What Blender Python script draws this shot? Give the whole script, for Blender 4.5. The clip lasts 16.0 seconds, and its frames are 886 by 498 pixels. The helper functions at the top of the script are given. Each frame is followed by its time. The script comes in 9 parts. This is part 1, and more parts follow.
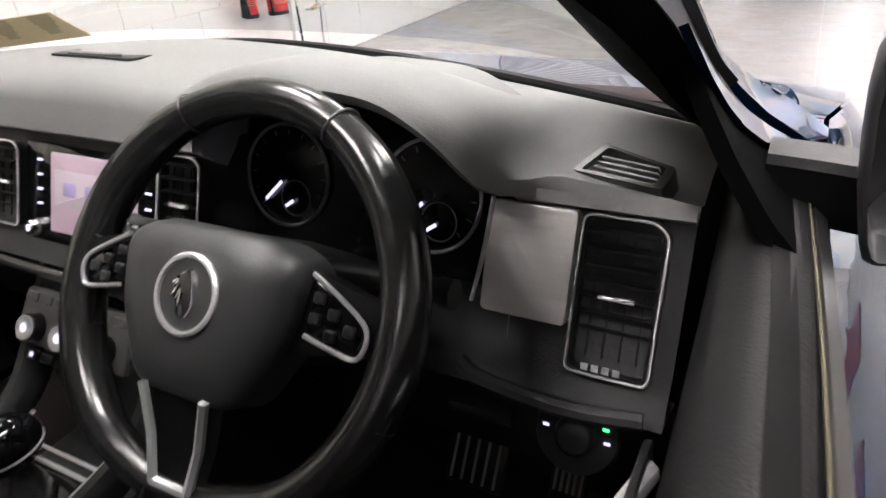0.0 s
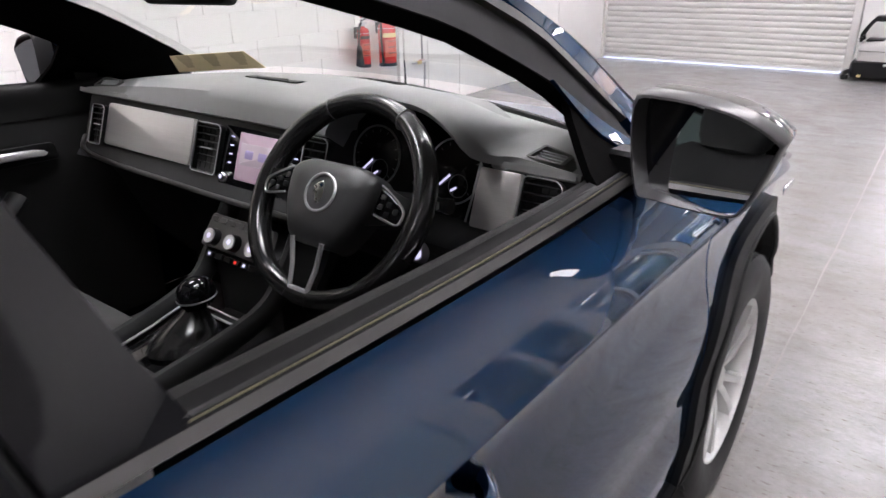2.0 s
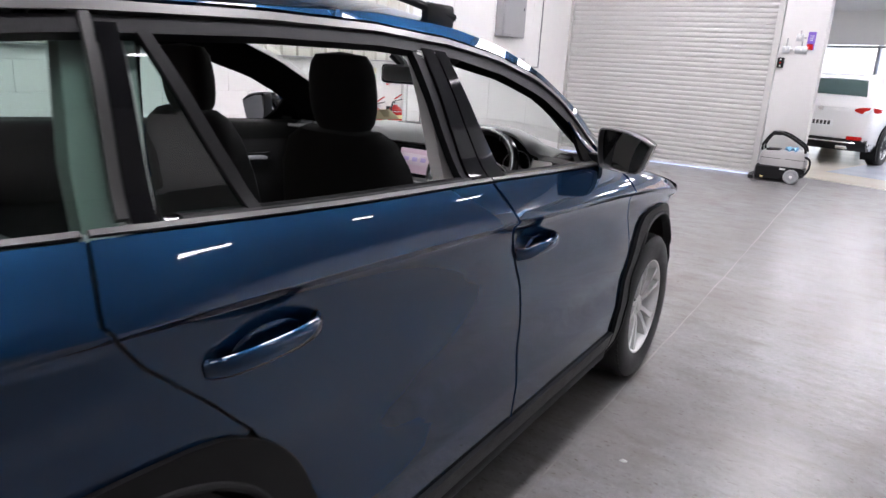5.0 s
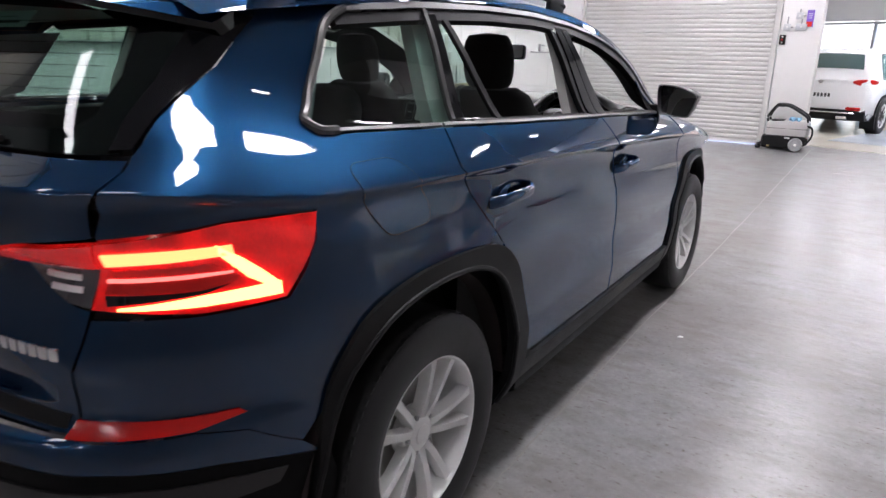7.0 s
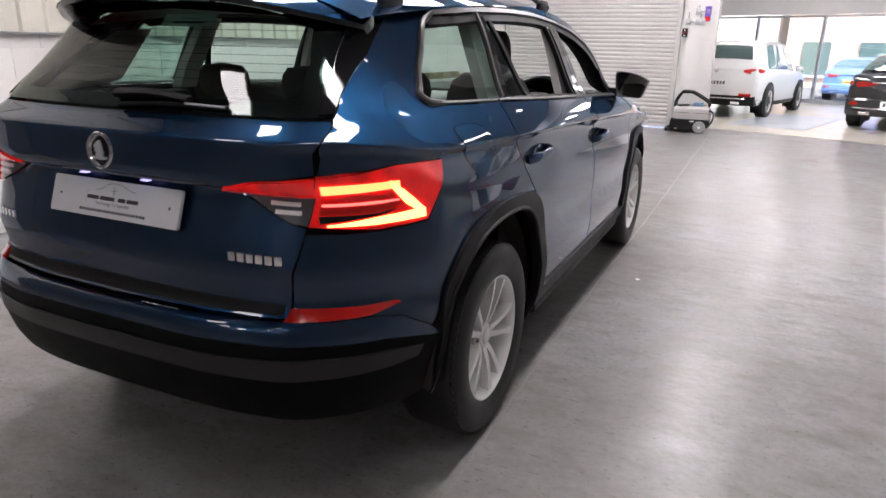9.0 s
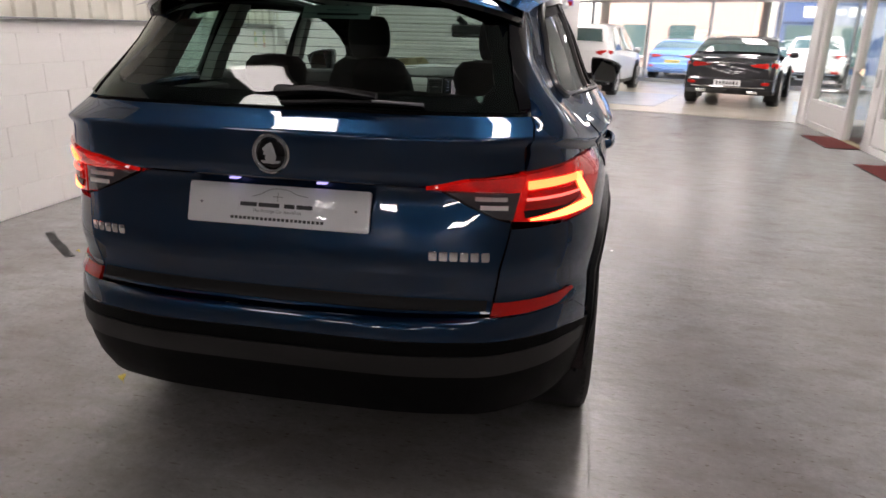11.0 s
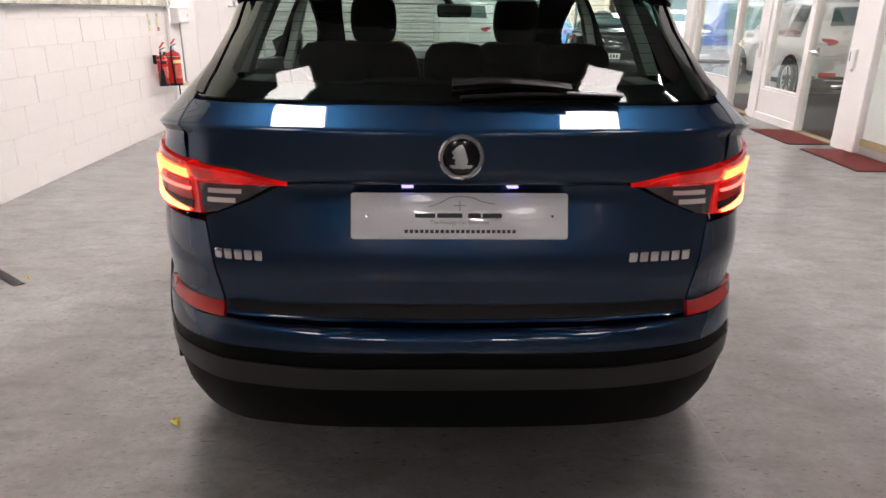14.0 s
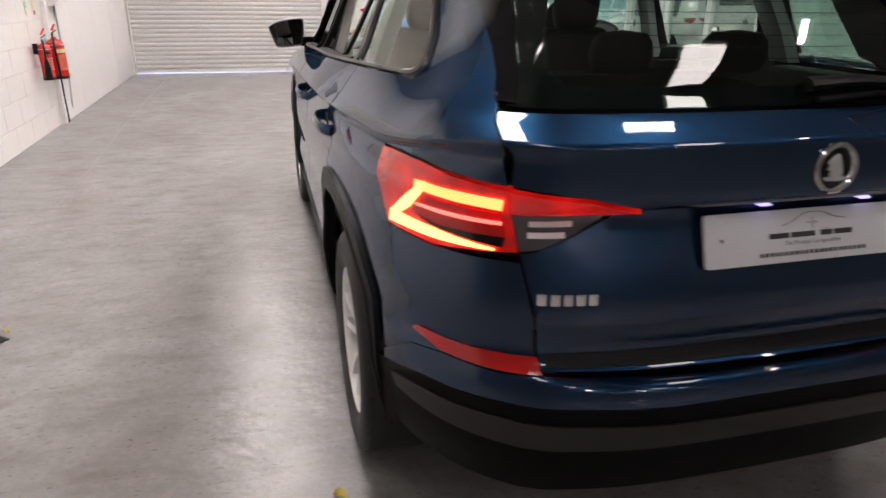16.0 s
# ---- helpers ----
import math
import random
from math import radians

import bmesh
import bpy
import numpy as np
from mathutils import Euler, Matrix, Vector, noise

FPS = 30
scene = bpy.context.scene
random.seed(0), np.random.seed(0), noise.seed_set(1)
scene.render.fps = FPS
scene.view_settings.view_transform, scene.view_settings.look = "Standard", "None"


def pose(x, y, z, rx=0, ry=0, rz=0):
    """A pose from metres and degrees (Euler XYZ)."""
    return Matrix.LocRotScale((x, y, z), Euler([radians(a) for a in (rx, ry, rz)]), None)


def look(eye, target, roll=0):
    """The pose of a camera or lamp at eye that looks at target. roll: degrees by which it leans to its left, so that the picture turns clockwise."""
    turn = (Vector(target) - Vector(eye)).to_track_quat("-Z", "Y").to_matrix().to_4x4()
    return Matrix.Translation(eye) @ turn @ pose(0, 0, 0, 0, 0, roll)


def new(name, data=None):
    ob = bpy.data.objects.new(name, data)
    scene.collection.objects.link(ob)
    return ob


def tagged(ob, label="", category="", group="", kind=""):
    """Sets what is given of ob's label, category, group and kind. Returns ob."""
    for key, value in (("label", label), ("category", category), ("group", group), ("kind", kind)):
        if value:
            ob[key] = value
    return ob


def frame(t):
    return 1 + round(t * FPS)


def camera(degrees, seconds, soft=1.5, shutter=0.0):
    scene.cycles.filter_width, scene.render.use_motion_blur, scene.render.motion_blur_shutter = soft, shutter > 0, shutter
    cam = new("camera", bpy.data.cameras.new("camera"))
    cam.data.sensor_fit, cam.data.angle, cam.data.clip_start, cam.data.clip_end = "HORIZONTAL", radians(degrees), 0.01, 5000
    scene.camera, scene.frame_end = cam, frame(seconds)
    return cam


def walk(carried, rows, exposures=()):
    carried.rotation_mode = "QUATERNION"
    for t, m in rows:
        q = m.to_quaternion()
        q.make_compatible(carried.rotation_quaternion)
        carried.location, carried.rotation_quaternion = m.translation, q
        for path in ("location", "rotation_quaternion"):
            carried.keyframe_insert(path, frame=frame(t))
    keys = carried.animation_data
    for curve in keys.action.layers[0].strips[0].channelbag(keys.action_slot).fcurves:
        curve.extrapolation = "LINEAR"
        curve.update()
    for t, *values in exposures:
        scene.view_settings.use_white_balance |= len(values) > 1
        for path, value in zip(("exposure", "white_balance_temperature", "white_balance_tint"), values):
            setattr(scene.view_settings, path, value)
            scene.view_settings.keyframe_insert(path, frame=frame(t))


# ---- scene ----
cam = camera(67.3, 16.0, 1.5, 0.4)
PATH = [
    (0, (0.814, 2.529, 1.355), (-0.059, 4.053, 0.397), -4.8),
    (0.5, (0.873, 2.465, 1.365), (-0.097, 3.94, 0.426), -3.0),
    (1, (0.953, 2.388, 1.38), (-0.136, 3.818, 0.503), -3.9),
    (1.5, (1.081, 2.265, 1.393), (-0.07, 3.664, 0.546), -1.9),
    (2, (1.18, 2.129, 1.425), (0.071, 3.59, 0.628), -1.2),
    (2.5, (1.244, 1.911, 1.429), (0.198, 3.452, 0.701), 0.6),
    (3, (1.319, 1.693, 1.456), (0.263, 3.257, 0.793), 2.5),
    (3.5, (1.436, 1.487, 1.467), (0.374, 3.058, 0.832), 4.5),
    (6, (1.751, 0.162, 1.456), (0.731, 1.802, 0.937), 2.4),
    (6.5, (1.712, -0.065, 1.448), (0.696, 1.553, 0.858), 2.0),
    (7, (1.788, -0.344, 1.385), (0.746, 1.267, 0.82), 1.2),
    (7.5, (1.745, -0.493, 1.407), (0.711, 1.117, 0.824), 1.6),
    (8, (1.715, -0.729, 1.394), (0.8, 0.958, 0.832), 0.7),
    (8.5, (1.682, -0.904, 1.405), (0.798, 0.794, 0.824), 0.8),
    (9, (1.665, -1.111, 1.38), (0.855, 0.622, 0.798), 1.2),
    (9.2, (1.627, -1.174, 1.37), (0.834, 0.538, 0.707), -0.3),
    (11.3, (0.603, -1.466, 1.403), (0.376, 0.421, 0.781), -0.2),
    (11.5, (0.503, -1.477, 1.406), (0.339, 0.413, 0.771), -1.2),
    (12, (0.275, -1.415, 1.392), (0.139, 0.471, 0.741), -0.0),
    (12.5, (0.119, -1.309, 1.393), (0.017, 0.574, 0.726), -0.9),
    (13, (0.047, -1.31, 1.4), (0.02, 0.569, 0.717), 0.0),
    (13.5, (0.008, -1.324, 1.406), (0.022, 0.559, 0.73), 0.6),
    (14, (-0.079, -1.337, 1.397), (-0.03, 0.546, 0.723), 0.6),
    (14.5, (-0.226, -1.297, 1.378), (-0.118, 0.573, 0.676), 1.5),
    (15, (-0.493, -1.166, 1.383), (-0.309, 0.696, 0.678), 0.9),
    (15.5, (-0.799, -1.06, 1.38), (-0.43, 0.782, 0.694), 0.8),
    (16, (-1.099, -0.891, 1.402), (-0.613, 0.91, 0.682), 0.7),
]
walk(cam, [(t, look(eye, target, roll)) for t, eye, target, roll in PATH],
     exposures=((0.0, 3.3, 6450, 18), (2.0, 2.9, 6150, 20), (3.5, 2.48, 6050, 20), (5.8, 2.68, 6000, 20), (9.2, 2.64, 6350, 20), (11.3, 2.3, 6700, 20), (12.5, 2.4, 6700, 20), (14.0, 2.75, 6700, 20), (16.0, 2.65, 6700, 20)))

# ---- world, daylight, exposure ----
world = bpy.data.worlds.new("daylight")
world.use_nodes = True
scene.world = world
wn = world.node_tree
sky = wn.nodes.new("ShaderNodeTexSky")
sky.sky_type, sky.sun_disc, sky.sun_elevation, sky.sun_rotation = "NISHITA", False, radians(42), radians(149)
wn.nodes["Background"].inputs["Strength"].default_value = 0.12
wn.links.new(sky.outputs[0], wn.nodes["Background"].inputs["Color"])
sun = new("sun", bpy.data.lights.new("sun", "SUN"))
sun.data.energy, sun.data.angle, sun.data.color = 3.0, radians(10), (1.0, 0.95, 0.88)
sun.matrix_basis = look((16, 8, 22), (4, 28, 0))

# ---- building helpers ----


def obj(name, mesh, mat=None, parent=None, label=""):
    ob = new(name, mesh)
    if mat is not None and mesh is not None and not mesh.materials:
        mesh.materials.append(mat)
    if parent is not None:
        ob.parent = parent
    if label:
        ob["label"] = label
    return ob


def finish(bm, name, smooth=40.0):
    bmesh.ops.recalc_face_normals(bm, faces=bm.faces[:])
    me = bpy.data.meshes.new(name)
    bm.to_mesh(me)
    bm.free()
    if smooth:
        me.shade_smooth()
        me.set_sharp_from_angle(angle=radians(smooth))
    return me


def part(name, bm, mat, parent=None, label="", smooth=40.0):
    return obj(name, finish(bm, name, smooth), mat, parent, label)


def thing(name, at, label, category, group="", rz=0.0, kind=""):
    e = new(name)
    e.matrix_basis = pose(at[0], at[1], at[2], 0, 0, rz)
    e.empty_display_size = 0.1
    return tagged(e, label, category, group, kind)


def box(bm, c, s, bevel=0.0, seg=2, m=None):
    """An axis-aligned block, centre and size, with rounded edges."""
    r = bmesh.ops.create_cube(bm, size=1.0)
    vs = r["verts"]
    for v in vs:
        v.co = Vector((v.co.x * s[0], v.co.y * s[1], v.co.z * s[2]))
    if bevel:
        es = list({e for v in vs for e in v.link_edges})
        rr = bmesh.ops.bevel(bm, geom=es, offset=min(bevel, 0.48 * min(s)), segments=seg, affect="EDGES", profile=0.5)
        vs = list({v for f in rr["faces"] for v in f.verts} | {v for v in vs if v.is_valid})
    for v in vs:
        v.co = v.co + Vector(c)
        if m is not None:
            v.co = m @ v.co
    return vs


def bx(c, s, bevel=0.0, seg=2, m=None):
    bm = bmesh.new()
    box(bm, c, s, bevel, seg, m)
    return bm


def lathe(bm, profile, n=32, m=None, close=False):
    """Turns (radius, height) points round the z axis."""
    rings = []
    for r, h in profile:
        rings.append([bm.verts.new((r * math.cos(2 * math.pi * k / n), r * math.sin(2 * math.pi * k / n), h)) for k in range(n)])
    pairs = list(zip(rings, rings[1:]))
    if close:
        pairs.append((rings[-1], rings[0]))
    for a, b in pairs:
        for k in range(n):
            try:
                bm.faces.new((a[k], a[(k + 1) % n], b[(k + 1) % n], b[k]))
            except ValueError:
                pass
    if not close:
        for ring in (rings[0], rings[-1]):
            if (ring[0].co - ring[n // 2].co).length > 1e-5:
                bm.faces.new(ring)
    bmesh.ops.remove_doubles(bm, verts=[v for ring in rings for v in ring], dist=1e-6)
    vs = [v for ring in rings for v in ring if v.is_valid]
    if m is not None:
        for v in vs:
            v.co = m @ v.co
    return vs


def loft(bm, sections, closed=True, caps=True, m=None):
    """Skins a list of sections, each the same number of 3D points."""
    rings = [[bm.verts.new(m @ Vector(p) if m is not None else p) for p in s] for s in sections]
    n = len(rings[0])
    for a, b in zip(rings, rings[1:]):
        for k in range(n if closed else n - 1):
            bm.faces.new((a[k], a[(k + 1) % n], b[(k + 1) % n], b[k]))
    if closed and caps:
        bm.faces.new(rings[0])
        bm.faces.new(rings[-1])
    return rings


def tube(bm, path, radius, n=10, closed=False, flat=1.0, up=(0, 0, 1)):
    """A round or flattened bar along a path; radius may be a list."""
    pts = [Vector(p) for p in path]
    secs = []
    for i, p in enumerate(pts):
        if closed:
            d = pts[(i + 1) % len(pts)] - pts[i - 1]
        else:
            d = pts[min(i + 1, len(pts) - 1)] - pts[max(i - 1, 0)]
        d.normalize()
        side = d.cross(Vector(up))
        if side.length < 1e-3:
            side = d.cross(Vector((1, 0, 0)))
        side.normalize()
        over = side.cross(d)
        r = radius[i] if isinstance(radius, (list, tuple)) else radius
        secs.append([p + side * (r * math.cos(2 * math.pi * k / n)) + over * (r * flat * math.sin(2 * math.pi * k / n)) for k in range(n)])
    if closed:
        secs.append(secs[0])
    loft(bm, secs, True, not closed)
    if closed:
        bmesh.ops.remove_doubles(bm, verts=bm.verts[:], dist=1e-6)


def smooth_path(pts, steps=6, closed=False):
    """Catmull-Rom through the points."""
    pts = [Vector(p) for p in pts]
    n, out = len(pts), []
    for i in range(n if closed else n - 1):
        if closed:
            p0, p1, p2, p3 = pts[i - 1], pts[i], pts[(i + 1) % n], pts[(i + 2) % n]
        else:
            p0, p1, p2, p3 = pts[max(i - 1, 0)], pts[i], pts[i + 1], pts[min(i + 2, n - 1)]
        for k in range(steps):
            t = k / steps
            out.append(0.5 * ((2 * p1) + (p2 - p0) * t + (2 * p0 - 5 * p1 + 4 * p2 - p3) * t * t + (3 * p1 - p0 - 3 * p2 + p3) * t**3))
    if not closed:
        out.append(pts[-1])
    return out


def round_poly(pts, r, seg=4):
    """A flat polygon with its corners rounded; r is one radius or one per corner."""
    out, n = [], len(pts)
    for i in range(n):
        a, b, c = Vector(pts[i - 1]), Vector(pts[i]), Vector(pts[(i + 1) % n])
        rad = r[i] if isinstance(r, (list, tuple)) else r
        if rad <= 0:
            out.append(b)
            continue
        d1, d2 = (a - b), (c - b)
        l = min(rad, 0.45 * d1.length, 0.45 * d2.length)
        p, q = b + d1.normalized() * l, b + d2.normalized() * l
        for k in range(seg + 1):
            t = k / seg
            out.append(p * (1 - t) ** 2 + b * 2 * t * (1 - t) + q * t * t)
    return out


def slab(bm, outline, depth, bevel=0.0, m=None, seg=2):
    """A flat outline in x, y raised along z by depth, its top edge rounded."""
    low = [bm.verts.new((p[0], p[1], 0)) for p in outline]
    f = bm.faces.new(low)
    f.normal_update()
    r = bmesh.ops.extrude_face_region(bm, geom=[f])
    top = [g for g in r["geom"] if isinstance(g, bmesh.types.BMVert)]
    for v in top:
        v.co.z += depth
    vs = low + top
    if bevel:
        ed = [g for g in r["geom"] if isinstance(g, bmesh.types.BMEdge)]
        rr = bmesh.ops.bevel(bm, geom=ed, offset=bevel, segments=seg, affect="EDGES", profile=0.5)
        vs = list({v for v in vs if v.is_valid} | set(rr["verts"]))
    if m is not None:
        for v in vs:
            v.co = m @ v.co
    return vs


def mirrored(me, name):
    """The same mesh on the other side of x = 0."""
    m2 = me.copy()
    m2.name = name
    m2.transform(Matrix.Diagonal((-1, 1, 1, 1)))
    m2.flip_normals()
    return m2


def lerp_table(tab, x):
    xs = [t[0] for t in tab]
    return float(np.interp(x, xs, [t[1] for t in tab]))


def eased(tab, k=4):
    """The table with k rows for each of its own, on a curve that neither overshoots nor kinks."""
    x, y = np.array([t[0] for t in tab]), np.array([t[1] for t in tab])
    h, d = np.diff(x), np.diff(y) / np.diff(x)
    m = np.zeros(len(x))
    m[0], m[-1] = d[0], d[-1]
    for i in range(1, len(x) - 1):
        if d[i - 1] * d[i] > 0:
            a, b = 2 * h[i] + h[i - 1], h[i] + 2 * h[i - 1]
            m[i] = (a + b) / (a / d[i - 1] + b / d[i])
    rows = []
    for i in range(len(h)):
        for t in np.arange(k) / k:
            rows.append((float(x[i] + t * h[i]), float((1 + 2 * t) * (1 - t) ** 2 * y[i] + t * (1 - t) ** 2 * h[i] * m[i] + t * t * (3 - 2 * t) * y[i + 1] + t * t * (t - 1) * h[i] * m[i + 1])))
    return rows + [(float(x[-1]), float(y[-1]))]


def sstep(a, b, x):
    t = min(max((x - a) / (b - a), 0.0), 1.0)
    return t * t * (3 - 2 * t)


def frame_m(o, x, y):
    """A matrix with origin o and the directions x and y made square."""
    x = Vector(x).normalized()
    z = x.cross(Vector(y)).normalized()
    y = z.cross(x)
    return Matrix(((x.x, y.x, z.x, o[0]), (x.y, y.y, z.y, o[1]), (x.z, y.z, z.z, o[2]), (0, 0, 0, 1)))


def text_mesh(words, size, depth=0.0005, bold=0.0):
    cu = bpy.data.curves.new("lettering", "FONT")
    cu.body, cu.size, cu.extrude, cu.offset = words, size, depth, bold
    cu.align_x, cu.align_y = "CENTER", "CENTER"
    tmp = bpy.data.objects.new("lettering", cu)
    scene.collection.objects.link(tmp)
    me = bpy.data.meshes.new_from_object(tmp.evaluated_get(bpy.context.evaluated_depsgraph_get()))
    bpy.data.objects.remove(tmp)
    bpy.data.curves.remove(cu)
    return me


# ---- materials ----
def material(name, color, rough=0.5, metal=0.0, var=0.08, scale=6.0, bump=0.0, bump_scale=60.0, coat=0.0, spec=0.5, wear=0.0, wear_color=None, wear_scale=2.0, sheen=0.0, rough_var=0.06, stretch=None):
    """A surface with variation at two scales, optional stains and fine relief."""
    m = bpy.data.materials.new(name)
    m.use_nodes = True
    nt = m.node_tree
    b = nt.nodes["Principled BSDF"]
    tc = nt.nodes.new("ShaderNodeTexCoord")
    src = tc.outputs["Object"]
    if stretch:
        mp = nt.nodes.new("ShaderNodeMapping")
        mp.inputs["Scale"].default_value = stretch
        nt.links.new(src, mp.inputs["Vector"])
        src = mp.outputs[0]

    def noise_node(s, detail=3.0):
        n = nt.nodes.new("ShaderNodeTexNoise")
        n.inputs["Scale"].default_value, n.inputs["Detail"].default_value = s, detail
        nt.links.new(src, n.inputs["Vector"])
        return n

    big, small = noise_node(scale), noise_node(scale * 9.0, 5.0)
    mix = nt.nodes.new("ShaderNodeMath")
    mix.operation = "MULTIPLY_ADD"
    mix.inputs[1].default_value = 0.5
    half = nt.nodes.new("ShaderNodeMath")
    half.operation, half.inputs[1].default_value = "MULTIPLY", 0.5
    nt.links.new(big.outputs["Fac"], half.inputs[0])
    nt.links.new(small.outputs["Fac"], mix.inputs[0])
    nt.links.new(half.outputs[0], mix.inputs[2])
    ramp = nt.nodes.new("ShaderNodeMapRange")
    ramp.inputs["From Min"].default_value, ramp.inputs["From Max"].default_value = 0.2, 0.8
    ramp.inputs["To Min"].default_value, ramp.inputs["To Max"].default_value = 1 - var, 1 + var
    nt.links.new(mix.outputs[0], ramp.inputs["Value"])
    vm = nt.nodes.new("ShaderNodeVectorMath")
    vm.operation = "SCALE"
    vm.inputs[0].default_value = color[:3]
    nt.links.new(ramp.outputs[0], vm.inputs["Scale"])
    out = vm.outputs[0]
    if wear and wear_color:
        st = noise_node(wear_scale, 8.0)
        st.inputs["Roughness"].default_value = 0.65
        cut = nt.nodes.new("ShaderNodeMapRange")
        cut.inputs["From Min"].default_value, cut.inputs["From Max"].default_value = 0.50, 0.78
        cut.inputs["To Min"].default_value, cut.inputs["To Max"].default_value = 0.0, wear
        nt.links.new(st.outputs["Fac"], cut.inputs["Value"])
        mx = nt.nodes.new("ShaderNodeMix")
        mx.data_type = "RGBA"
        mx.inputs["B"].default_value = (*wear_color, 1)
        for i in mx.inputs:
            if i.name == "B" and i.type == "RGBA":
                i.default_value = (*wear_color, 1)
        a_in = [i for i in mx.inputs if i.name == "A" and i.type == "RGBA"][0]
        nt.links.new(cut.outputs[0], mx.inputs[0])
        nt.links.new(out, a_in)
        out = [o for o in mx.outputs if o.type == "RGBA"][0]
    nt.links.new(out, b.inputs["Base Color"])
    rr = nt.nodes.new("ShaderNodeMapRange")
    rr.inputs["From Min"].default_value, rr.inputs["From Max"].default_value = 0.15, 0.85
    rr.inputs["To Min"].default_value, rr.inputs["To Max"].default_value = max(rough - rough_var, 0.01), rough + rough_var
    nt.links.new(big.outputs["Fac"], rr.inputs["Value"])
    nt.links.new(rr.outputs[0], b.inputs["Roughness"])
    b.inputs["Metallic"].default_value = metal
    b.inputs["Specular IOR Level"].default_value = spec
    if coat:
        b.inputs["Coat Weight"].default_value, b.inputs["Coat Roughness"].default_value = coat, 0.015
    if sheen:
        b.inputs["Sheen Weight"].default_value = sheen
    if bump:
        n = noise_node(bump_scale, 4.0)
        bp = nt.nodes.new("ShaderNodeBump")
        bp.inputs["Strength"].default_value, bp.inputs["Distance"].default_value = bump, 0.002
        nt.links.new(n.outputs["Fac"], bp.inputs["Height"])
        nt.links.new(bp.outputs[0], b.inputs["Normal"])
    return m


def glass(name, color, rough=0.0, tint=1.0):
    """A thin pane: clear or tinted see-through with a mirror gloss."""
    m = bpy.data.materials.new(name)
    m.use_nodes = True
    nt = m.node_tree
    nt.nodes.remove(nt.nodes["Principled BSDF"])
    tr, gl, mx, lw, pw, ma = (nt.nodes.new(k) for k in ("ShaderNodeBsdfTransparent", "ShaderNodeBsdfGlossy", "ShaderNodeMixShader", "ShaderNodeLayerWeight", "ShaderNodeMath", "ShaderNodeMath"))
    tr.inputs["Color"].default_value = (*color, 1)
    gl.inputs["Roughness"].default_value = rough
    lw.inputs["Blend"].default_value = 0.5
    pw.operation, pw.inputs[1].default_value = "POWER", 5.0
    ma.operation, ma.inputs[1].default_value, ma.inputs[2].default_value = "MULTIPLY_ADD", 0.89, 0.11
    nt.links.new(lw.outputs["Facing"], pw.inputs[0])
    nt.links.new(pw.outputs[0], ma.inputs[0])
    nt.links.new(ma.outputs[0], mx.inputs[0])
    nt.links.new(tr.outputs[0], mx.inputs[1])
    nt.links.new(gl.outputs[0], mx.inputs[2])
    nt.links.new(mx.outputs[0], nt.nodes["Material Output"].inputs["Surface"])
    return m


def glow(name, color, strength):
    m = bpy.data.materials.new(name)
    m.use_nodes = True
    b = m.node_tree.nodes["Principled BSDF"]
    b.inputs["Base Color"].default_value = (*[min(c, 1) * 0.6 for c in color], 1)
    b.inputs["Emission Color"].default_value, b.inputs["Emission Strength"].default_value = (*color, 1), strength
    return m


def mirror_mat(name):
    return material(name, (0.86, 0.88, 0.9), 0.01, 1.0, 0.0, rough_var=0.0)


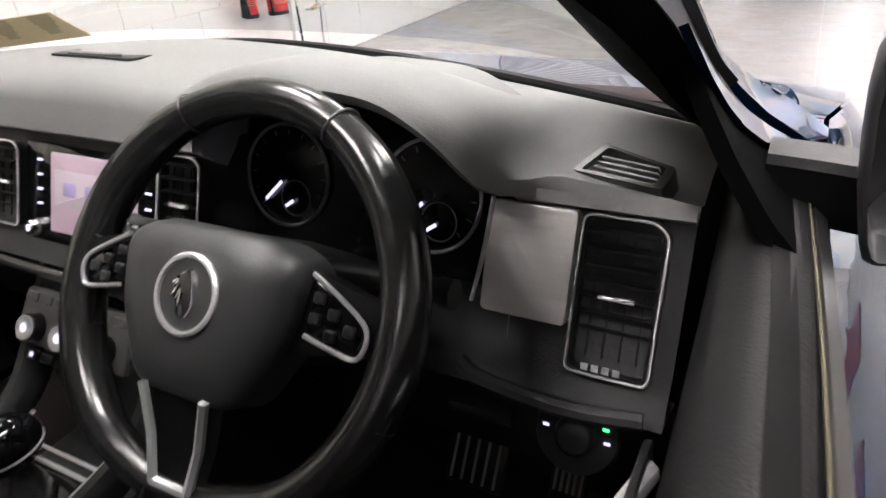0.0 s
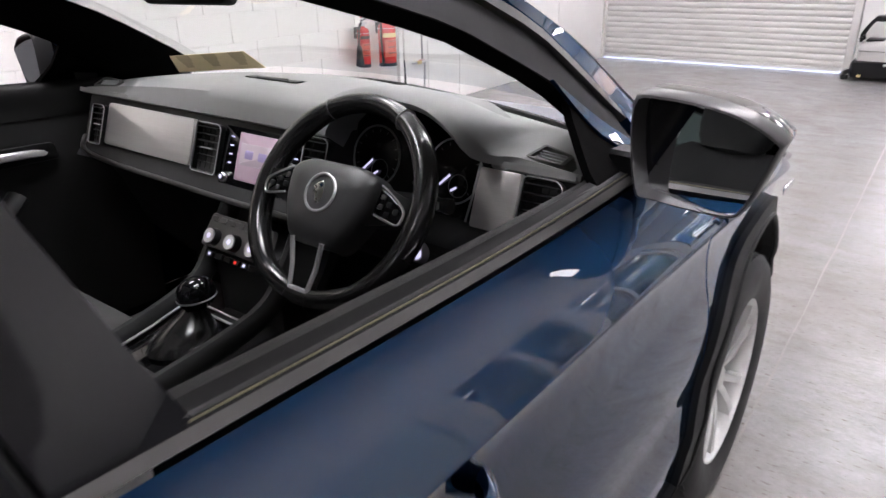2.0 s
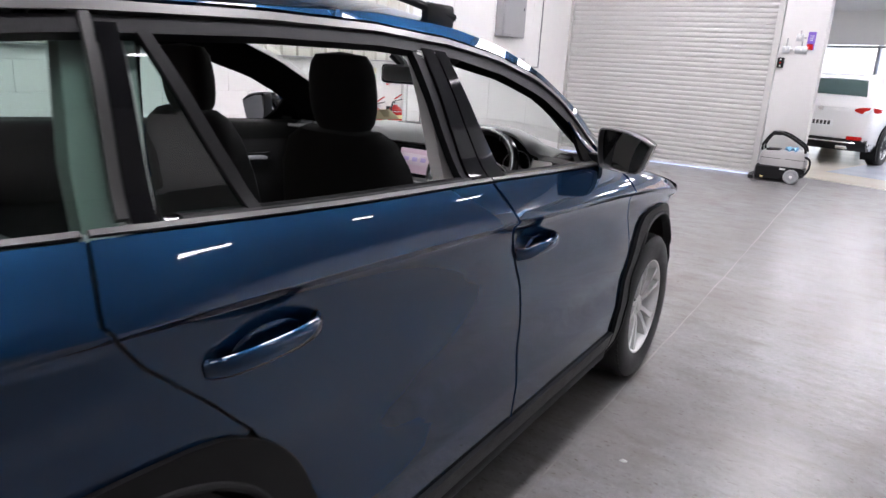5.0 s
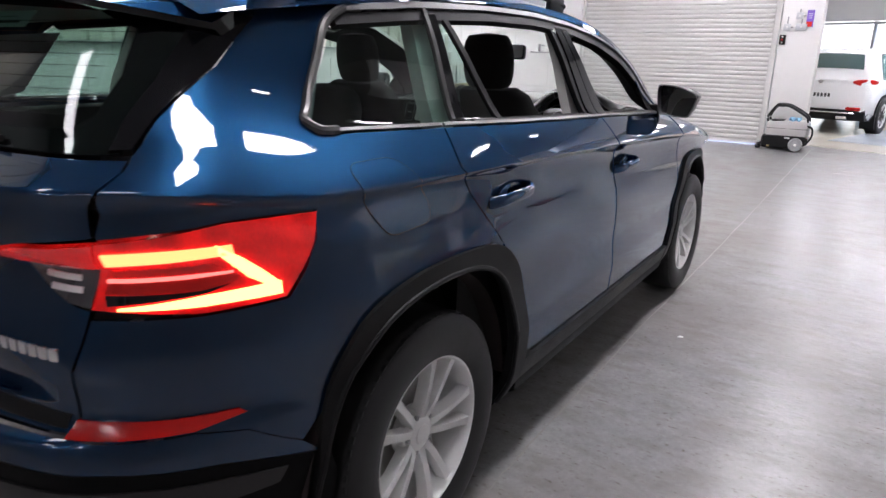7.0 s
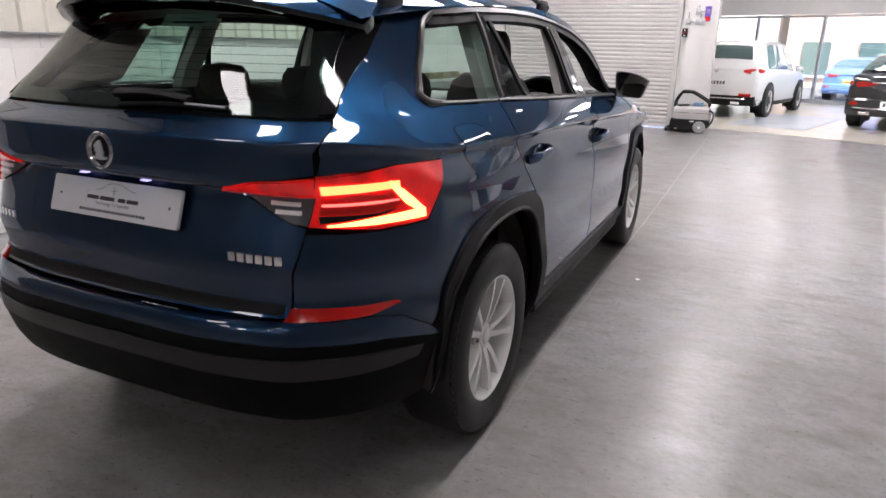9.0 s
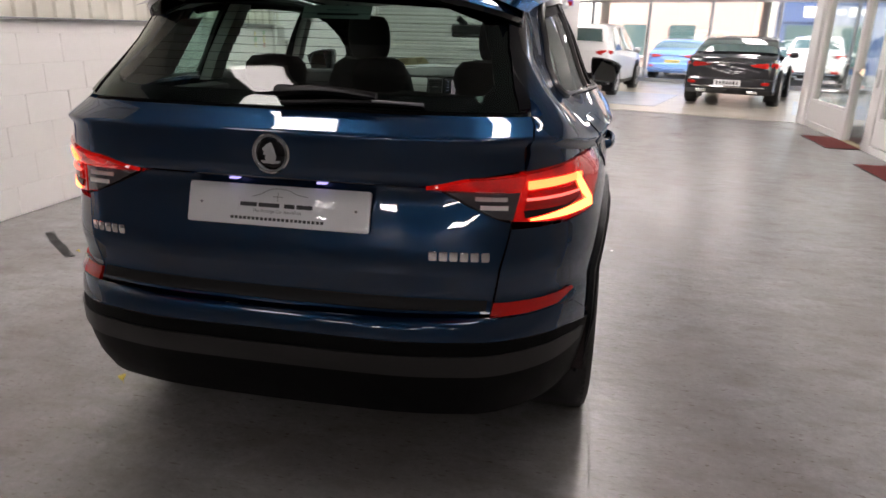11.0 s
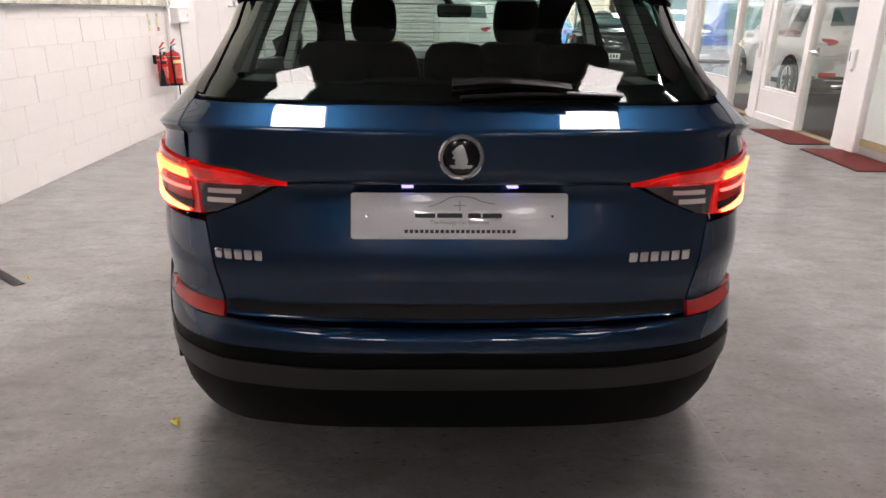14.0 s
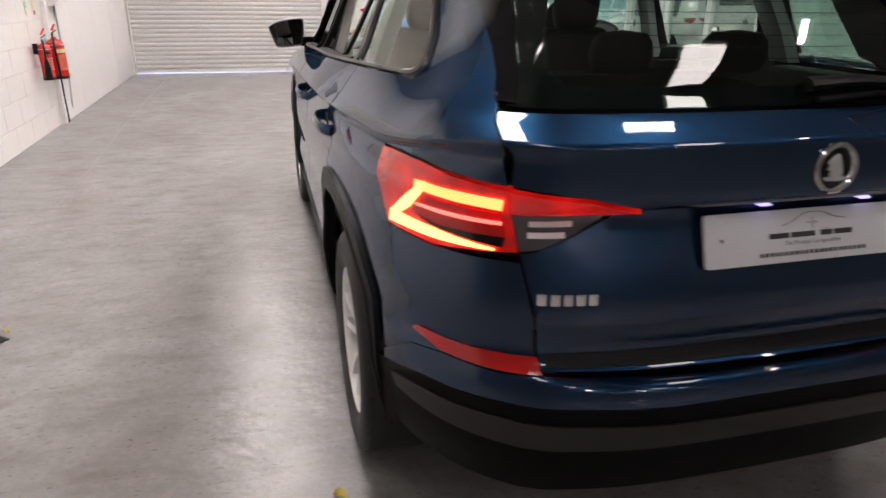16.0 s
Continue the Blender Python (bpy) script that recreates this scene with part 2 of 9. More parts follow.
def floor_paint():
    """Grey floor paint: glossy and uneven, with brown chips in short streaks, pale scuffs and dusty patches."""
    m = material("grey_floor_paint", (0.262, 0.262, 0.262), 0.27, 0, 0.02, 40.0, spec=0.5, rough_var=0.05)
    nt = m.node_tree
    b = nt.nodes["Principled BSDF"]
    tc = nt.nodes.new("ShaderNodeTexCoord")

    def noise_at(scale, detail, stretch=(1, 1, 1), rough=0.6, dist=0.0):
        mp = nt.nodes.new("ShaderNodeMapping")
        mp.inputs["Scale"].default_value, mp.inputs["Location"].default_value = stretch, (3.1, 7.7, 0.37 + scale * 0.11)
        nt.links.new(tc.outputs["Object"], mp.inputs["Vector"])
        n = nt.nodes.new("ShaderNodeTexNoise")
        n.inputs["Scale"].default_value, n.inputs["Detail"].default_value, n.inputs["Roughness"].default_value, n.inputs["Distortion"].default_value = scale, detail, rough, dist
        nt.links.new(mp.outputs[0], n.inputs["Vector"])
        return n.outputs["Fac"]

    def cut(src, lo, hi, top=1.0):
        r = nt.nodes.new("ShaderNodeMapRange")
        r.inputs["From Min"].default_value, r.inputs["From Max"].default_value, r.inputs["To Max"].default_value = lo, hi, top
        nt.links.new(src, r.inputs["Value"])
        return r.outputs[0]

    def over(mask, color):
        mx = nt.nodes.new("ShaderNodeMix")
        mx.data_type = "RGBA"
        ca = [i for i in mx.inputs if i.type == "RGBA"]
        ca[1].default_value = (*color, 1)
        nt.links.new(mask, mx.inputs[0])
        nt.links.new(b.inputs["Base Color"].links[0].from_socket, ca[0])
        nt.links.new([o for o in mx.outputs if o.type == "RGBA"][0], b.inputs["Base Color"])

    def mottle(scale, amount, stretch=(1, 1, 1)):
        """Lightens and darkens the paint at one grain size."""
        r = nt.nodes.new("ShaderNodeMapRange")
        r.inputs["From Min"].default_value, r.inputs["From Max"].default_value = 0.25, 0.75
        r.inputs["To Min"].default_value, r.inputs["To Max"].default_value = 1 - amount, 1 + amount
        nt.links.new(noise_at(scale, 5.0, stretch, 0.6), r.inputs["Value"])
        v = nt.nodes.new("ShaderNodeVectorMath")
        v.operation = "SCALE"
        nt.links.new(b.inputs["Base Color"].links[0].from_socket, v.inputs[0])
        nt.links.new(r.outputs[0], v.inputs["Scale"])
        nt.links.new(v.outputs[0], b.inputs["Base Color"])

    mottle(1.1, 0.10)
    mottle(6.0, 0.13, (0.8, 1.2, 1))
    mottle(30.0, 0.12)
    mottle(110.0, 0.08)
    def scaled(src, k, base):
        """src times k plus base, kept between 0 and 1."""
        r = nt.nodes.new("ShaderNodeMath")
        r.operation, r.use_clamp = "MULTIPLY_ADD", True
        r.inputs[1].default_value, r.inputs[2].default_value = k, base
        nt.links.new(src, r.inputs[0])
        return r.outputs[0]

    over(scaled(noise_at(1.3, 5.0, (1.2, 0.8, 1), 0.6), 1.8, -0.72), (0.205, 0.185, 0.165))
    over(scaled(noise_at(7.0, 3.0, (0.6, 1.4, 1), 0.5), 2.2, -1.10), (0.165, 0.145, 0.125))
    over(scaled(noise_at(60.0, 3.0, (0.5, 1.5, 1), 0.5), 7.0, -4.35), (0.12, 0.10, 0.08))
    nt.links.remove(b.inputs["Roughness"].links[0])
    b.inputs["Roughness"].default_value = 0.27
    nt.links.new(scaled(noise_at(2.4, 5.0, (1, 1, 1), 0.6), 1.4, -0.25), b.inputs["Specular IOR Level"])
    last = None
    for scale, detail, strength, dist in ((5.0, 3.0, 0.4, 0.014), (22.0, 4.0, 0.35, 0.006), (120.0, 2.0, 0.25, 0.001)):
        bp = nt.nodes.new("ShaderNodeBump")
        bp.inputs["Strength"].default_value, bp.inputs["Distance"].default_value = strength, dist
        h = noise_at(scale, detail, (0.8, 1.2, 1))
        nt.links.new(h, bp.inputs["Height"])
        if last is not None:
            nt.links.new(last, bp.inputs["Normal"])
        last = bp.outputs[0]
    nt.links.new(last, b.inputs["Normal"])
    return m


def car_paint(name, color, flake=None):
    """Lacquered paint; flake is the colour that its metal flakes throw back."""
    m = material(name, color, 0.30, 0.0, 0.03, 3.0, coat=1.0, rough_var=0.02, spec=0.0 if flake else 0.5)
    nt = m.node_tree
    b = nt.nodes["Principled BSDF"]
    b.inputs["Coat IOR"].default_value = 1.6
    if flake:
        gl, add, n, bp = (nt.nodes.new(k) for k in ("ShaderNodeBsdfGlossy", "ShaderNodeAddShader", "ShaderNodeTexNoise", "ShaderNodeBump"))
        gl.inputs["Color"].default_value, gl.inputs["Roughness"].default_value = (*flake, 1), 0.33
        n.inputs["Scale"].default_value = 900.0
        bp.inputs["Strength"].default_value, bp.inputs["Distance"].default_value = 0.12, 0.001
        tc = nt.nodes.new("ShaderNodeTexCoord")
        nt.links.new(tc.outputs["Object"], n.inputs["Vector"])
        nt.links.new(n.outputs["Fac"], bp.inputs["Height"])
        nt.links.new(bp.outputs[0], gl.inputs["Normal"])
        nt.links.new(b.outputs[0], add.inputs[0])
        nt.links.new(gl.outputs[0], add.inputs[1])
        nt.links.new(add.outputs[0], nt.nodes["Material Output"].inputs["Surface"])
    return m


M_FLOOR = floor_paint()
M_TILE = material("cream_floor_tile", (0.62, 0.58, 0.50), 0.22, 0, 0.05, 1.5, rough_var=0.05)
M_TILE_BLUE = material("pale_blue_floor_tile", (0.50, 0.55, 0.62), 0.2, 0, 0.04, 1.5)
M_BLOCK = material("white_painted_block", (0.80, 0.785, 0.76), 0.55, 0, 0.025, 1.6, 0.35, 60, wear=0.10, wear_color=(0.58, 0.55, 0.5), wear_scale=3.0)
M_CLAD = material("cream_metal_cladding", (0.66, 0.64, 0.56), 0.42, 0, 0.03, 1.2, wear=0.12, wear_color=(0.45, 0.42, 0.36), wear_scale=4.0)
M_WALL = material("white_wall_paint", (0.80, 0.79, 0.775), 0.5, 0, 0.03, 1.0, 0.15, 90, wear=0.1, wear_color=(0.62, 0.6, 0.57), wear_scale=2.2)
# grey of the unseen rear walls, set to limit bounce and reflections
M_WALL_BACK = material("unseen_rear_wall_grey", (0.17, 0.17, 0.174), 0.7, 0, 0.08, 1.0)
M_WALL_SIDE = material("grey_side_wall_paint", (0.20, 0.195, 0.19), 0.6, 0, 0.06, 1.0)
M_CEIL = material("grey_ceiling_sheet", (0.19, 0.19, 0.195), 0.6, 0, 0.06, 1.0)
M_SHUT = material("shutter_steel", (0.58, 0.57, 0.55), 0.58, 0.1, 0.04, 1.5, wear=0.2, wear_color=(0.42, 0.4, 0.37), wear_scale=1.2)
M_FRAME = material("white_frame_paint", (0.82, 0.81, 0.80), 0.35, 0, 0.02, 2.0)
M_CARPET_OFFICE = material("dark_office_carpet", (0.05, 0.05, 0.055), 0.9, 0, 0.15, 20.0)
M_FRAME_GREY = material("grey_aluminium", (0.42, 0.43, 0.44), 0.4, 0.6, 0.04, 3.0)
M_STEEL = material("galvanised_steel", (0.60, 0.61, 0.63), 0.35, 0.85, 0.08, 12.0)
M_RED = material("red_enamel", (0.62, 0.025, 0.02), 0.22, 0, 0.05, 8.0, coat=0.6)
M_BLACKP = material("black_plastic", (0.007, 0.007, 0.0075), 0.40, 0, 0.1, 20.0, 0.1, 400, spec=0.25)
M_GREYP = material("grey_plastic", (0.33, 0.335, 0.34), 0.4, 0, 0.05, 8.0)
M_WHITEP = material("white_plastic", (0.78, 0.78, 0.76), 0.35, 0, 0.03, 8.0)
M_MAT = material("dark_red_door_mat", (0.14, 0.018, 0.016), 0.95, 0, 0.25, 30.0, 1.0, 250)
M_RUBBER = material("tyre_rubber", (0.012, 0.012, 0.0125), 0.55, 0, 0.15, 15.0, 0.15, 150)
M_ALLOY = material("silver_alloy", (0.88, 0.88, 0.87), 0.36, 0.05, 0.03, 8.0, coat=0.3)
M_DISC = material("brake_disc_steel", (0.30, 0.29, 0.28), 0.35, 0.9, 0.15, 20.0)
M_BLUE = car_paint("dark_blue_metallic_paint", (0.0012, 0.0026, 0.0090), (0.0050, 0.0285, 0.0680))
M_CLADDING = material("unpainted_black_trim", (0.007, 0.007, 0.0075), 0.50, 0, 0.08, 12.0, 0.15, 500, spec=0.22)
M_BUMPLOW = material("grained_black_bumper_plastic", (0.004, 0.004, 0.0042), 0.5, 0, 0.10, 12.0, 0.2, 420, spec=0.09)
M_SILVTRIM = material("satin_silver_trim", (0.13, 0.127, 0.124), 0.34, 0.85, 0.03, 8.0)
M_BUMPSTRIP = material("satin_grey_bumper_strip", (0.020, 0.019, 0.0195), 0.42, 0.2, 0.04, 8.0)
M_SEAL = material("black_rubber_seal", (0.006, 0.006, 0.006), 0.6, 0, 0.06, 25.0, spec=0.1)
M_RIM = material("satin_black_mirror_rim", (0.032, 0.031, 0.031), 0.32, 0, 0.06, 20.0, spec=0.5)
M_LIP = material("yellowed_seal_lip", (0.12, 0.108, 0.055), 0.6, 0, 0.3, 25.0)
M_MATT = material("matt_black_frame", (0.002, 0.002, 0.002), 0.8, 0, 0.06, 25.0, spec=0.03)
M_GLOSSBLK = material("gloss_black_trim", (0.006, 0.006, 0.007), 0.06, 0, 0.05, 10.0, rough_var=0.01)
M_CHROME = material("chrome", (0.82, 0.82, 0.83), 0.07, 1.0, 0.02, 10.0, rough_var=0.02)
M_SATIN = material("satin_chrome_trim", (0.74, 0.74, 0.75), 0.24, 0.55, 0.03, 10.0)
M_DASH = material("soft_grey_dash_skin", (0.235, 0.233, 0.230), 0.55, 0, 0.05, 25.0, 0.18, 420)
M_DASHDK = material("dark_dash_plastic", (0.024, 0.024, 0.0244), 0.48, 0, 0.08, 25.0, 0.2, 420, spec=0.22)
M_BRUSH = material("brushed_grey_metal_decor", (0.68, 0.65, 0.63), 0.34, 0.5, 0.10, 5.0, 0.15, 60, stretch=(0.35, 4.0, 26.0))
M_LEATHER = material("black_leather", (0.018, 0.0177, 0.0177), 0.21, 0, 0.04, 25.0, rough_var=0.0, spec=0.95)
M_CLOTH = material("dark_grey_seat_cloth", (0.085, 0.083, 0.082), 0.95, 0, 0.12, 25.0, 0.6, 500, sheen=0.1)
M_CLOTHDK = material("black_seat_cloth", (0.022, 0.022, 0.022), 0.95, 0, 0.12, 25.0, 0.6, 500, sheen=0.05)
M_HEADLINER = material("pale_grey_headliner", (0.76, 0.745, 0.72), 0.9, 0, 0.04, 20.0, 0.3, 400)
M_CARPET = material("black_carpet", (0.030, 0.022, 0.022), 1.0, 0, 0.25, 60.0, 0.8, 400)
M_SCREEN = glow("dim_violet_touchscreen", (1.0, 0.74, 0.88), 0.005)
M_SCREENMARK = glow("violet_screen_mark", (0.70, 0.58, 1.0), 0.008)
M_SCREENPALE = glow("pale_screen_field", (1.0, 0.84, 0.94), 0.007)
M_REDLENS = material("red_lamp_lens", (0.34, 0.004, 0.004), 0.10, 0, 0.55, 22.0, 0.25, 140, coat=1.0, rough_var=0.03, stretch=(1.0, 1.0, 0.5))
M_CLEARLENS = material("smoky_clear_lamp", (0.14, 0.14, 0.15), 0.10, 0.6, 0.15, 25.0, coat=1.0)
M_REFLECTOR = material("red_reflector", (0.50, 0.010, 0.007), 0.2, 0, 0.05, 60.0, coat=0.4)
M_DARKRED = material("dark_red_lamp", (0.06, 0.003, 0.003), 0.15, 0, 0.05, 20.0, coat=0.6)
M_LABEL = material("pale_green_label", (0.62, 0.74, 0.70), 0.5, 0, 0.03, 10.0)
M_PLATE = material("white_number_plate", (0.84, 0.85, 0.87), 0.3, 0, 0.02, 10.0, coat=1.0)
M_INK = material("dark_grey_ink", (0.05, 0.05, 0.055), 0.5, 0, 0.02)
M_GREYINK = material("mid_grey_ink", (0.30, 0.30, 0.31), 0.5, 0, 0.02)
M_LEDBAR = glow("rear_light_bar", (1.0, 0.075, 0.02), 1.9)
M_LEDHOT = glow("hot_rear_light_bar", (1.0, 0.13, 0.03), 2.6)
M_LEDBLADE = glow("pale_lamp_blade", (1.0, 0.16, 0.12), 0.35)
M_LEDWHITE = glow("white_led", (0.45, 0.42, 1.0), 0.28)
M_ICON = glow("white_icon_light", (0.75, 0.72, 1.0), 0.14)
M_ICONRED = glow("red_icon_light", (1.0, 0.05, 0.03), 0.12)
M_ICONGREEN = glow("green_icon_light", (0.05, 1.0, 0.25), 0.3)
M_TUBE = glow("lit_light_panel", (1.0, 0.97, 0.92), 4.5)
M_TUBE_LOW = glow("dim_light_panel", (1.0, 0.97, 0.92), 1.3)
M_TUBE_OFFICE = glow("dimmed_office_light_panel", (1.0, 0.97, 0.92), 0.9)
# far square panels, out of view; strength raised to brighten tailgate and plate
M_TUBE_FAR = glow("boosted_far_light_panel", (1.0, 0.97, 0.92), 9.0)
M_GLASS = glass("clear_glass", (0.93, 0.96, 0.94))
M_GLASSCAR = glass("car_window_glass", (0.92, 0.96, 0.94))
M_TINT = glass("tinted_rear_glass", (0.48, 0.64, 0.58))
M_REDLENS.node_tree.nodes["Principled BSDF"].inputs["Emission Color"].default_value = (1.0, 0.012, 0.006, 1)
M_REDLENS.node_tree.nodes["Principled BSDF"].inputs["Emission Strength"].default_value = 0.055
def lens_facets(m, low, high, size):
    """The lit lens glows unevenly through its moulded facets."""
    nt = m.node_tree
    tc, vo, mr = (nt.nodes.new(k) for k in ("ShaderNodeTexCoord", "ShaderNodeTexNoise", "ShaderNodeMapRange"))
    vo.inputs["Scale"].default_value, vo.inputs["Detail"].default_value = size, 1.0
    mr.inputs["From Min"].default_value, mr.inputs["From Max"].default_value = 0.3, 0.7
    mr.inputs["To Min"].default_value, mr.inputs["To Max"].default_value = low, high
    nt.links.new(tc.outputs["Object"], vo.inputs["Vector"])
    nt.links.new(vo.outputs["Fac"], mr.inputs["Value"])
    nt.links.new(mr.outputs[0], nt.nodes["Principled BSDF"].inputs["Emission Strength"])


lens_facets(M_REDLENS, 0.01, 0.09, 16.0)
M_MIRROR = mirror_mat("mirror_silver")
M_STICKER = material("buff_paper", (0.78, 0.66, 0.42), 0.8, 0, 0.06, 20.0)
M_STICKERDK = material("faded_brown_print", (0.56, 0.46, 0.28), 0.8, 0, 0.06, 20.0)
M_LINING = material("grey_pillar_lining", (0.58, 0.57, 0.555), 0.9, 0, 0.04, 20.0, 0.3, 400)
M_WHITECAR = car_paint("white_car_paint", (0.80, 0.81, 0.82))
M_BLACKCAR = car_paint("black_car_paint", (0.012, 0.012, 0.014), (0.02, 0.02, 0.022))
M_BLUECAR = car_paint("pale_blue_car_paint", (0.12, 0.26, 0.62))
M_DARKGLASS = material("dark_car_glass", (0.07, 0.12, 0.12), 0.04, 0, 0.05, 6.0, coat=1.0, rough_var=0.01)
M_ASPHALT = material("street_asphalt", (0.14, 0.14, 0.14), 0.9, 0, 0.2, 3.0, 0.5, 60)
M_RENDER = material("pale_render", (0.66, 0.64, 0.60), 0.8, 0, 0.06, 1.0)
M_BRICK = material("pale_brick_paint", (0.50, 0.36, 0.30), 0.8, 0, 0.1, 3.0)
M_SHOPBLUE = material("dark_blue_shop_front", (0.06, 0.10, 0.22), 0.4, 0, 0.06, 2.0)
M_YELLOW = material("worn_yellow_paint", (0.36, 0.30, 0.16), 0.5, 0, 0.1, 6.0)
M_FROST = material("pale_green_panel", (0.62, 0.68, 0.65), 0.2, 0, 0.02, 1.0)
M_PURPLE = material("purple_print", (0.20, 0.11, 0.55), 0.5, 0, 0.05)
M_LEAF = material("yellow_leaf", (0.42, 0.33, 0.05), 0.7, 0, 0.2, 40.0)
M_GREEN = material("green_print", (0.25, 0.55, 0.28), 0.6, 0, 0.05)

# ---- the hall: floor, walls, ceiling ----
WX, BY, CEIL = -3.25, 12.10, 4.3     # left wall, shutter wall, ceiling height


def office_x(y):
    return 4.38 + 0.033 * y


def poly_obj(name, pts, z, mat, thick=0.05, kind="structure", label="", category=""):
    bm = bmesh.new()
    low = [bm.verts.new((x, y, z)) for x, y in pts]
    f = bm.faces.new(low)
    r = bmesh.ops.extrude_face_region(bm, geom=[f])
    for v in r["geom"]:
        if isinstance(v, bmesh.types.BMVert):
            v.co.z -= thick
    return tagged(part(name, bm, mat, smooth=0), label, category, "", kind)


poly_obj("floor", [(-3.45, -9.2), (4.6, -9.2), (4.66, 8.0), (4.76, 11.28), (0.72, 12.56), (0.72, 12.2), (-3.45, 12.2)], 0.0, M_FLOOR, 0.1, label="scuffed grey painted concrete workshop floor", category="floor")
poly_obj("floor_showroom", [(0.72, 12.565), (4.76, 11.285), (4.80, 11.28), (11.5, 11.28), (11.5, 17.9), (-4.0, 24.9), (-4.0, 12.5), (0.72, 12.5)], 0.008, M_TILE, 0.1, label="glossy cream tiled showroom floor", category="floor")
poly_obj("floor_office", [(4.62, -9.2), (11.5, -9.2), (11.5, 11.275), (4.78, 11.275)], -0.002, M_CARPET_OFFICE, 0.1, label="dark office carpet floor", category="floor")
poly_obj("ground", [(-60, 17), (80, 17), (80, 90), (-60, 90)], -0.12, M_ASPHALT, 0.1, label="grey street asphalt outside the windows", category="ground")
# blue tile bays under the showroom cars
for pts in ([(1.0, 13.6), (2.4, 13.15), (3.3, 16.3), (1.9, 16.8)], [(4.9, 12.6), (6.2, 12.2), (7.1, 15.2), (5.8, 15.7)]):
    poly_obj("floor_bay", pts, 0.013, M_TILE_BLUE, 0.004, label="pale blue tiled parking bay in the showroom floor", category="floor")


def crack(name, pts, w, mat, label):
    bm = bmesh.new()
    rnd = random.Random(5)
    rows = []
    for i, p in enumerate(smooth_path([(x, y, 0) for x, y in pts], 14)):
        ww = w * rnd.uniform(0.5, 1.4)
        j = rnd.uniform(-0.004, 0.004)
        rows.append((bm.verts.new((p.x + j - ww, p.y, 0.0012)), bm.verts.new((p.x + j + ww, p.y, 0.0012))))
    for a, b in zip(rows, rows[1:]):
        bm.faces.new((a[0], a[1], b[1], b[0]))
    return tagged(part(name, bm, mat, smooth=0), label, "floor joint", "", "structure")


M_JOINT = material("dirty_floor_joint", (0.20, 0.19, 0.178), 0.6, 0, 0.35, 12.0)
crack("floor_joint", [(0.93, -2.2), (0.915, 0.5), (0.905, 1.2), (0.89, 2.2), (0.895, 5.6), (0.88, 9.8), (0.88, 11.9)], 0.004, M_JOINT, "dull sealed joint running along the painted floor")

M_JOINT2 = material("worn_floor_joint", (0.17, 0.155, 0.14), 0.8, 0, 0.35, 12.0)


def cross_crack(pts, w, mat):
    """A joint that runs across the hall."""
    bm = bmesh.new()
    rnd = random.Random(9)
    rows = []
    for p in smooth_path([(x, y, 0) for x, y in pts], 12):
        ww = w * rnd.uniform(0.2, 1.5)
        j = rnd.uniform(-0.005, 0.005)
        rows.append((bm.verts.new((p.x, p.y + j - ww, 0.0012)), bm.verts.new((p.x, p.y + j + ww, 0.0012))))
    for a, b in zip(rows, rows[1:]):
        bm.faces.new((a[0], a[1], b[1], b[0]))
    tagged(part("floor_joint", bm, mat, smooth=0), "worn joint running across the painted floor", "floor joint", "", "structure")


crack("floor_joint", [(-2.52, -2.0), (-2.525, 3.18), (-2.54, 5.3), (-2.60, 7.5), (-2.62, 11.9)], 0.0035, M_JOINT2, "thin worn joint along the painted floor")
cross_crack([(-3.24, 3.22), (-2.5, 3.176), (-1.72, 3.13), (-1.1, 3.08)], 0.005, M_JOINT2)
cross_crack([(-3.24, 5.215), (-2.8, 5.17), (-2.24, 5.137)], 0.010, M_JOINT2)
cross_crack([(0.98, 4.568), (1.10, 4.47), (1.377, 4.25)], 0.003, M_JOINT)

# left wall: painted blockwork with proud cladding above, then flush panels
wall_w = tagged(part("wall_west", bx((WX - 0.11, 5.8, 2.15), (0.2, 12.8, 4.3)), M_BLOCK, smooth=0), "white painted concrete block wall", "wall", "", "structure")
M_MORTAR = material("block_joint_paint", (0.74, 0.725, 0.70), 0.7, 0, 0.04, 4.0)
rnd = random.Random(11)
bmb = bmesh.new()
box(bmb, (0, 0, 0), (0.012, 0.441, 0.2155), 0.002, 1)
ME_BLOCK = finish(bmb, "block", 30)
for row in range(7):
    z0 = 0.002 + row * 0.2175 - 0.105
    for k in range(40):
        yy = -8.6 + k * 0.444 + (0.222 if row % 2 else 0) + rnd.uniform(-0.002, 0.002)
        if yy < -0.6 or yy > 7.05:
            continue
        b = obj("block", ME_BLOCK, M_BLOCK, wall_w)
        b.location = (WX - 0.009 + rnd.uniform(0, 0.0018), yy, z0 + 0.215)
        b.rotation_euler = (0, rnd.uniform(-0.002, 0.002), rnd.uniform(-0.002, 0.002))
wall_w.data.materials[0] = M_MORTAR


def cladding(name, x, y0, y1, z0, z1, d, pitch=0.20, flip=1):
    """Trapezoid-profiled sheet standing on the wall."""
    bm = bmesh.new()
    prof, y = [], y0
    while y < y1:
        prof += [(0, y), (0, y + pitch * 0.55), (d, y + pitch * 0.63), (d, y + pitch * 0.92)]
        y += pitch
    lo = [bm.verts.new((x + flip * (0.03 + p), yy, z0)) for p, yy in prof]
    hi = [bm.verts.new((x + flip * (0.03 + p), yy, z1)) for p, yy in prof]
    for i in range(len(lo) - 1):
        bm.faces.new((lo[i], lo[i + 1], hi[i + 1], hi[i]))
    g = bm.faces[:]
    r = bmesh.ops.extrude_face_region(bm, geom=g)
    for v in r["geom"]:
        if isinstance(v, bmesh.types.BMVert):
            v.co.x -= flip * 0.004
    return bm


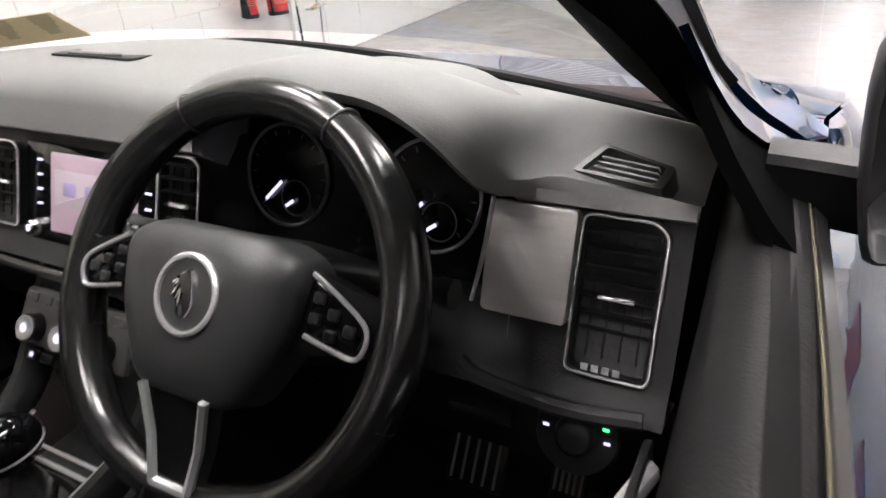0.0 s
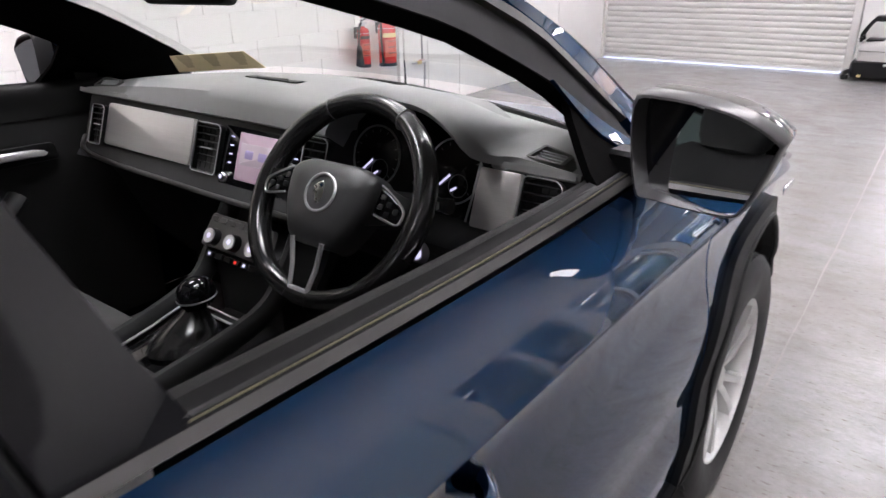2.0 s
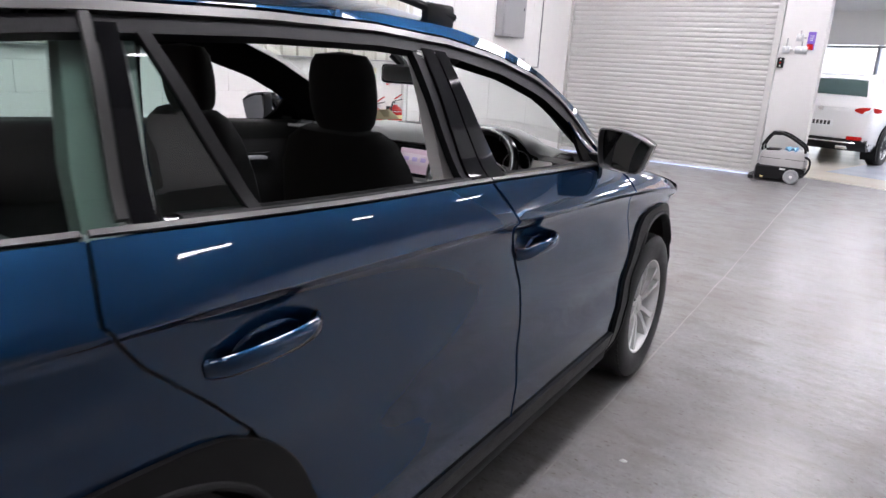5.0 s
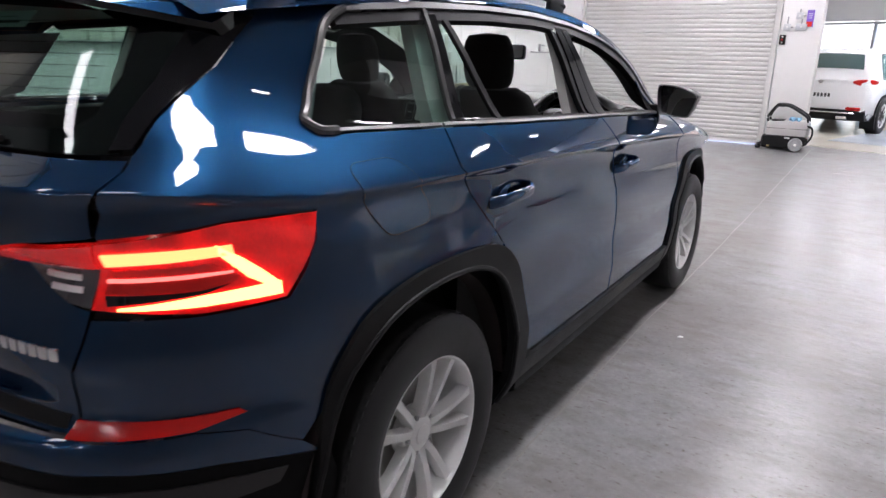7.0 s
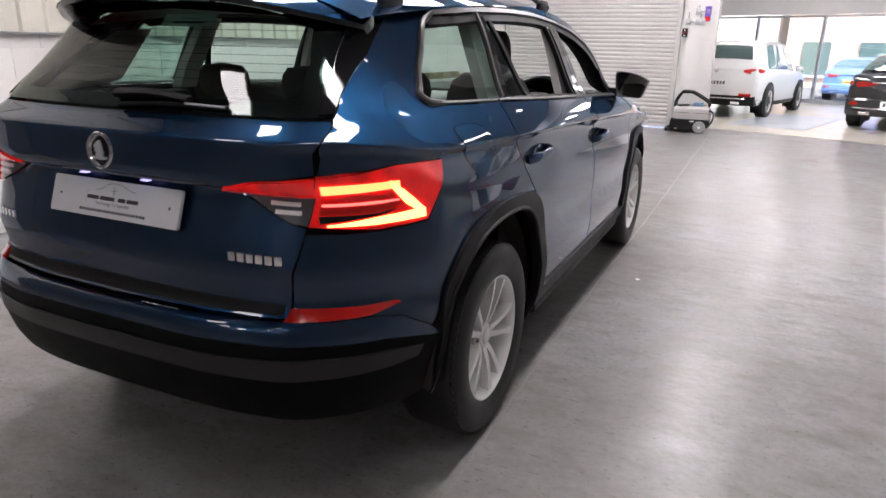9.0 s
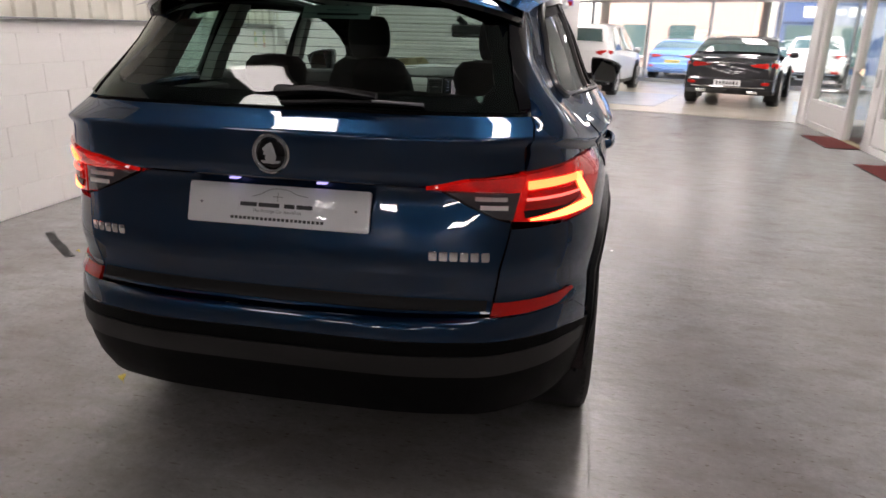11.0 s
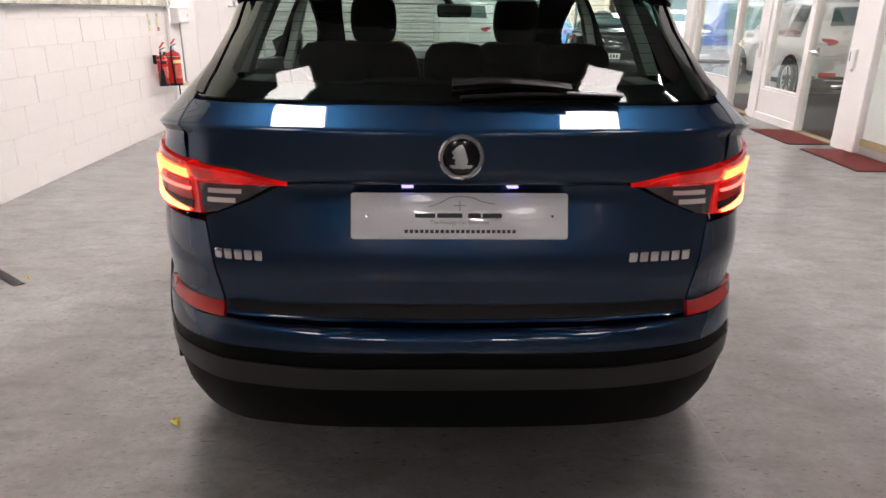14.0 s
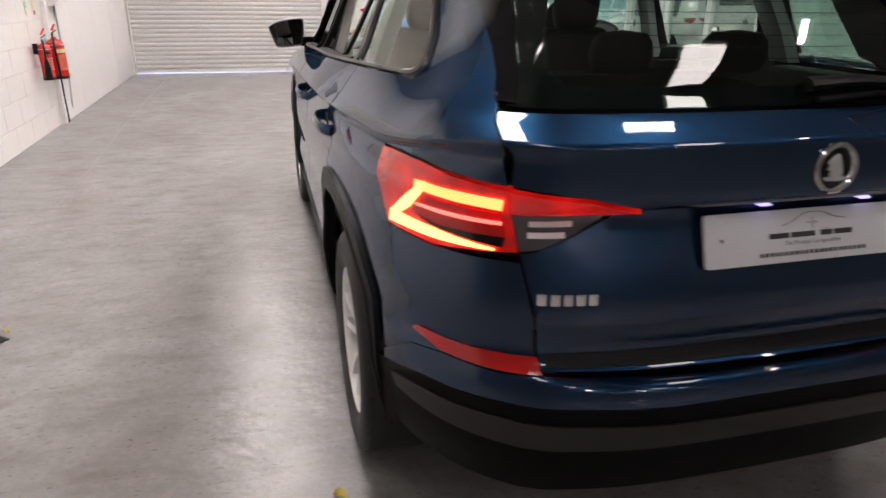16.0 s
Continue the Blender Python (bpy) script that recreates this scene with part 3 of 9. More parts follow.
tagged(part("wall_cladding", cladding("c", WX, -0.6, 7.35, 1.425, 4.3, 0.022), M_CLAD, smooth=0), "cream profiled metal cladding on the upper wall", "cladding", "", "structure")
tagged(part("trim_cladding_foot", bx((WX + 0.02, 3.37, 1.415), (0.05, 7.9, 0.012)), M_GREYP, smooth=0), "grey metal drip edge under the cladding", "trim", "", "structure")
# screw heads along the foot of the cladding
bms = bmesh.new()
for k in range(39):
    lathe(bms, [(0.0, 0.004), (0.006, 0.003), (0.006, 0.0)], 8, Matrix.Translation((WX + 0.031, -0.4 + k * 0.2, 1.50)) @ pose(0, 0, 0, 0, 90, 0))
tagged(part("cladding_screws", bms, M_STEEL), "small grey screw heads in the cladding", "screws", "", "stuff")
# flush lining panels by the shutter, each with its own edge
for i, (a, b) in enumerate(((7.37, 7.74), (7.745, 8.30), (8.305, 9.35), (9.355, 10.6), (10.605, 12.04))):
    tagged(part(f"wall_panel_{i + 1}", bx((WX + 0.012, (a + b) / 2, 2.15), (0.03, b - a, 4.29), 0.004, 1), M_WALL, smooth=30), "smooth white wall lining panel", "wall panel", "", "structure")
tagged(part("trim_wall_post", bx((WX + 0.02, 7.30, 2.15), (0.045, 0.06, 4.3), 0.004, 1), M_WALL, smooth=30), "white vertical metal trim post on the wall", "trim", "", "structure")

# side wall behind the camera, out of view: greyed to hold down bounce light
tagged(part("wall_west_rear", bx((WX - 0.11, -4.9, 2.15), (0.2, 8.5, 4.3)), M_WALL_BACK, smooth=0), "unseen rear stretch of the side wall, greyed to limit bounce light", "wall", "", "structure")

# shutter wall with its opening
tagged(part("wall_north_top", bx((-1.25, BY + 0.15, 3.85), (4.0, 0.3, 0.9)), M_WALL, smooth=0), "white wall over the roller shutter", "wall", "", "structure")
tagged(part("wall_north_pillar", bx((0.435, BY + 0.17, 2.15), (0.58, 0.42, 4.3), 0.008, 2), M_WALL, smooth=30), "white painted pillar beside the roller shutter", "pillar", "", "structure")
tagged(part("wall_north_over", bx((2.75, BY + 0.2, 3.75), (4.05, 0.3, 1.1)), M_WALL, smooth=0), "white wall over the showroom opening", "wall", "", "structure")

shutter = thing("roller_shutter", (-1.57, BY, 0), "grey galvanised roller shutter door, fully closed", "roller shutter")
bms = bmesh.new()
slatp = [(0.000, 0.0), (-0.010, 0.012), (-0.014, 0.030), (-0.013, 0.048), (-0.006, 0.066), (0.002, 0.075)]
loft(bms, [[(-1.62, p[0], p[1]) for p in slatp], [(1.62, p[0], p[1]) for p in slatp]], closed=False)
g = bms.faces[:]
r = bmesh.ops.extrude_face_region(bms, geom=g)
for v in r["geom"]:
    if isinstance(v, bmesh.types.BMVert):
        v.co.y += 0.004
ME_SLAT = finish(bms, "slat", 50)
for k in range(45):
    s = obj("slat", ME_SLAT, M_SHUT, shutter)
    s.location = (0, 0, 0.07 + k * 0.0752)
part("bottom_rail", bx((0, -0.005, 0.035), (3.24, 0.05, 0.066), 0.006, 2), M_SHUT, shutter)
for sx in (-1.66, 1.66):
    part("guide_rail", bx((sx, -0.03, 1.73), (0.09, 0.10, 3.46), 0.006, 1), M_SHUT, shutter)
# no open gap here: a glowing strip on the rail stands in for daylight
M_DAYSTRIP = glow("painted_daylight_strip", (0.62, 0.72, 1.0), 0.22)
tagged(part("trim_shutter_glow", bx((-1.57, BY - 0.034, 0.010), (3.22, 0.004, 0.016)), M_DAYSTRIP, smooth=0), "thin glowing strip standing in for daylight under the shutter", "trim", "", "structure")
tagged(part("trim_shutter_threshold", bx((-1.57, BY + 0.02, 0.004), (3.25, 0.06, 0.008)), M_STEEL, smooth=0), "bright steel threshold strip under the shutter", "trim", "", "structure")

# showroom shell
tagged(part("wall_showroom_west", bx((-4.0, 18.6, 1.9), (0.2, 12.8, 3.8)), M_WALL, smooth=0), "white showroom side wall", "wall", "", "structure")
tagged(part("wall_showroom_divider", bx((-2.0, 12.50, 1.9), (4.0, 0.06, 3.8)), M_WALL, smooth=0), "white showroom wall behind the shutter", "wall", "", "structure")
tagged(part("wall_showroom_east", bx((11.6, 4.3, 1.9), (0.2, 27.2, 3.8)), M_WALL_SIDE, smooth=0), "grey end wall of the glazed rooms", "wall", "", "structure")
poly_obj("ceiling_showroom", [(0.7, 12.4), (4.76, 11.2), (11.6, 11.2), (11.6, 17.9), (-4.0, 24.9), (-4.0, 12.5)], 3.45, M_WALL, 0.1, label="white showroom ceiling", category="ceiling")
poly_obj("ceiling_office", [(4.65, -9.2), (11.6, -9.2), (11.6, 11.2), (4.78, 11.2)], 3.2, M_WALL, 0.1, label="white office ceiling", category="ceiling")
poly_obj("ceiling", [(-3.4, -9.2), (4.7, -9.2), (4.9, 12.3), (-3.4, 12.3)], CEIL + 0.1, M_CEIL, 0.1, label="grey sheeted workshop ceiling", category="ceiling")
# unseen end wall; its grey steers what the tailgate reflects
tagged(part("wall_south", bx((0.7, -9.2, 2.15), (8.2, 0.2, 4.4)), M_WALL_BACK, smooth=0), "unseen plain rear wall of the workshop, its grey set for reflections", "wall", "", "structure")

# ceiling light panels in the hall and the glazed rooms
bml = bmesh.new()
box(bml, (0, 0, 0.035), (0.60, 1.20, 0.07), 0.01, 2)
ME_LBODY = finish(bml, "housing")
bml = bmesh.new()
box(bml, (0, 0, -0.008), (0.55, 1.15, 0.016), 0.004, 1)
ME_LDIFF = finish(bml, "diffuser")
ME_LDIFF_LOW, ME_LDIFF_OFFICE = ME_LDIFF.copy(), ME_LDIFF.copy()
bml = bmesh.new()
box(bml, (0, 0, 0.035), (0.60, 0.60, 0.07), 0.01, 2)
ME_QBODY = finish(bml, "housing")
bml = bmesh.new()
box(bml, (0, 0, -0.008), (0.55, 0.55, 0.016), 0.004, 1)
ME_QDIFF = finish(bml, "diffuser")
LAMPS = [(x, y, CEIL - 0.085) for y, half in ((1.35, 1.2), (3.4, 1.28), (5.7, 1.28), (8.0, 1.28), (10.3, 1.28), (-1.2, 1.68), (-5.2, 1.68)) for x in (-half, half)] + [(x, -8.5, CEIL - 0.085) for x in (-1.3, 1.4, 4.2)]
for x, y, z in LAMPS:
    far = y < -6
    l = thing("ceiling_light", (x, y, z), "square white ceiling light panel out of view, switched on and boosted" if far else "long white ceiling light panel, switched on", "ceiling light", "ceiling lights of the hall")
    obj("housing", ME_QBODY if far else ME_LBODY, M_WHITEP, l)
    if far:
        obj("diffuser", ME_QDIFF, M_TUBE_FAR, l)
    elif y > 0:
        obj("diffuser", ME_LDIFF, M_TUBE, l)
    else:
        obj("diffuser", ME_LDIFF_LOW, M_TUBE_LOW, l)
bml = bmesh.new()
box(bml, (0, 0, 0.03), (0.22, 0.62, 0.06), 0.01, 2)
ME_SBODY = finish(bml, "housing")
bml = bmesh.new()
box(bml, (0, 0, -0.006), (0.08, 0.56, 0.012), 0.004, 1)
ME_SDIFF = finish(bml, "diffuser")
for y in (-0.3, 3.3, 5.9, 8.4):
    l = thing("ceiling_light", (2.75, y, CEIL - 0.075), "short white batten ceiling light, switched on", "ceiling light", "side ceiling lights of the hall")
    obj("housing", ME_SBODY, M_WHITEP, l)
    obj("diffuser", ME_SDIFF, M_TUBE, l)
for x, y in ((6.4, 2.0), (6.4, 5.0), (6.4, 7.4), (8.6, 9.6), (6.2, 9.8), (2.2, 14.2), (3.4, 15.6), (6.5, 14.0), (5.0, 17.0), (0.6, 17.0), (1.6, 19.0)):
    l = thing("ceiling_light", (x, y, 3.08 if y < 11 else 3.28), "white showroom ceiling light panel, switched on", "ceiling light", "ceiling lights of the glazed rooms")
    obj("housing", ME_LBODY, M_WHITEP, l)
    obj("diffuser", ME_LDIFF if y > 11 else ME_LDIFF_OFFICE, M_TUBE if y > 11 else M_TUBE_OFFICE, l)

# showroom window front
W0, W1 = Vector((-4.0, 24.65, 0)), Vector((11.5, 17.65, 0))
WD = (W1 - W0).normalized()
WM = frame_m(W0, WD, (-WD.y, WD.x, 0))
wl = (W1 - W0).length
win = tagged(part("window_front", bx((wl / 2, 0, 0.06), (wl, 0.10, 0.12), 0, 1, WM), M_FRAME_GREY, smooth=0), "tall grey-framed showroom window front", "window", "", "structure")
part("head_rail", bx((wl / 2, 0, 2.42), (wl, 0.08, 0.06), 0, 1, WM), M_FRAME_GREY, win, smooth=0)
part("top_rail", bx((wl / 2, 0, 3.40), (wl, 0.10, 0.10), 0, 1, WM), M_FRAME_GREY, win, smooth=0)
part("blind", bx((wl / 2, -0.06, 2.92), (wl, 0.02, 0.90), 0, 1, WM), M_FRAME, win, "white roller blinds drawn half down", smooth=0)
nm = 9
for k in range(nm + 1):
    part("mullion", bx((wl * k / nm, 0, 1.72), (0.07, 0.11, 3.4), 0, 1, WM), M_FRAME_GREY, win, smooth=0)
for k in range(nm):
    g = part("pane", bx((wl * (k + 0.5) / nm, 0, 1.76), (wl / nm - 0.08, 0.008, 3.2), 0, 1, WM), M_GLASS, win, smooth=0)
    g.visible_shadow = False

# glazed office front along the right side of the hall
OM = frame_m((office_x(0), 0, 0), (0.033, 1, 0), (-1, 0.033, 0))     # local x runs ahead, y towards the hall


def ob_box(y0, y1, z0, z1, d=0.09, off=0.0, bev=0.006):
    return bx(((y0 + y1) / 2, off, (z0 + z1) / 2), (y1 - y0, d, z1 - z0), bev, 1, OM)


front = tagged(part("wall_office", ob_box(-9.2, 3.4, 0, 4.3, 0.12), M_WALL_SIDE, smooth=30), "plain grey wall along the offices", "wall", "", "structure")
tagged(part("wall_office_top", ob_box(3.4, 11.5, 2.35, 4.3, 0.14), M_FRAME, smooth=30), "white wall over the glazed office front", "wall", "", "structure")
for i, (a, b) in enumerate(((11.10, 11.5), (8.16, 8.42), (5.62, 6.05), (3.4, 3.52))):
    tagged(part(f"wall_office_post_{i + 1}", ob_box(a, b, 0, 2.35, 0.20 if i in (0, 2) else 0.12), M_FRAME, smooth=30), "white painted post of the office front", "post", "", "structure")
for i, (a, b) in enumerate(((9.22, 11.10), (7.02, 8.16))):
    w = tagged(part(f"window_{i + 2}", ob_box(a, b, 0.10, 0.42, 0.08), M_FRAME, smooth=30), "white framed office window over a low panel", "window", "", "structure")
    part("base_board", ob_box(a, b, 0, 0.10, 0.12), M_FRAME, w)
    part("window_frame", ob_box(a, a + 0.12, 0.42, 2.35, 0.08), M_FRAME, w)
    part("window_frame", ob_box(b - 0.12, b, 0.42, 2.35, 0.08), M_FRAME, w)
    part("window_sill", ob_box(a + 0.12, b - 0.12, 0.42, 0.455, 0.07), M_FRAME, w)
    g = part("pane", ob_box(a + 0.12, b - 0.12, 0.455, 2.35, 0.012, 0, 0), M_GLASS, w, smooth=0)
for i, (a, b) in enumerate(((8.42, 9.22), (6.05, 7.02))):
    d = tagged(part(f"door_{i + 1}", ob_box(a + 0.02, b - 0.02, 0.02, 2.1, 0.014, 0.0, 0), M_GLASS, smooth=0), "frameless glass office door, closed", "door", "", "structure")
    part("door_frame", ob_box(b - 0.02, b + 0.05, 0, 2.35, 0.11), M_FRAME, d)
    part("door_sill", ob_box(a, b, 0, 0.02, 0.12), M_YELLOW, d, "worn yellow threshold strip")
    part("patch_fitting", ob_box(a + 0.02, a + 0.16, 0.02, 0.075, 0.03), M_WHITEP, d)
    bm = bmesh.new()
    tube(bm, [OM @ Vector((b - 0.10, 0.0, 0.98)), OM @ Vector((b - 0.10, 0.07, 0.98)), OM @ Vector((b - 0.26, 0.075, 0.98))], 0.013, 8)
    part("door_handle", bm, M_CHROME, d)
    part("lock_case", ob_box(b - 0.15, b - 0.04, 0.93, 1.03, 0.045), M_CHROME, d)
pan = tagged(part("wall_glass_panel", ob_box(3.52, 5.62, 0.16, 2.35, 0.05), M_FROST, smooth=30), "pale green back-painted glass partition", "partition", "", "structure")
part("base_rail", ob_box(3.52, 5.62, 0.09, 0.16, 0.08), M_YELLOW, pan, "yellow timber base rail")
part("plinth", ob_box(3.52, 5.62, 0.0, 0.09, 0.06), M_FRAME_GREY, pan)
for a, b in ((8.24, 8.33), (5.88, 5.97)):
    s = thing("access_box", OM @ Vector(((a + b) / 2, 0.12 if a < 7 else 0.075, 0.96)), "small white wall-mounted access box on the post", "access box", "", 0)
    s.matrix_basis = s.matrix_basis @ OM.to_3x3().to_4x4()
    part("body", bx((0, -0.005, 0), (0.11, 0.035, 0.20), 0.01, 3), M_WHITEP, s)
    part("slot", bx((0.03, 0.014, 0.02), (0.012, 0.003, 0.09), 0.001, 1), M_BLACKP, s)
    part("foot", bx((0, -0.002, -0.115), (0.06, 0.03, 0.035), 0.008, 2), M_WHITEP, s)


def door_mat(y0, y1, x0, x1):
    m = thing("door_mat", ((x0 + x1) / 2, (y0 + y1) / 2, 0.0), "dark red ribbed door mat on the floor by the office front", "door mat", "red door mats", -1.9)
    bm = bmesh.new()
    box(bm, (0, 0, 0.006), (x1 - x0, y1 - y0, 0.010), 0.003, 1)
    part("mat", bm, M_MAT, m)
    bm = bmesh.new()
    for sx in (-1, 1):
        box(bm, (sx * (x1 - x0) / 2, 0, 0.004), (0.02, y1 - y0 + 0.02, 0.007), 0.002, 1)
    for sy in (-1, 1):
        box(bm, (0, sy * (y1 - y0) / 2, 0.004), (x1 - x0 - 0.02, 0.02, 0.007), 0.002, 1)
    part("edging", bm, M_BLACKP, m)


door_mat(8.40, 9.60, 4.20, 4.62)
door_mat(6.12, 7.14, 4.06, 4.56)
door_mat(4.75, 5.84, 4.02, 4.50)

# street outside
for i, (x, y, w, h, mt, lab) in enumerate(((-6, 36, 14, 7, M_RENDER, "pale rendered building across the street"), (5.5, 35, 7, 6.5, M_BRICK, "pale brick building across the street"), (16, 33, 13, 7.5, M_RENDER, "rendered shop building across the street"))):
    b = thing("street_building", (x, y, -0.12), lab, "building", "", -20)
    part("wall", bx((0, 3, h / 2), (w, 6, h)), mt, b, smooth=0)
    part("roof", bx((0, 3, h + 0.1), (w + 0.4, 6.4, 0.2)), M_FRAME_GREY, b, smooth=0)
    if i == 2:
        part("shop_front", bx((-1.5, -0.05, 1.6), (9.5, 0.1, 3.2)), M_SHOPBLUE, b, "dark blue shop front")
        part("sign_board", bx((-1.5, -0.14, 2.75), (9.3, 0.08, 0.9)), M_SHOPBLUE, b)
        for k in range(2):
            part("shop_window", bx((-4.0 + 4.6 * k, -0.12, 1.2), (3.6, 0.06, 1.9)), M_DARKGLASS, b)
        for sx, ww, hh in ((-4.9, 0.5, 0.5), (-4.1, 0.35, 0.22), (-3.6, 0.35, 0.22), (-3.1, 0.35, 0.4), (-2.6, 0.4, 0.22), (-0.6, 0.2, 0.2), (-0.3, 0.2, 0.2), (0.3, 0.25, 0.26), (0.65, 0.2, 0.2), (0.95, 0.2, 0.26), (1.25, 0.2, 0.2)):
            part("sign_shape", bx((sx, -0.19, 2.75), (ww, 0.02, hh), 0.04, 2), M_FRAME, b)
    for k in range(int(w // 2.4)):
        for zz in (1.3, 4.3):
            if i == 2 and zz < 2:
                continue
            wd = part("window", bx((-w / 2 + 1.4 + 2.4 * k, -0.03, zz), (1.2, 0.1, 1.5)), M_DARKGLASS, b)
            part("sill", bx((-w / 2 + 1.4 + 2.4 * k, -0.09, zz - 0.8), (1.4, 0.16, 0.08)), M_FRAME, wd)

# ---- the blue car ----
# Body surface: a is the way along the plan outline (equal to y on the sides), v the height along the body lines.
CREASE = [(-0.6, 1.140), (0.02, 1.140), (0.20, 1.128), (0.38, 1.106), (0.62, 1.090), (1.1, 1.088), (1.5, 1.083), (2.1, 1.060), (2.6, 1.040), (3.1, 1.015), (3.5, 0.985), (4.0, 0.925), (4.5, 0.85), (6.5, 0.82)]
WIDTH = [(0.20, 0.80), (0.28, 0.850), (0.33, 0.878), (0.40, 0.896), (0.47, 0.903), (0.515, 0.908), (0.525, 0.908), (0.58, 0.905), (0.65, 0.903), (0.74, 0.908), (0.80, 0.910), (0.86, 0.9085), (0.90, 0.9045), (0.95, 0.8985), (1.00, 0.8975), (1.03, 0.900), (1.05, 0.904), (1.066, 0.9095),
         (1.074, 0.9165), (1.083, 0.927), (1.088, 0.930), (1.094, 0.928), (1.12, 0.912), (1.15, 0.891), (1.17, 0.875), (1.19, 0.857), (1.22, 0.831), (1.30, 0.792), (1.40, 0.748), (1.48, 0.706), (1.54, 0.668), (1.60, 0.62), (1.66, 0.55)]
# the same at the rear corner, where the shoulder runs smoothly up into the pillar
WIDTH_REAR = [r for r in WIDTH if r[0] < 1.10] + [(1.12, 0.914), (1.15, 0.894), (1.17, 0.877), (1.19, 0.858), (1.22, 0.834), (1.26, 0.806), (1.30, 0.781), (1.40, 0.741), (1.48, 0.704), (1.54, 0.668), (1.60, 0.62), (1.66, 0.55)]
# rear middle line by its own height
REAR = [(0.28, 0.22), (0.33, 0.185), (0.375, 0.160), (0.44, 0.136), (0.50, 0.118), (0.56, 0.102), (0.60, 0.104), (0.64, 0.107), (0.652, 0.112), (0.659, 0.122), (0.664, 0.150), (0.69, 0.186), (0.73, 0.1815), (0.788, 0.1700), (0.796, 0.1688), (0.805, 0.1700),
        (0.84, 0.180), (0.90, 0.196), (0.985, 0.226), (1.0, 0.222), (1.012, 0.186), (1.03, 0.172), (1.08, 0.170), (1.134, 0.171), (1.140, 0.1735), (1.146, 0.182), (1.19, 0.250), (1.25, 0.288), (1.35, 0.366), (1.45, 0.450), (1.55, 0.545), (1.70, 0.70)]
HULL = [(0.28, 0.24), (0.33, 0.20), (0.40, 0.158), (0.50, 0.136), (0.60, 0.137), (0.66, 0.154), (0.70, 0.183), (0.74, 0.179), (0.788, 0.1705), (0.796, 0.1695), (0.805, 0.171), (0.90, 0.192), (1.0, 0.192), (1.08, 0.174), (1.134, 0.171), (1.140, 0.1735), (1.146, 0.182), (1.19, 0.250), (1.25, 0.288), (1.35, 0.366), (1.45, 0.450), (1.55, 0.545), (1.70, 0.70)]
CREASE, WIDTH, WIDTH_REAR, REAR, HULL = (eased(q) for q in (CREASE, WIDTH, WIDTH_REAR, REAR, HULL))
PLAN = [(0, 0), (0.08, 0.0003), (0.15, 0.001), (0.3, 0.004), (0.45, 0.013), (0.6, 0.033), (0.66, 0.050), (0.70, 0.070), (0.77, 0.122), (0.83, 0.19), (0.87, 0.26), (0.903, 0.335), (0.936, 0.44), (0.962, 0.58), (0.980, 0.76), (0.993, 0.99), (1.0, 1.32), (1.0, 2.0), (1.0, 2.8), (0.998, 3.4), (0.980, 3.9), (0.940, 4.2), (0.89, 4.36), (0.82, 4.48), (0.73, 4.57), (0.6, 4.625), (0.4, 4.672), (0.2, 4.692), (0, 4.697)]
dense = smooth_path([(x * 0.92, y, 0) for x, y in PLAN], 10)
PX = np.array([p.x / 0.92 for p in dense])
PY = np.array([p.y for p in dense])
PA = np.concatenate([[0], np.cumsum(np.hypot(np.diff(PX) * 0.92, np.diff(PY)))])
PA = PA - float(np.interp(1.30, PY[:200], PA[:200])) + 1.30
A_REAR, A_NOSE = float(PA[0]), float(PA[-1])


def delta(a):
    return lerp_table(CREASE, a) - 1.088


def to_v(a, z):
    v = z
    for _ in range(3):
        v = z - delta(a) * sstep(0.5, 0.9, v)
    return v


DR = CREASE[0][1] - 1.088


def body(a, v, off=0.0):
    z = v + delta(a) * sstep(0.5, 0.9, v)
    cx, cy = float(np.interp(a, PA, PX)), float(np.interp(a, PA, PY))
    m = sstep(0.50, 0.90, cy)
    w = lerp_table(WIDTH, v) * m + lerp_table(WIDTH_REAR, v) * (1 - m) - 0.026 * (1 - sstep(0.4, 1.3, cy)) * sstep(1.0, 1.07, v) - 0.055 * sstep(0.98, 1.17, v) * (1 - 0.15 * sstep(1.25, 1.45, v)) * sstep(0.06, 0.50, cy) * (1 - sstep(0.7, 1.7, cy))
    if cy < 2.3:
        f = 1 - sstep(0.10, 1.15, cy)
        zr = v + DR * sstep(0.5, 0.9, v)
        h = lerp_table(HULL, zr)
        k = sstep(0.68, 0.74, zr)      # the ledge ends sooner than the folds above it
        y = cy + f * (h + (lerp_table(REAR, zr) - h) * (1 - 0.95 * ((1 - k) * sstep(0.35, 0.80, cx) + k * sstep(0.50, 0.84, cx))))
    else:
        fr = sstep(3.6, 4.6, cy)
        y = cy - fr * (0.10 * abs(v - 0.55) + 0.25 * max(0, v - 0.8) + 0.35 * max(0, 0.4 - v))
    x = cx * w
    g = sstep(1.12, 1.3, v)
    x *= 1 - g * 0.16 * max(0.0, (y - 2.55)) ** 1.6
    x *= 1 - g * 0.04 * max(0.0, 1.2 - y)
    return Vector((x, y, z))


class AZ(tuple):
    """An outline point already given by its way along the body."""


def solve_a(z, want, axis, a0, a1):
    for _ in range(26):
        m = (a0 + a1) / 2
        if body(m, to_v(m, z))[axis] < want:
            a0 = m
        else:
            a1 = m
    return (a0 + a1) / 2


def X(x, z):
    return AZ((solve_a(z, abs(x), 0, A_REAR, 1.2), z))


def Y(y, z):
    return AZ((solve_a(z, y, 1, -0.15, 1.8) if y < 1.5 else y, z))


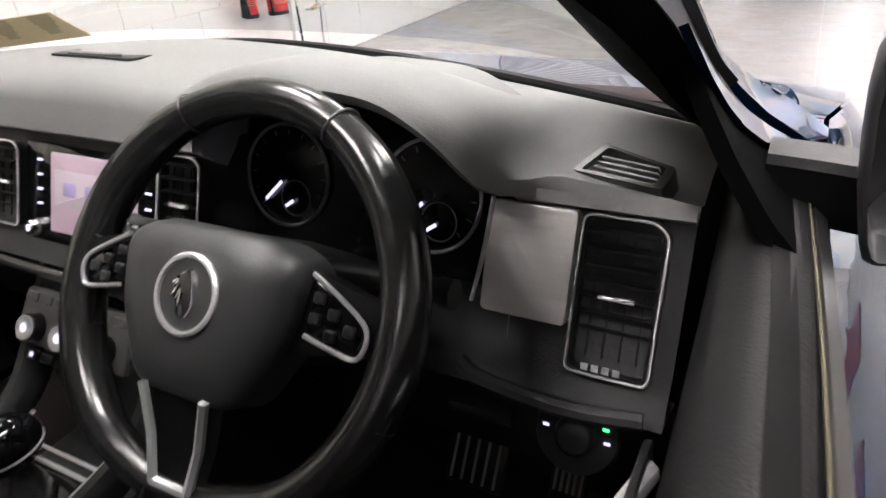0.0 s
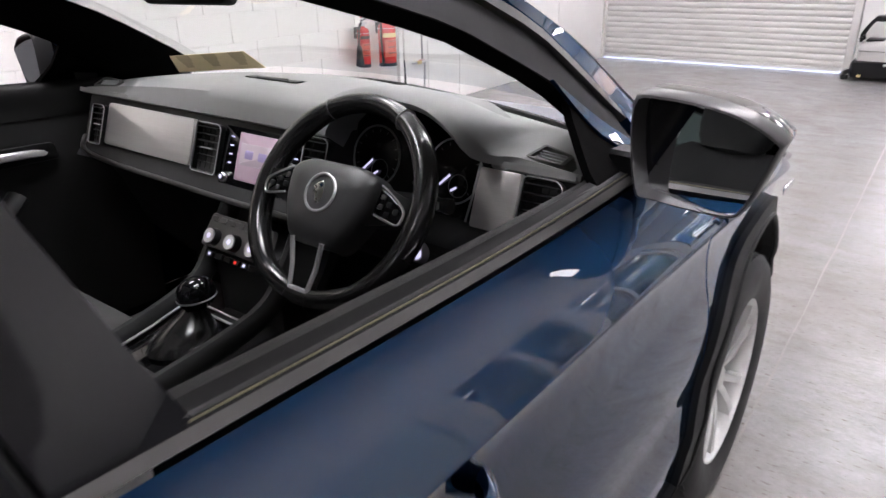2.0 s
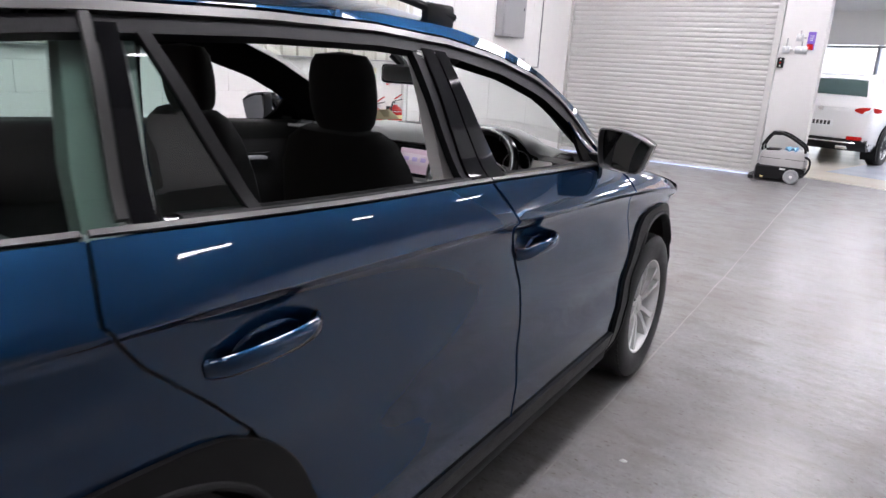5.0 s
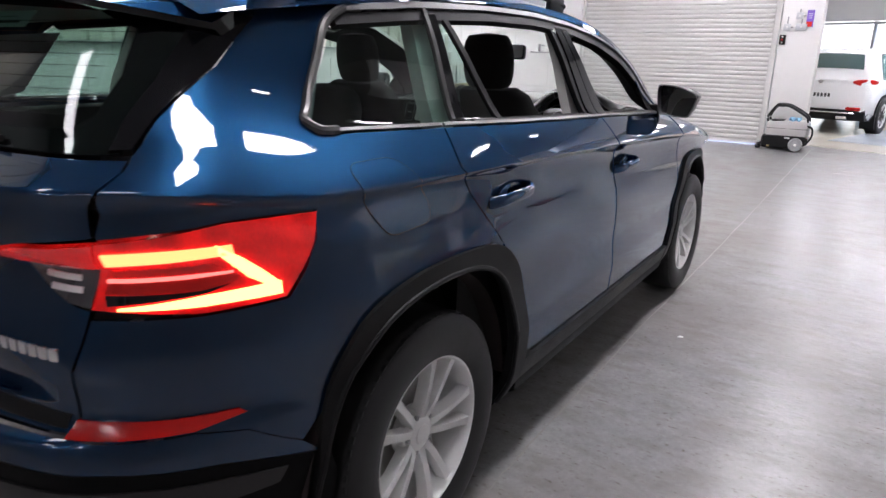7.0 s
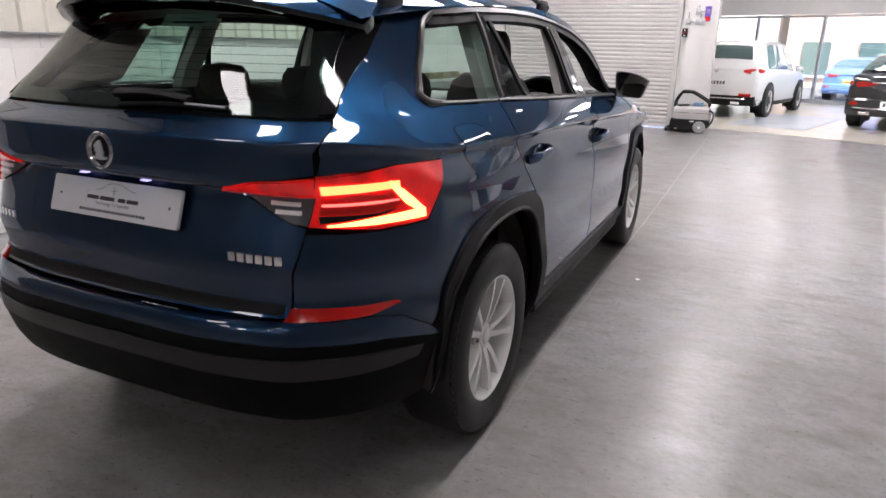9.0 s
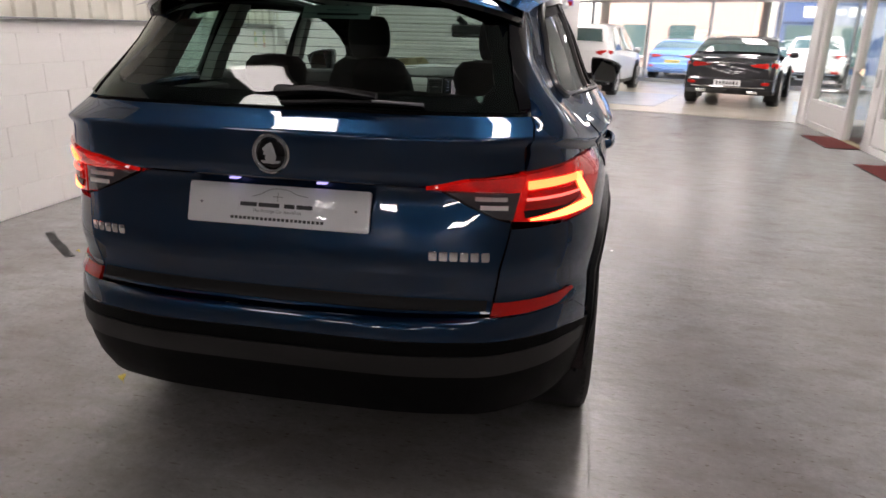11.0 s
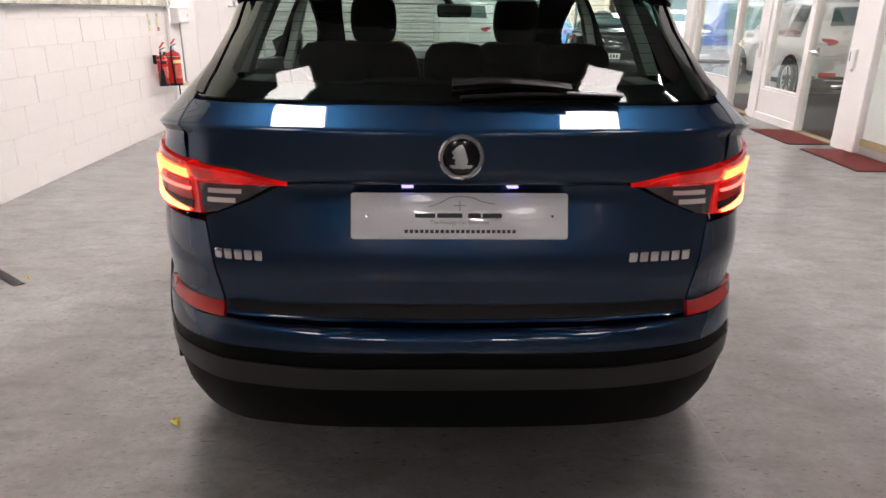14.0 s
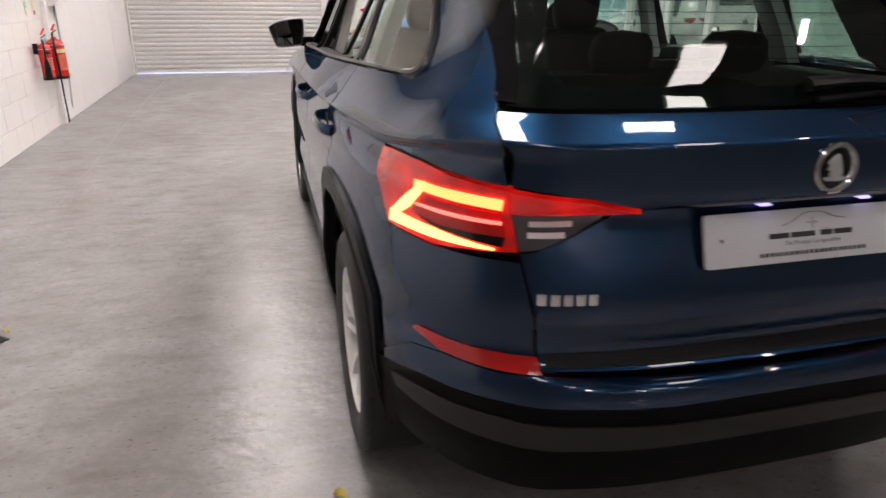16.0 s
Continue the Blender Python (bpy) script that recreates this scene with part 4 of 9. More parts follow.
GAPX = [(0.62, 0.583), (0.68, 0.590), (0.79, 0.605), (0.92, 0.631), (1.05, 0.655), (1.10, 0.664), (1.14, 0.671), (1.17, 0.667), (1.19, 0.654), (1.25, 0.634), (1.30, 0.620), (1.35, 0.611), (1.40, 0.601), (1.45, 0.591)]


def T(z, d=0.0):
    """On the tailgate shut line at height z, d further round the corner."""
    return AZ((X(lerp_table(GAPX, z), z)[0] + (d * 0.5 if abs(d) < 0.0065 else d), z))


def az(p):
    return p if isinstance(p, AZ) else Y(p[0], p[1])


def pt(p, off=0.0):
    a, z = az(p)
    v = to_v(a, z)
    return body(a, v) + body_n(a, v) * off


def body_n(a, v):
    e = 0.012
    n = (body(a + e, v) - body(a - e, v)).cross(body(a, v + e) - body(a, v - e))
    if n.length < 1e-9:
        return Vector((1, 0, 0))
    n.normalize()
    return n if n.dot(body(a, v) - Vector((0, 2.3, 0.8))) > 0 else -n


VCUTS = [0.24, 0.28, 0.33, 0.40, 0.46, 0.50, 0.515, 0.525, 0.55, 0.60, 0.612, 0.627, 0.638, 0.644, 0.649, 0.66, 0.68, 0.70, 0.725, 0.734, 0.742, 0.785, 0.80, 0.84, 0.90, 0.934, 0.948, 0.962, 0.98, 1.0, 1.03, 1.05, 1.066, 1.074, 1.083, 1.088, 1.094, 1.12, 1.132, 1.14, 1.16, 1.17, 1.19, 1.22, 1.25, 1.30, 1.35, 1.40, 1.45, 1.50, 1.54, 1.58, 1.62]


def resample(pts, step=0.03):
    out = []
    n = len(pts)
    for i in range(n):
        a, b = Vector(pts[i]), Vector(pts[(i + 1) % n])
        k = max(1, int((b - a).length / step))
        out += [a.lerp(b, j / k) for j in range(k)]
    return out


def panel_bm(outline, off=0.0, rim=0.016, sym=False, astep=0.05, raise_edge=0.0):
    """A skin panel: outline of (a, z) points laid on the body surface, its edges turned inwards."""
    pts = resample([tuple(az(p)) for p in outline])
    bm = bmesh.new()
    vs = []
    for p in pts:
        q = Vector((p.x, to_v(p.x, p.y), 0))
        if not vs or (vs[-1].co - q).length > 1e-5:
            vs.append(bm.verts.new(q))
    bm.faces.new(vs)
    a0, a1 = min(v.co.x for v in vs), max(v.co.x for v in vs)
    v0, v1 = min(v.co.y for v in vs), max(v.co.y for v in vs)
    k = math.ceil(a0 / astep)
    while k * astep < a1:
        if k * astep - a0 > 0.004:
            bmesh.ops.bisect_plane(bm, geom=bm.verts[:] + bm.edges[:] + bm.faces[:], dist=1e-5, plane_co=(k * astep, 0, 0), plane_no=(1, 0, 0))
        k += 1
    for c in VCUTS:
        if v0 + 0.003 < c < v1 - 0.003:
            bmesh.ops.bisect_plane(bm, geom=bm.verts[:] + bm.edges[:] + bm.faces[:], dist=1e-5, plane_co=(0, c, 0), plane_no=(0, 1, 0))
    bmesh.ops.triangulate(bm, faces=[f for f in bm.faces if len(f.verts) > 4])
    nrm = {}
    for v in bm.verts:
        a, vv = v.co.x, v.co.y
        nrm[v] = body_n(a, vv)
        v.co = body(a, vv) + nrm[v] * off
    edge = [e for e in bm.edges if e.is_boundary and not (sym and all(abs(v.co.x) < 2e-3 for v in e.verts))]
    if rim:
        r = bmesh.ops.extrude_edge_only(bm, edges=edge)
        src = {}
        newv = [g for g in r["geom"] if isinstance(g, bmesh.types.BMVert)]
        for nv in newv:
            for e in nv.link_edges:
                o = e.other_vert(nv)
                if o in nrm:
                    src[nv] = nrm[o]
        for nv in newv:
            nv.co -= src.get(nv, Vector((0, 0, 0))) * rim
    if sym:
        for v in bm.verts:
            if abs(v.co.x) < 2e-3:
                v.co.x = 0.0
        d = bmesh.ops.duplicate(bm, geom=bm.verts[:] + bm.edges[:] + bm.faces[:])
        dv = [g for g in d["geom"] if isinstance(g, bmesh.types.BMVert)]
        for v in dv:
            v.co.x = -v.co.x
        bmesh.ops.reverse_faces(bm, faces=[g for g in d["geom"] if isinstance(g, bmesh.types.BMFace)])
        bmesh.ops.remove_doubles(bm, verts=bm.verts[:], dist=1e-4)
    return bm


def panel_mesh(name, outline, off=0.0, rim=0.016, sym=False, astep=0.05, smooth=48):
    bm = panel_bm(outline, off, rim, sym, astep)
    if sym:
        return finish(bm, name, smooth)
    bm.normal_update()
    up = sum((f.normal.dot(f.calc_center_median() - Vector((0, 2.3, 0.8))) * f.calc_area() for f in bm.faces))
    if up < 0:
        bmesh.ops.reverse_faces(bm, faces=bm.faces[:])
    me = bpy.data.meshes.new(name)
    bm.to_mesh(me)
    bm.free()
    me.shade_smooth()
    me.set_sharp_from_angle(angle=radians(smooth))
    return me


car = thing("car", (0, 0, 0), "dark blue SUV with open side windows and lit rear lamps", "car")


def pair(name, me, mat, parent=None, label=""):
    """A right-hand part and its mirrored twin."""
    r = obj(name, me, mat, parent or car, label)
    l = obj(name, mirrored(me, name), mat, parent or car, label)
    return r, l


def arch(yc, s, rows, k=1.0):
    return [(yc + s * y * k, z) for y, z in rows]


ARCH_IN = [(-0.425, 0.34), (-0.42, 0.44), (-0.385, 0.58), (-0.305, 0.705), (-0.19, 0.79), (-0.02, 0.826), (0.18, 0.815), (0.32, 0.745), (0.405, 0.62), (0.44, 0.48), (0.445, 0.26)]
ARCH_OUT = [(-0.427, 0.34), (-0.428, 0.46), (-0.402, 0.62), (-0.338, 0.745), (-0.245, 0.825), (-0.08, 0.868), (0.14, 0.873), (0.30, 0.852), (0.415, 0.765), (0.49, 0.62), (0.525, 0.48), (0.53, 0.26)]
YR, YF, HZ = 1.012, 3.803, 0.352


def curve2(rows, steps=5):
    return [(p.x, p.y) for p in smooth_path([(a, b, 0) for a, b in rows], steps)]


# belt line, window and roof edges on the side
def belt(y):
    return lerp_table([(0.5, 1.212), (0.7, 1.205), (1.2, 1.194), (2.25, 1.153), (3.02, 1.118), (3.4, 1.096)], y)


def roof_edge(y):
    return lerp_table([(0.45, 1.43), (0.62, 1.457), (0.9, 1.488), (1.36, 1.530), (1.97, 1.560), (2.3, 1.550), (2.55, 1.515), (2.8, 1.438), (3.05, 1.330), (3.25, 1.215), (3.42, 1.10)], y)


def win_top(y):
    return lerp_table([(0.8, 1.440), (0.87, 1.453), (1.25, 1.484), (1.6, 1.496), (1.95, 1.497), (2.25, 1.480), (2.5, 1.440), (2.75, 1.372), (2.95, 1.285), (3.12, 1.180), (3.22, 1.105)], y)


def frame_top(y):
    """The upper edge of the black window frame, wider along the windscreen pillar."""
    return win_top(y) + lerp_table([(2.2, 0.0), (2.6, 0.012), (2.9, 0.026), (3.2, 0.030)], y)


def span(f, y0, y1, n=12, d=0.0):
    return [(y0 + (y1 - y0) * i / n, f(y0 + (y1 - y0) * i / n) + d) for i in range(n + 1)]


LAMP_BOT = 0.906
gapC = [(1.15, belt(1.15)), (1.115, 1.10), (1.17, 1.02), (1.27, 0.925), (1.345, 0.845)]
gapB = [(2.216, belt(2.216)), (2.252, 1.06), (2.30, 0.95), (2.335, 0.86), (2.36, 0.70), (2.38, 0.40)]

# rear quarter: from the tailgate line round the lamp, arch and quarter window up to the roof
arch_r = curve2(arch(YR, 1, ARCH_OUT))
qp = [T(1.055, 0.006), T(1.10, 0.006), T(1.14, 0.006), T(1.17, 0.005), T(1.19, 0.005), T(1.25, 0.004), T(1.30, 0.004), T(1.35, 0.004), T(1.40, 0.004), X(0.585, 1.455)]
qp += span(roof_edge, 0.68, 1.255, 8)
qp += [(1.262, win_top(1.262) + 0.018)] + span(win_top, 1.24, 0.95, 4, 0.018) + [(0.885, 1.437), (0.820, 1.34), (0.760, 1.26), (0.735, 1.230), (0.758, belt(0.758))] + span(belt, 0.80, 1.15, 4)
qp += gapC[1:]
qp += [p for p in reversed(arch_r) if 0.60 < p[1] and p[0] < 1.34]
qp += [(0.56, 0.575), (0.45, 0.641), (0.36, 0.659), T(0.659, 0.09), T(0.667, 0.02), T(0.70, 0.006), T(0.80, 0.006), T(LAMP_BOT - 0.008, 0.006), (0.40, LAMP_BOT - 0.012), (0.553, LAMP_BOT - 0.006), (0.595, 0.95), (0.654, 1.066), (0.56, 1.070), (0.45, 1.0715)]
me = panel_mesh("quarter_panel", qp)
quarter, quarter_l = pair("quarter_panel", me, M_BLUE)

# fuel flap, a thin raised-edge lid
FLAP = round_poly([(0.765, 1.142), (0.925, 1.146), (0.985, 1.03), (0.98, 0.985), (0.83, 0.975), (0.785, 1.03)], 0.04, 5)
me = panel_mesh("fuel_flap", FLAP, 0.002, 0.003)
obj("fuel_flap", me, M_BLUE, quarter)
bm = bmesh.new()
tube(bm, [pt(p, 0.0012) for p in resample(FLAP, 0.02)], 0.0013, 6, True)
part("flap_gap", bm, M_BLACKP, quarter)

# doors (lower skins)
rd = [(gapC[0][0] + 0.006, gapC[0][1])] + span(belt, 1.17, 2.210, 8) + [(p[0] - 0.006, p[1]) for p in gapB[1:5]] + [(2.374, 0.395), (1.62, 0.395)]
rd += [p for p in reversed(curve2(arch(YR, 1, ARCH_OUT))) if p[1] > 0.41 and p[0] > 1.345] + [(p[0] + 0.007, p[1]) for p in reversed(gapC[1:])]
rear_door, rear_door_l = pair("rear_door", panel_mesh("rear_door", rd), M_BLUE)
gapA = [(3.235, belt(3.2) - 0.008), (3.27, 0.98), (3.325, 0.82), (3.345, 0.62), (3.33, 0.40)]
fd = [(2.222, belt(2.222))] + span(belt, 2.24, 3.2, 10) + gapA[1:4] + [(3.325, 0.395), (2.386, 0.395)] + [(p[0] + 0.006, p[1]) for p in reversed(gapB[1:5])]
front_door, front_door_l = pair("front_door", panel_mesh("front_door", fd), M_BLUE)

# front wing
arch_f = curve2(arch(YF, -1, ARCH_OUT, 0.97))
front_arch_pts = sorted([p for p in arch_f if p[1] > 0.46], key=lambda p: -p[0])
fw = [(3.245, belt(3.2) - 0.01), (3.42, 1.075), (3.6, 1.038), (3.9, 0.975), (4.2, 0.898), (A_NOSE - 0.62, 0.842), (A_NOSE - 0.64, 0.66)] + [p for p in front_arch_pts if p[1] > 0.62 or p[0] < YF] + [(3.34, 0.46), (3.353, 0.62), (3.333, 0.82), (3.278, 0.98)]
pair("front_wing", panel_mesh("front_wing", fw), M_BLUE)

# pillar and roof side in body colour
sf = span(roof_edge, 1.262, 3.40, 26) + [(3.36, 1.075)] + [(3.245, belt(3.2)), (3.24, 1.11)] + span(frame_top, 3.20, 1.27, 26, 0.042)
pair("roof_side", panel_mesh("roof_side", sf), M_BLUE)

# wheel arch trims and sills
for nm, yc, s, k in (("rear_arch_trim", YR, 1, 1.0), ("front_arch_trim", YF, -1, 0.97)):
    o, i = curve2(arch(yc, s, ARCH_OUT, k)), curve2(arch(yc, s, ARCH_IN, k))
    ring = o + i[::-1]
    pair(nm, panel_mesh(nm, ring, 0.014, 0.035, astep=0.04), M_CLADDING)
    bm = bmesh.new()
    tube(bm, [pt(p, 0.013) for p in i], 0.008, 8)
    pair("arch_lip", finish(bm, "arch_lip"), M_CLADDING)
sl = [(YR + 0.45, 0.392), (1.62, 0.392), (3.33, 0.392), (YF - 0.44, 0.392), (YF - 0.44, 0.235), (YR + 0.45, 0.235)]
pair("sill_trim", panel_mesh("sill_trim", sl, 0.012, 0.03), M_CLADDING)
bm = bmesh.new()
loft(bm, [[(0.848 + dx, y, 0.30 + dz) for dx, dz in ((0.0, -0.045), (0.030, -0.03), (0.034, 0.0), (0.022, 0.022), (0.0, 0.03))] for y in np.linspace(YR + 0.52, YF - 0.52, 12)], True)
pair("sill_rib", finish(bm, "sill_rib"), M_CLADDING)

# rear bumper: painted skin, black lower part, grey strip
bmp = [(A_REAR, 0.661), X(0.35, 0.662), X(0.57, 0.664), T(0.664, 0.012), T(0.6575, 0.085), (0.36, 0.6572), (0.45, 0.6392), (0.558, 0.5735), (0.60, 0.535), (0.50, 0.560), (0.40, 0.582), X(0.66, 0.600), X(0.5, 0.607), (A_REAR, 0.612)]
bmp = [AZ(p) if abs(p[0] - A_REAR) < 1e-6 else p for p in bmp]
bumper = obj("rear_bumper", panel_mesh("rear_bumper", bmp, 0.001, 0.02, True), M_BLUE, car)
E0 = lambda z: AZ((A_REAR, z))
low = [E0(0.609), X(0.5, 0.604), X(0.66, 0.597), (0.40, 0.579), (0.50, 0.557), (0.625, 0.525), (0.655, 0.45), (0.655, 0.36), (0.50, 0.345), X(0.66, 0.350), X(0.5, 0.352), E0(0.352)]
obj("lower_bumper", panel_mesh("lower_bumper", low, 0.0, 0.06, True), M_BUMPLOW, car, "unpainted black lower bumper")
strip = [E0(0.568), X(0.5, 0.566), X(0.70, 0.560), (0.40, 0.548), (0.52, 0.530), (0.50, 0.500), (0.40, 0.497), X(0.70, 0.500), X(0.5, 0.502), E0(0.503)]
obj("bumper_strip", panel_mesh("bumper_strip", strip, 0.005, 0.008, True), M_BUMPSTRIP, car, "dark satin strip across the lower bumper")

# tailgate: upper and lower skins
tgu = [E0(1.187), X(0.40, 1.188), X(0.60, 1.187), T(1.186, -0.006), T(1.17, -0.006), T(1.145, -0.006), T(1.135, -0.006), T(1.058, -0.006), X(0.52, 1.042), X(0.42, 1.018), X(0.38, 1.012), E0(1.010)]
tg = obj("tailgate", panel_mesh("tailgate", tgu, 0.0, 0.02, True, 0.04), M_BLUE, car)
tgl = [E0(1.008), X(0.38, 1.010), X(0.42, 1.000), X(0.52, 0.952), X(0.60, 0.922), T(LAMP_BOT + 0.008, -0.006), T(0.80, -0.006), T(0.70, -0.006), T(0.672, -0.006), X(0.35, 0.668), E0(0.667)]
me = panel_mesh("lower_skin", tgl, 0.0, 0.02, True, 0.04)
bm = bmesh.new()
bm.from_mesh(me)
near = min(v.co.x for v in bm.verts if v.co.x > 0.004)
rows = [v.co.z for v in bm.verts if abs(v.co.x - near) < 0.001]
extra = [v for v in bm.verts if abs(v.co.x) < 0.001 and 0.69 < v.co.z < 0.99 and min(abs(v.co.z - z) for z in rows) > 0.001]
bmesh.ops.dissolve_verts(bm, verts=extra)
bm.to_mesh(me)
bm.free()
obj("lower_skin", me, M_BLUE, tg)
tbk = [E0(0.704), X(0.4, 0.704), X(0.577, 0.703), X(0.575, 0.677), X(0.35, 0.672), E0(0.671)]
obj("step_trim", panel_mesh("step_trim", tbk, 0.003, 0.004, True), M_CLADDING, tg, "black ribbed trim at the foot of the tailgate")

# rear lamps, on the quarter and on the tailgate
lo = [T(LAMP_BOT + 0.014, 0.004), (0.40, LAMP_BOT - 0.004), (0.546, LAMP_BOT + 0.002), (0.585, 0.955), (0.648, 1.062), (0.45, 1.067), T(1.048, 0.004)]
lamp, lamp_l = pair("rear_lamp", panel_mesh("rear_lamp", lo, 0.007, 0.03, astep=0.03), M_REDLENS, None, "red rear lamp cluster, lit")
li_red = [X(0.408, 1.012), X(0.52, 1.036), T(1.046, -0.004), T(1.000, -0.004), X(0.50, 1.003)]
inner_r, inner_l = pair("inner_lamp", panel_mesh("inner_lamp", li_red, 0.008, 0.02, astep=0.03), M_REDLENS, tg, "red upper blade of the tailgate lamp")
li_clear = [X(0.44, 1.002), X(0.50, 1.001), T(0.998, -0.004), T(LAMP_BOT + 0.016, -0.004), X(0.59, 0.928), X(0.52, 0.958)]
pair("reverse_lamp", panel_mesh("reverse_lamp", li_clear, 0.004, 0.02, astep=0.03), M_CLEARLENS, tg, "smoky clear reversing lamp")
bm = bmesh.new()
for (x0, x1, z) in ((0.53, 0.612, 0.978), (0.545, 0.615, 0.955)):
    loft(bm, [[pt(X(x, zz), o) for zz, o in ((z - 0.006, 0.003), (z - 0.006, 0.008), (z + 0.006, 0.008), (z + 0.006, 0.003))] for x in np.linspace(x0, x1, 4)])
pair("reflector_bar", finish(bm, "reflector_bar"), M_ALLOY, tg)


def bar_on_body(rows, half, off0, off1, n=14):
    """A raised bar along (a, z) rows; half is its half height at each row."""
    bm = bmesh.new()
    secs = []
    rows = [az(p) for p in rows]
    for i in range(n + 1):
        t = i / n * (len(rows) - 1)
        k = min(int(t), len(rows) - 2)
        f = t - k
        a = rows[k][0] * (1 - f) + rows[k + 1][0] * f
        z = rows[k][1] * (1 - f) + rows[k + 1][1] * f
        h = half[k] * (1 - f) + half[k + 1] * f
        sec = []
        for zz, o in ((z - h, off0), (z - h, off1), (z + h, off1), (z + h, off0)):
            sec.append(pt(AZ((a, zz)), o))
        secs.append(sec)
    loft(bm, secs)
    return bm


# the glowing C of the lamp: upper bar, slanted link, lower bar
for hot, rows, half in ((0, [T(1.020, 0.014), (0.35, 1.020), (0.455, 1.022)], [0.010, 0.011, 0.009]),
                   (1, [(0.430, 1.024), (0.475, 0.983), (0.535, 0.932)], [0.010, 0.020, 0.010]),
                   (1, [T(0.921, 0.05), (0.40, 0.927), (0.538, 0.930)], [0.002, 0.010, 0.013])):
    pair("light_bar", finish(bar_on_body(rows, half, 0.008, 0.0125), "light_bar"), M_LEDHOT if hot else M_LEDBAR)
for o in [c for c in car.children if c.name.startswith("light_bar")]:
    o.parent = lamp if o.data.vertices[0].co.x > 0 else lamp_l
bmd = [T(0.999, 0.02), (0.42, 0.999), (0.47, 0.964), (0.40, 0.950), T(0.950, 0.02)]
shade = [T(0.947, 0.02), (0.40, 0.947), (0.450, 0.954), (0.41, 0.942), T(0.927, 0.03)]
for o in pair("lamp_shade", panel_mesh("lamp_shade", shade, 0.0112, 0.003, astep=0.03), M_GLOSSBLK):
    o.parent = lamp if o.data.vertices[0].co.x > 0 else lamp_l
pair("inner_panel", panel_mesh("inner_panel", bmd, 0.0112, 0.003, astep=0.03), M_REFLECTOR, car)
for o in [c for c in car.children if c.name.startswith("inner_panel")]:
    o.parent = lamp if o.data.vertices[0].co.x > 0 else lamp_l

for o in pair("lamp_blade", finish(bar_on_body([T(0.976, 0.02), (0.40, 0.977), (0.455, 0.978)], [0.0035, 0.0035, 0.002], 0.010, 0.0165), "lamp_blade"), M_LEDBLADE, car, "pale glowing blade"):
    o.parent = lamp if o.data.vertices[0].co.x > 0 else lamp_l
# bumper reflectors
rf = [X(0.588, 0.664), X(0.68, 0.662), (0.36, 0.662), (0.456, 0.677), (0.444, 0.688), (0.34, 0.690), X(0.66, 0.694), X(0.592, 0.696)]
pair("reflector", panel_mesh("reflector", rf, 0.007, 0.012, astep=0.03), M_REFLECTOR, bumper, "red bumper reflector")

# glass: rear window, quarter windows, fixed rear-door lights, left side panes, windscreen
rb_out = [E0(1.194), X(0.40, 1.195), X(0.640, 1.194), X(0.622, 1.26), X(0.598, 1.36), X(0.572, 1.45), X(0.4, 1.49), E0(1.51)]
rw = obj("rear_window", panel_mesh("rear_window", rb_out, 0.004, 0.0, True, 0.06), M_TINT, tg, "dark tinted rear window with heater lines")
rb_in = [E0(1.475), X(0.4, 1.455), X(0.50, 1.42), X(0.535, 1.33), X(0.555, 1.26), X(0.53, 1.236), X(0.40, 1.232), E0(1.231)]
obj("glass_border", panel_mesh("glass_border", rb_out + rb_in, 0.001, 0.002, True, 0.06), M_GLOSSBLK, tg, "black ceramic border of the rear window")
bm = bmesh.new()
for k in range(9):
    z = 1.26 + k * 0.022
    ps = [pt(X(abs(x), z), -0.001) for x in np.linspace(-0.5, 0.5, 13)]
    tube(bm, [Vector((p.x if x >= 0 else -p.x, p.y, p.z)) for p, x in zip(ps, np.linspace(-0.5, 0.5, 13))], 0.0006, 4)
part("heater_lines", bm, M_BLACKP, tg)
bm = bmesh.new()
for x0, x1, z0, z1, o in ((-0.01, 0.19, 1.424, 1.460, -0.004),):
    loft(bm, [[(lambda p: Vector((x, p.y, p.z)))(pt(X(abs(x), z), o)) for z in (z0, z1)] for x in np.linspace(x0, x1, 6)], closed=False)
stick = part("window_label", bm, M_LABEL, tg, "pale green dealer label in the rear window")
for x0, x1, z0, z1 in ((0.035, 0.155, 1.432, 1.438), (0.06, 0.13, 1.446, 1.4475)):
    bm = bmesh.new()
    loft(bm, [[(lambda p: Vector((x, p.y, p.z)))(pt(X(abs(x), z), -0.0025)) for z in (z0, z1)] for x in np.linspace(x0, x1, 6)], closed=False)
    part("print_bar", bm, M_INK, stick)
qw = [(1.205, belt(1.205) + 0.010), (1.248, win_top(1.248) - 0.004)] + span(win_top, 1.23, 0.96, 4, -0.004) + [(0.905, 1.435), (0.842, 1.34), (0.784, 1.262), (0.767, 1.240), (0.787, belt(0.787) + 0.010)]
pair("quarter_glass", panel_mesh("quarter_glass", qw, -0.006, 0.0), M_TINT, None, "dark tinted rear quarter window")
fl = [(1.268, belt(1.268) + 0.010), (1.305, win_top(1.305) - 0.012), (1.335, win_top(1.335) - 0.012), (1.43, belt(1.43) + 0.010)]
pair("fixed_light", panel_mesh("fixed_light", fl, -0.008, 0.0), M_TINT, None, "tinted fixed light of the rear door")

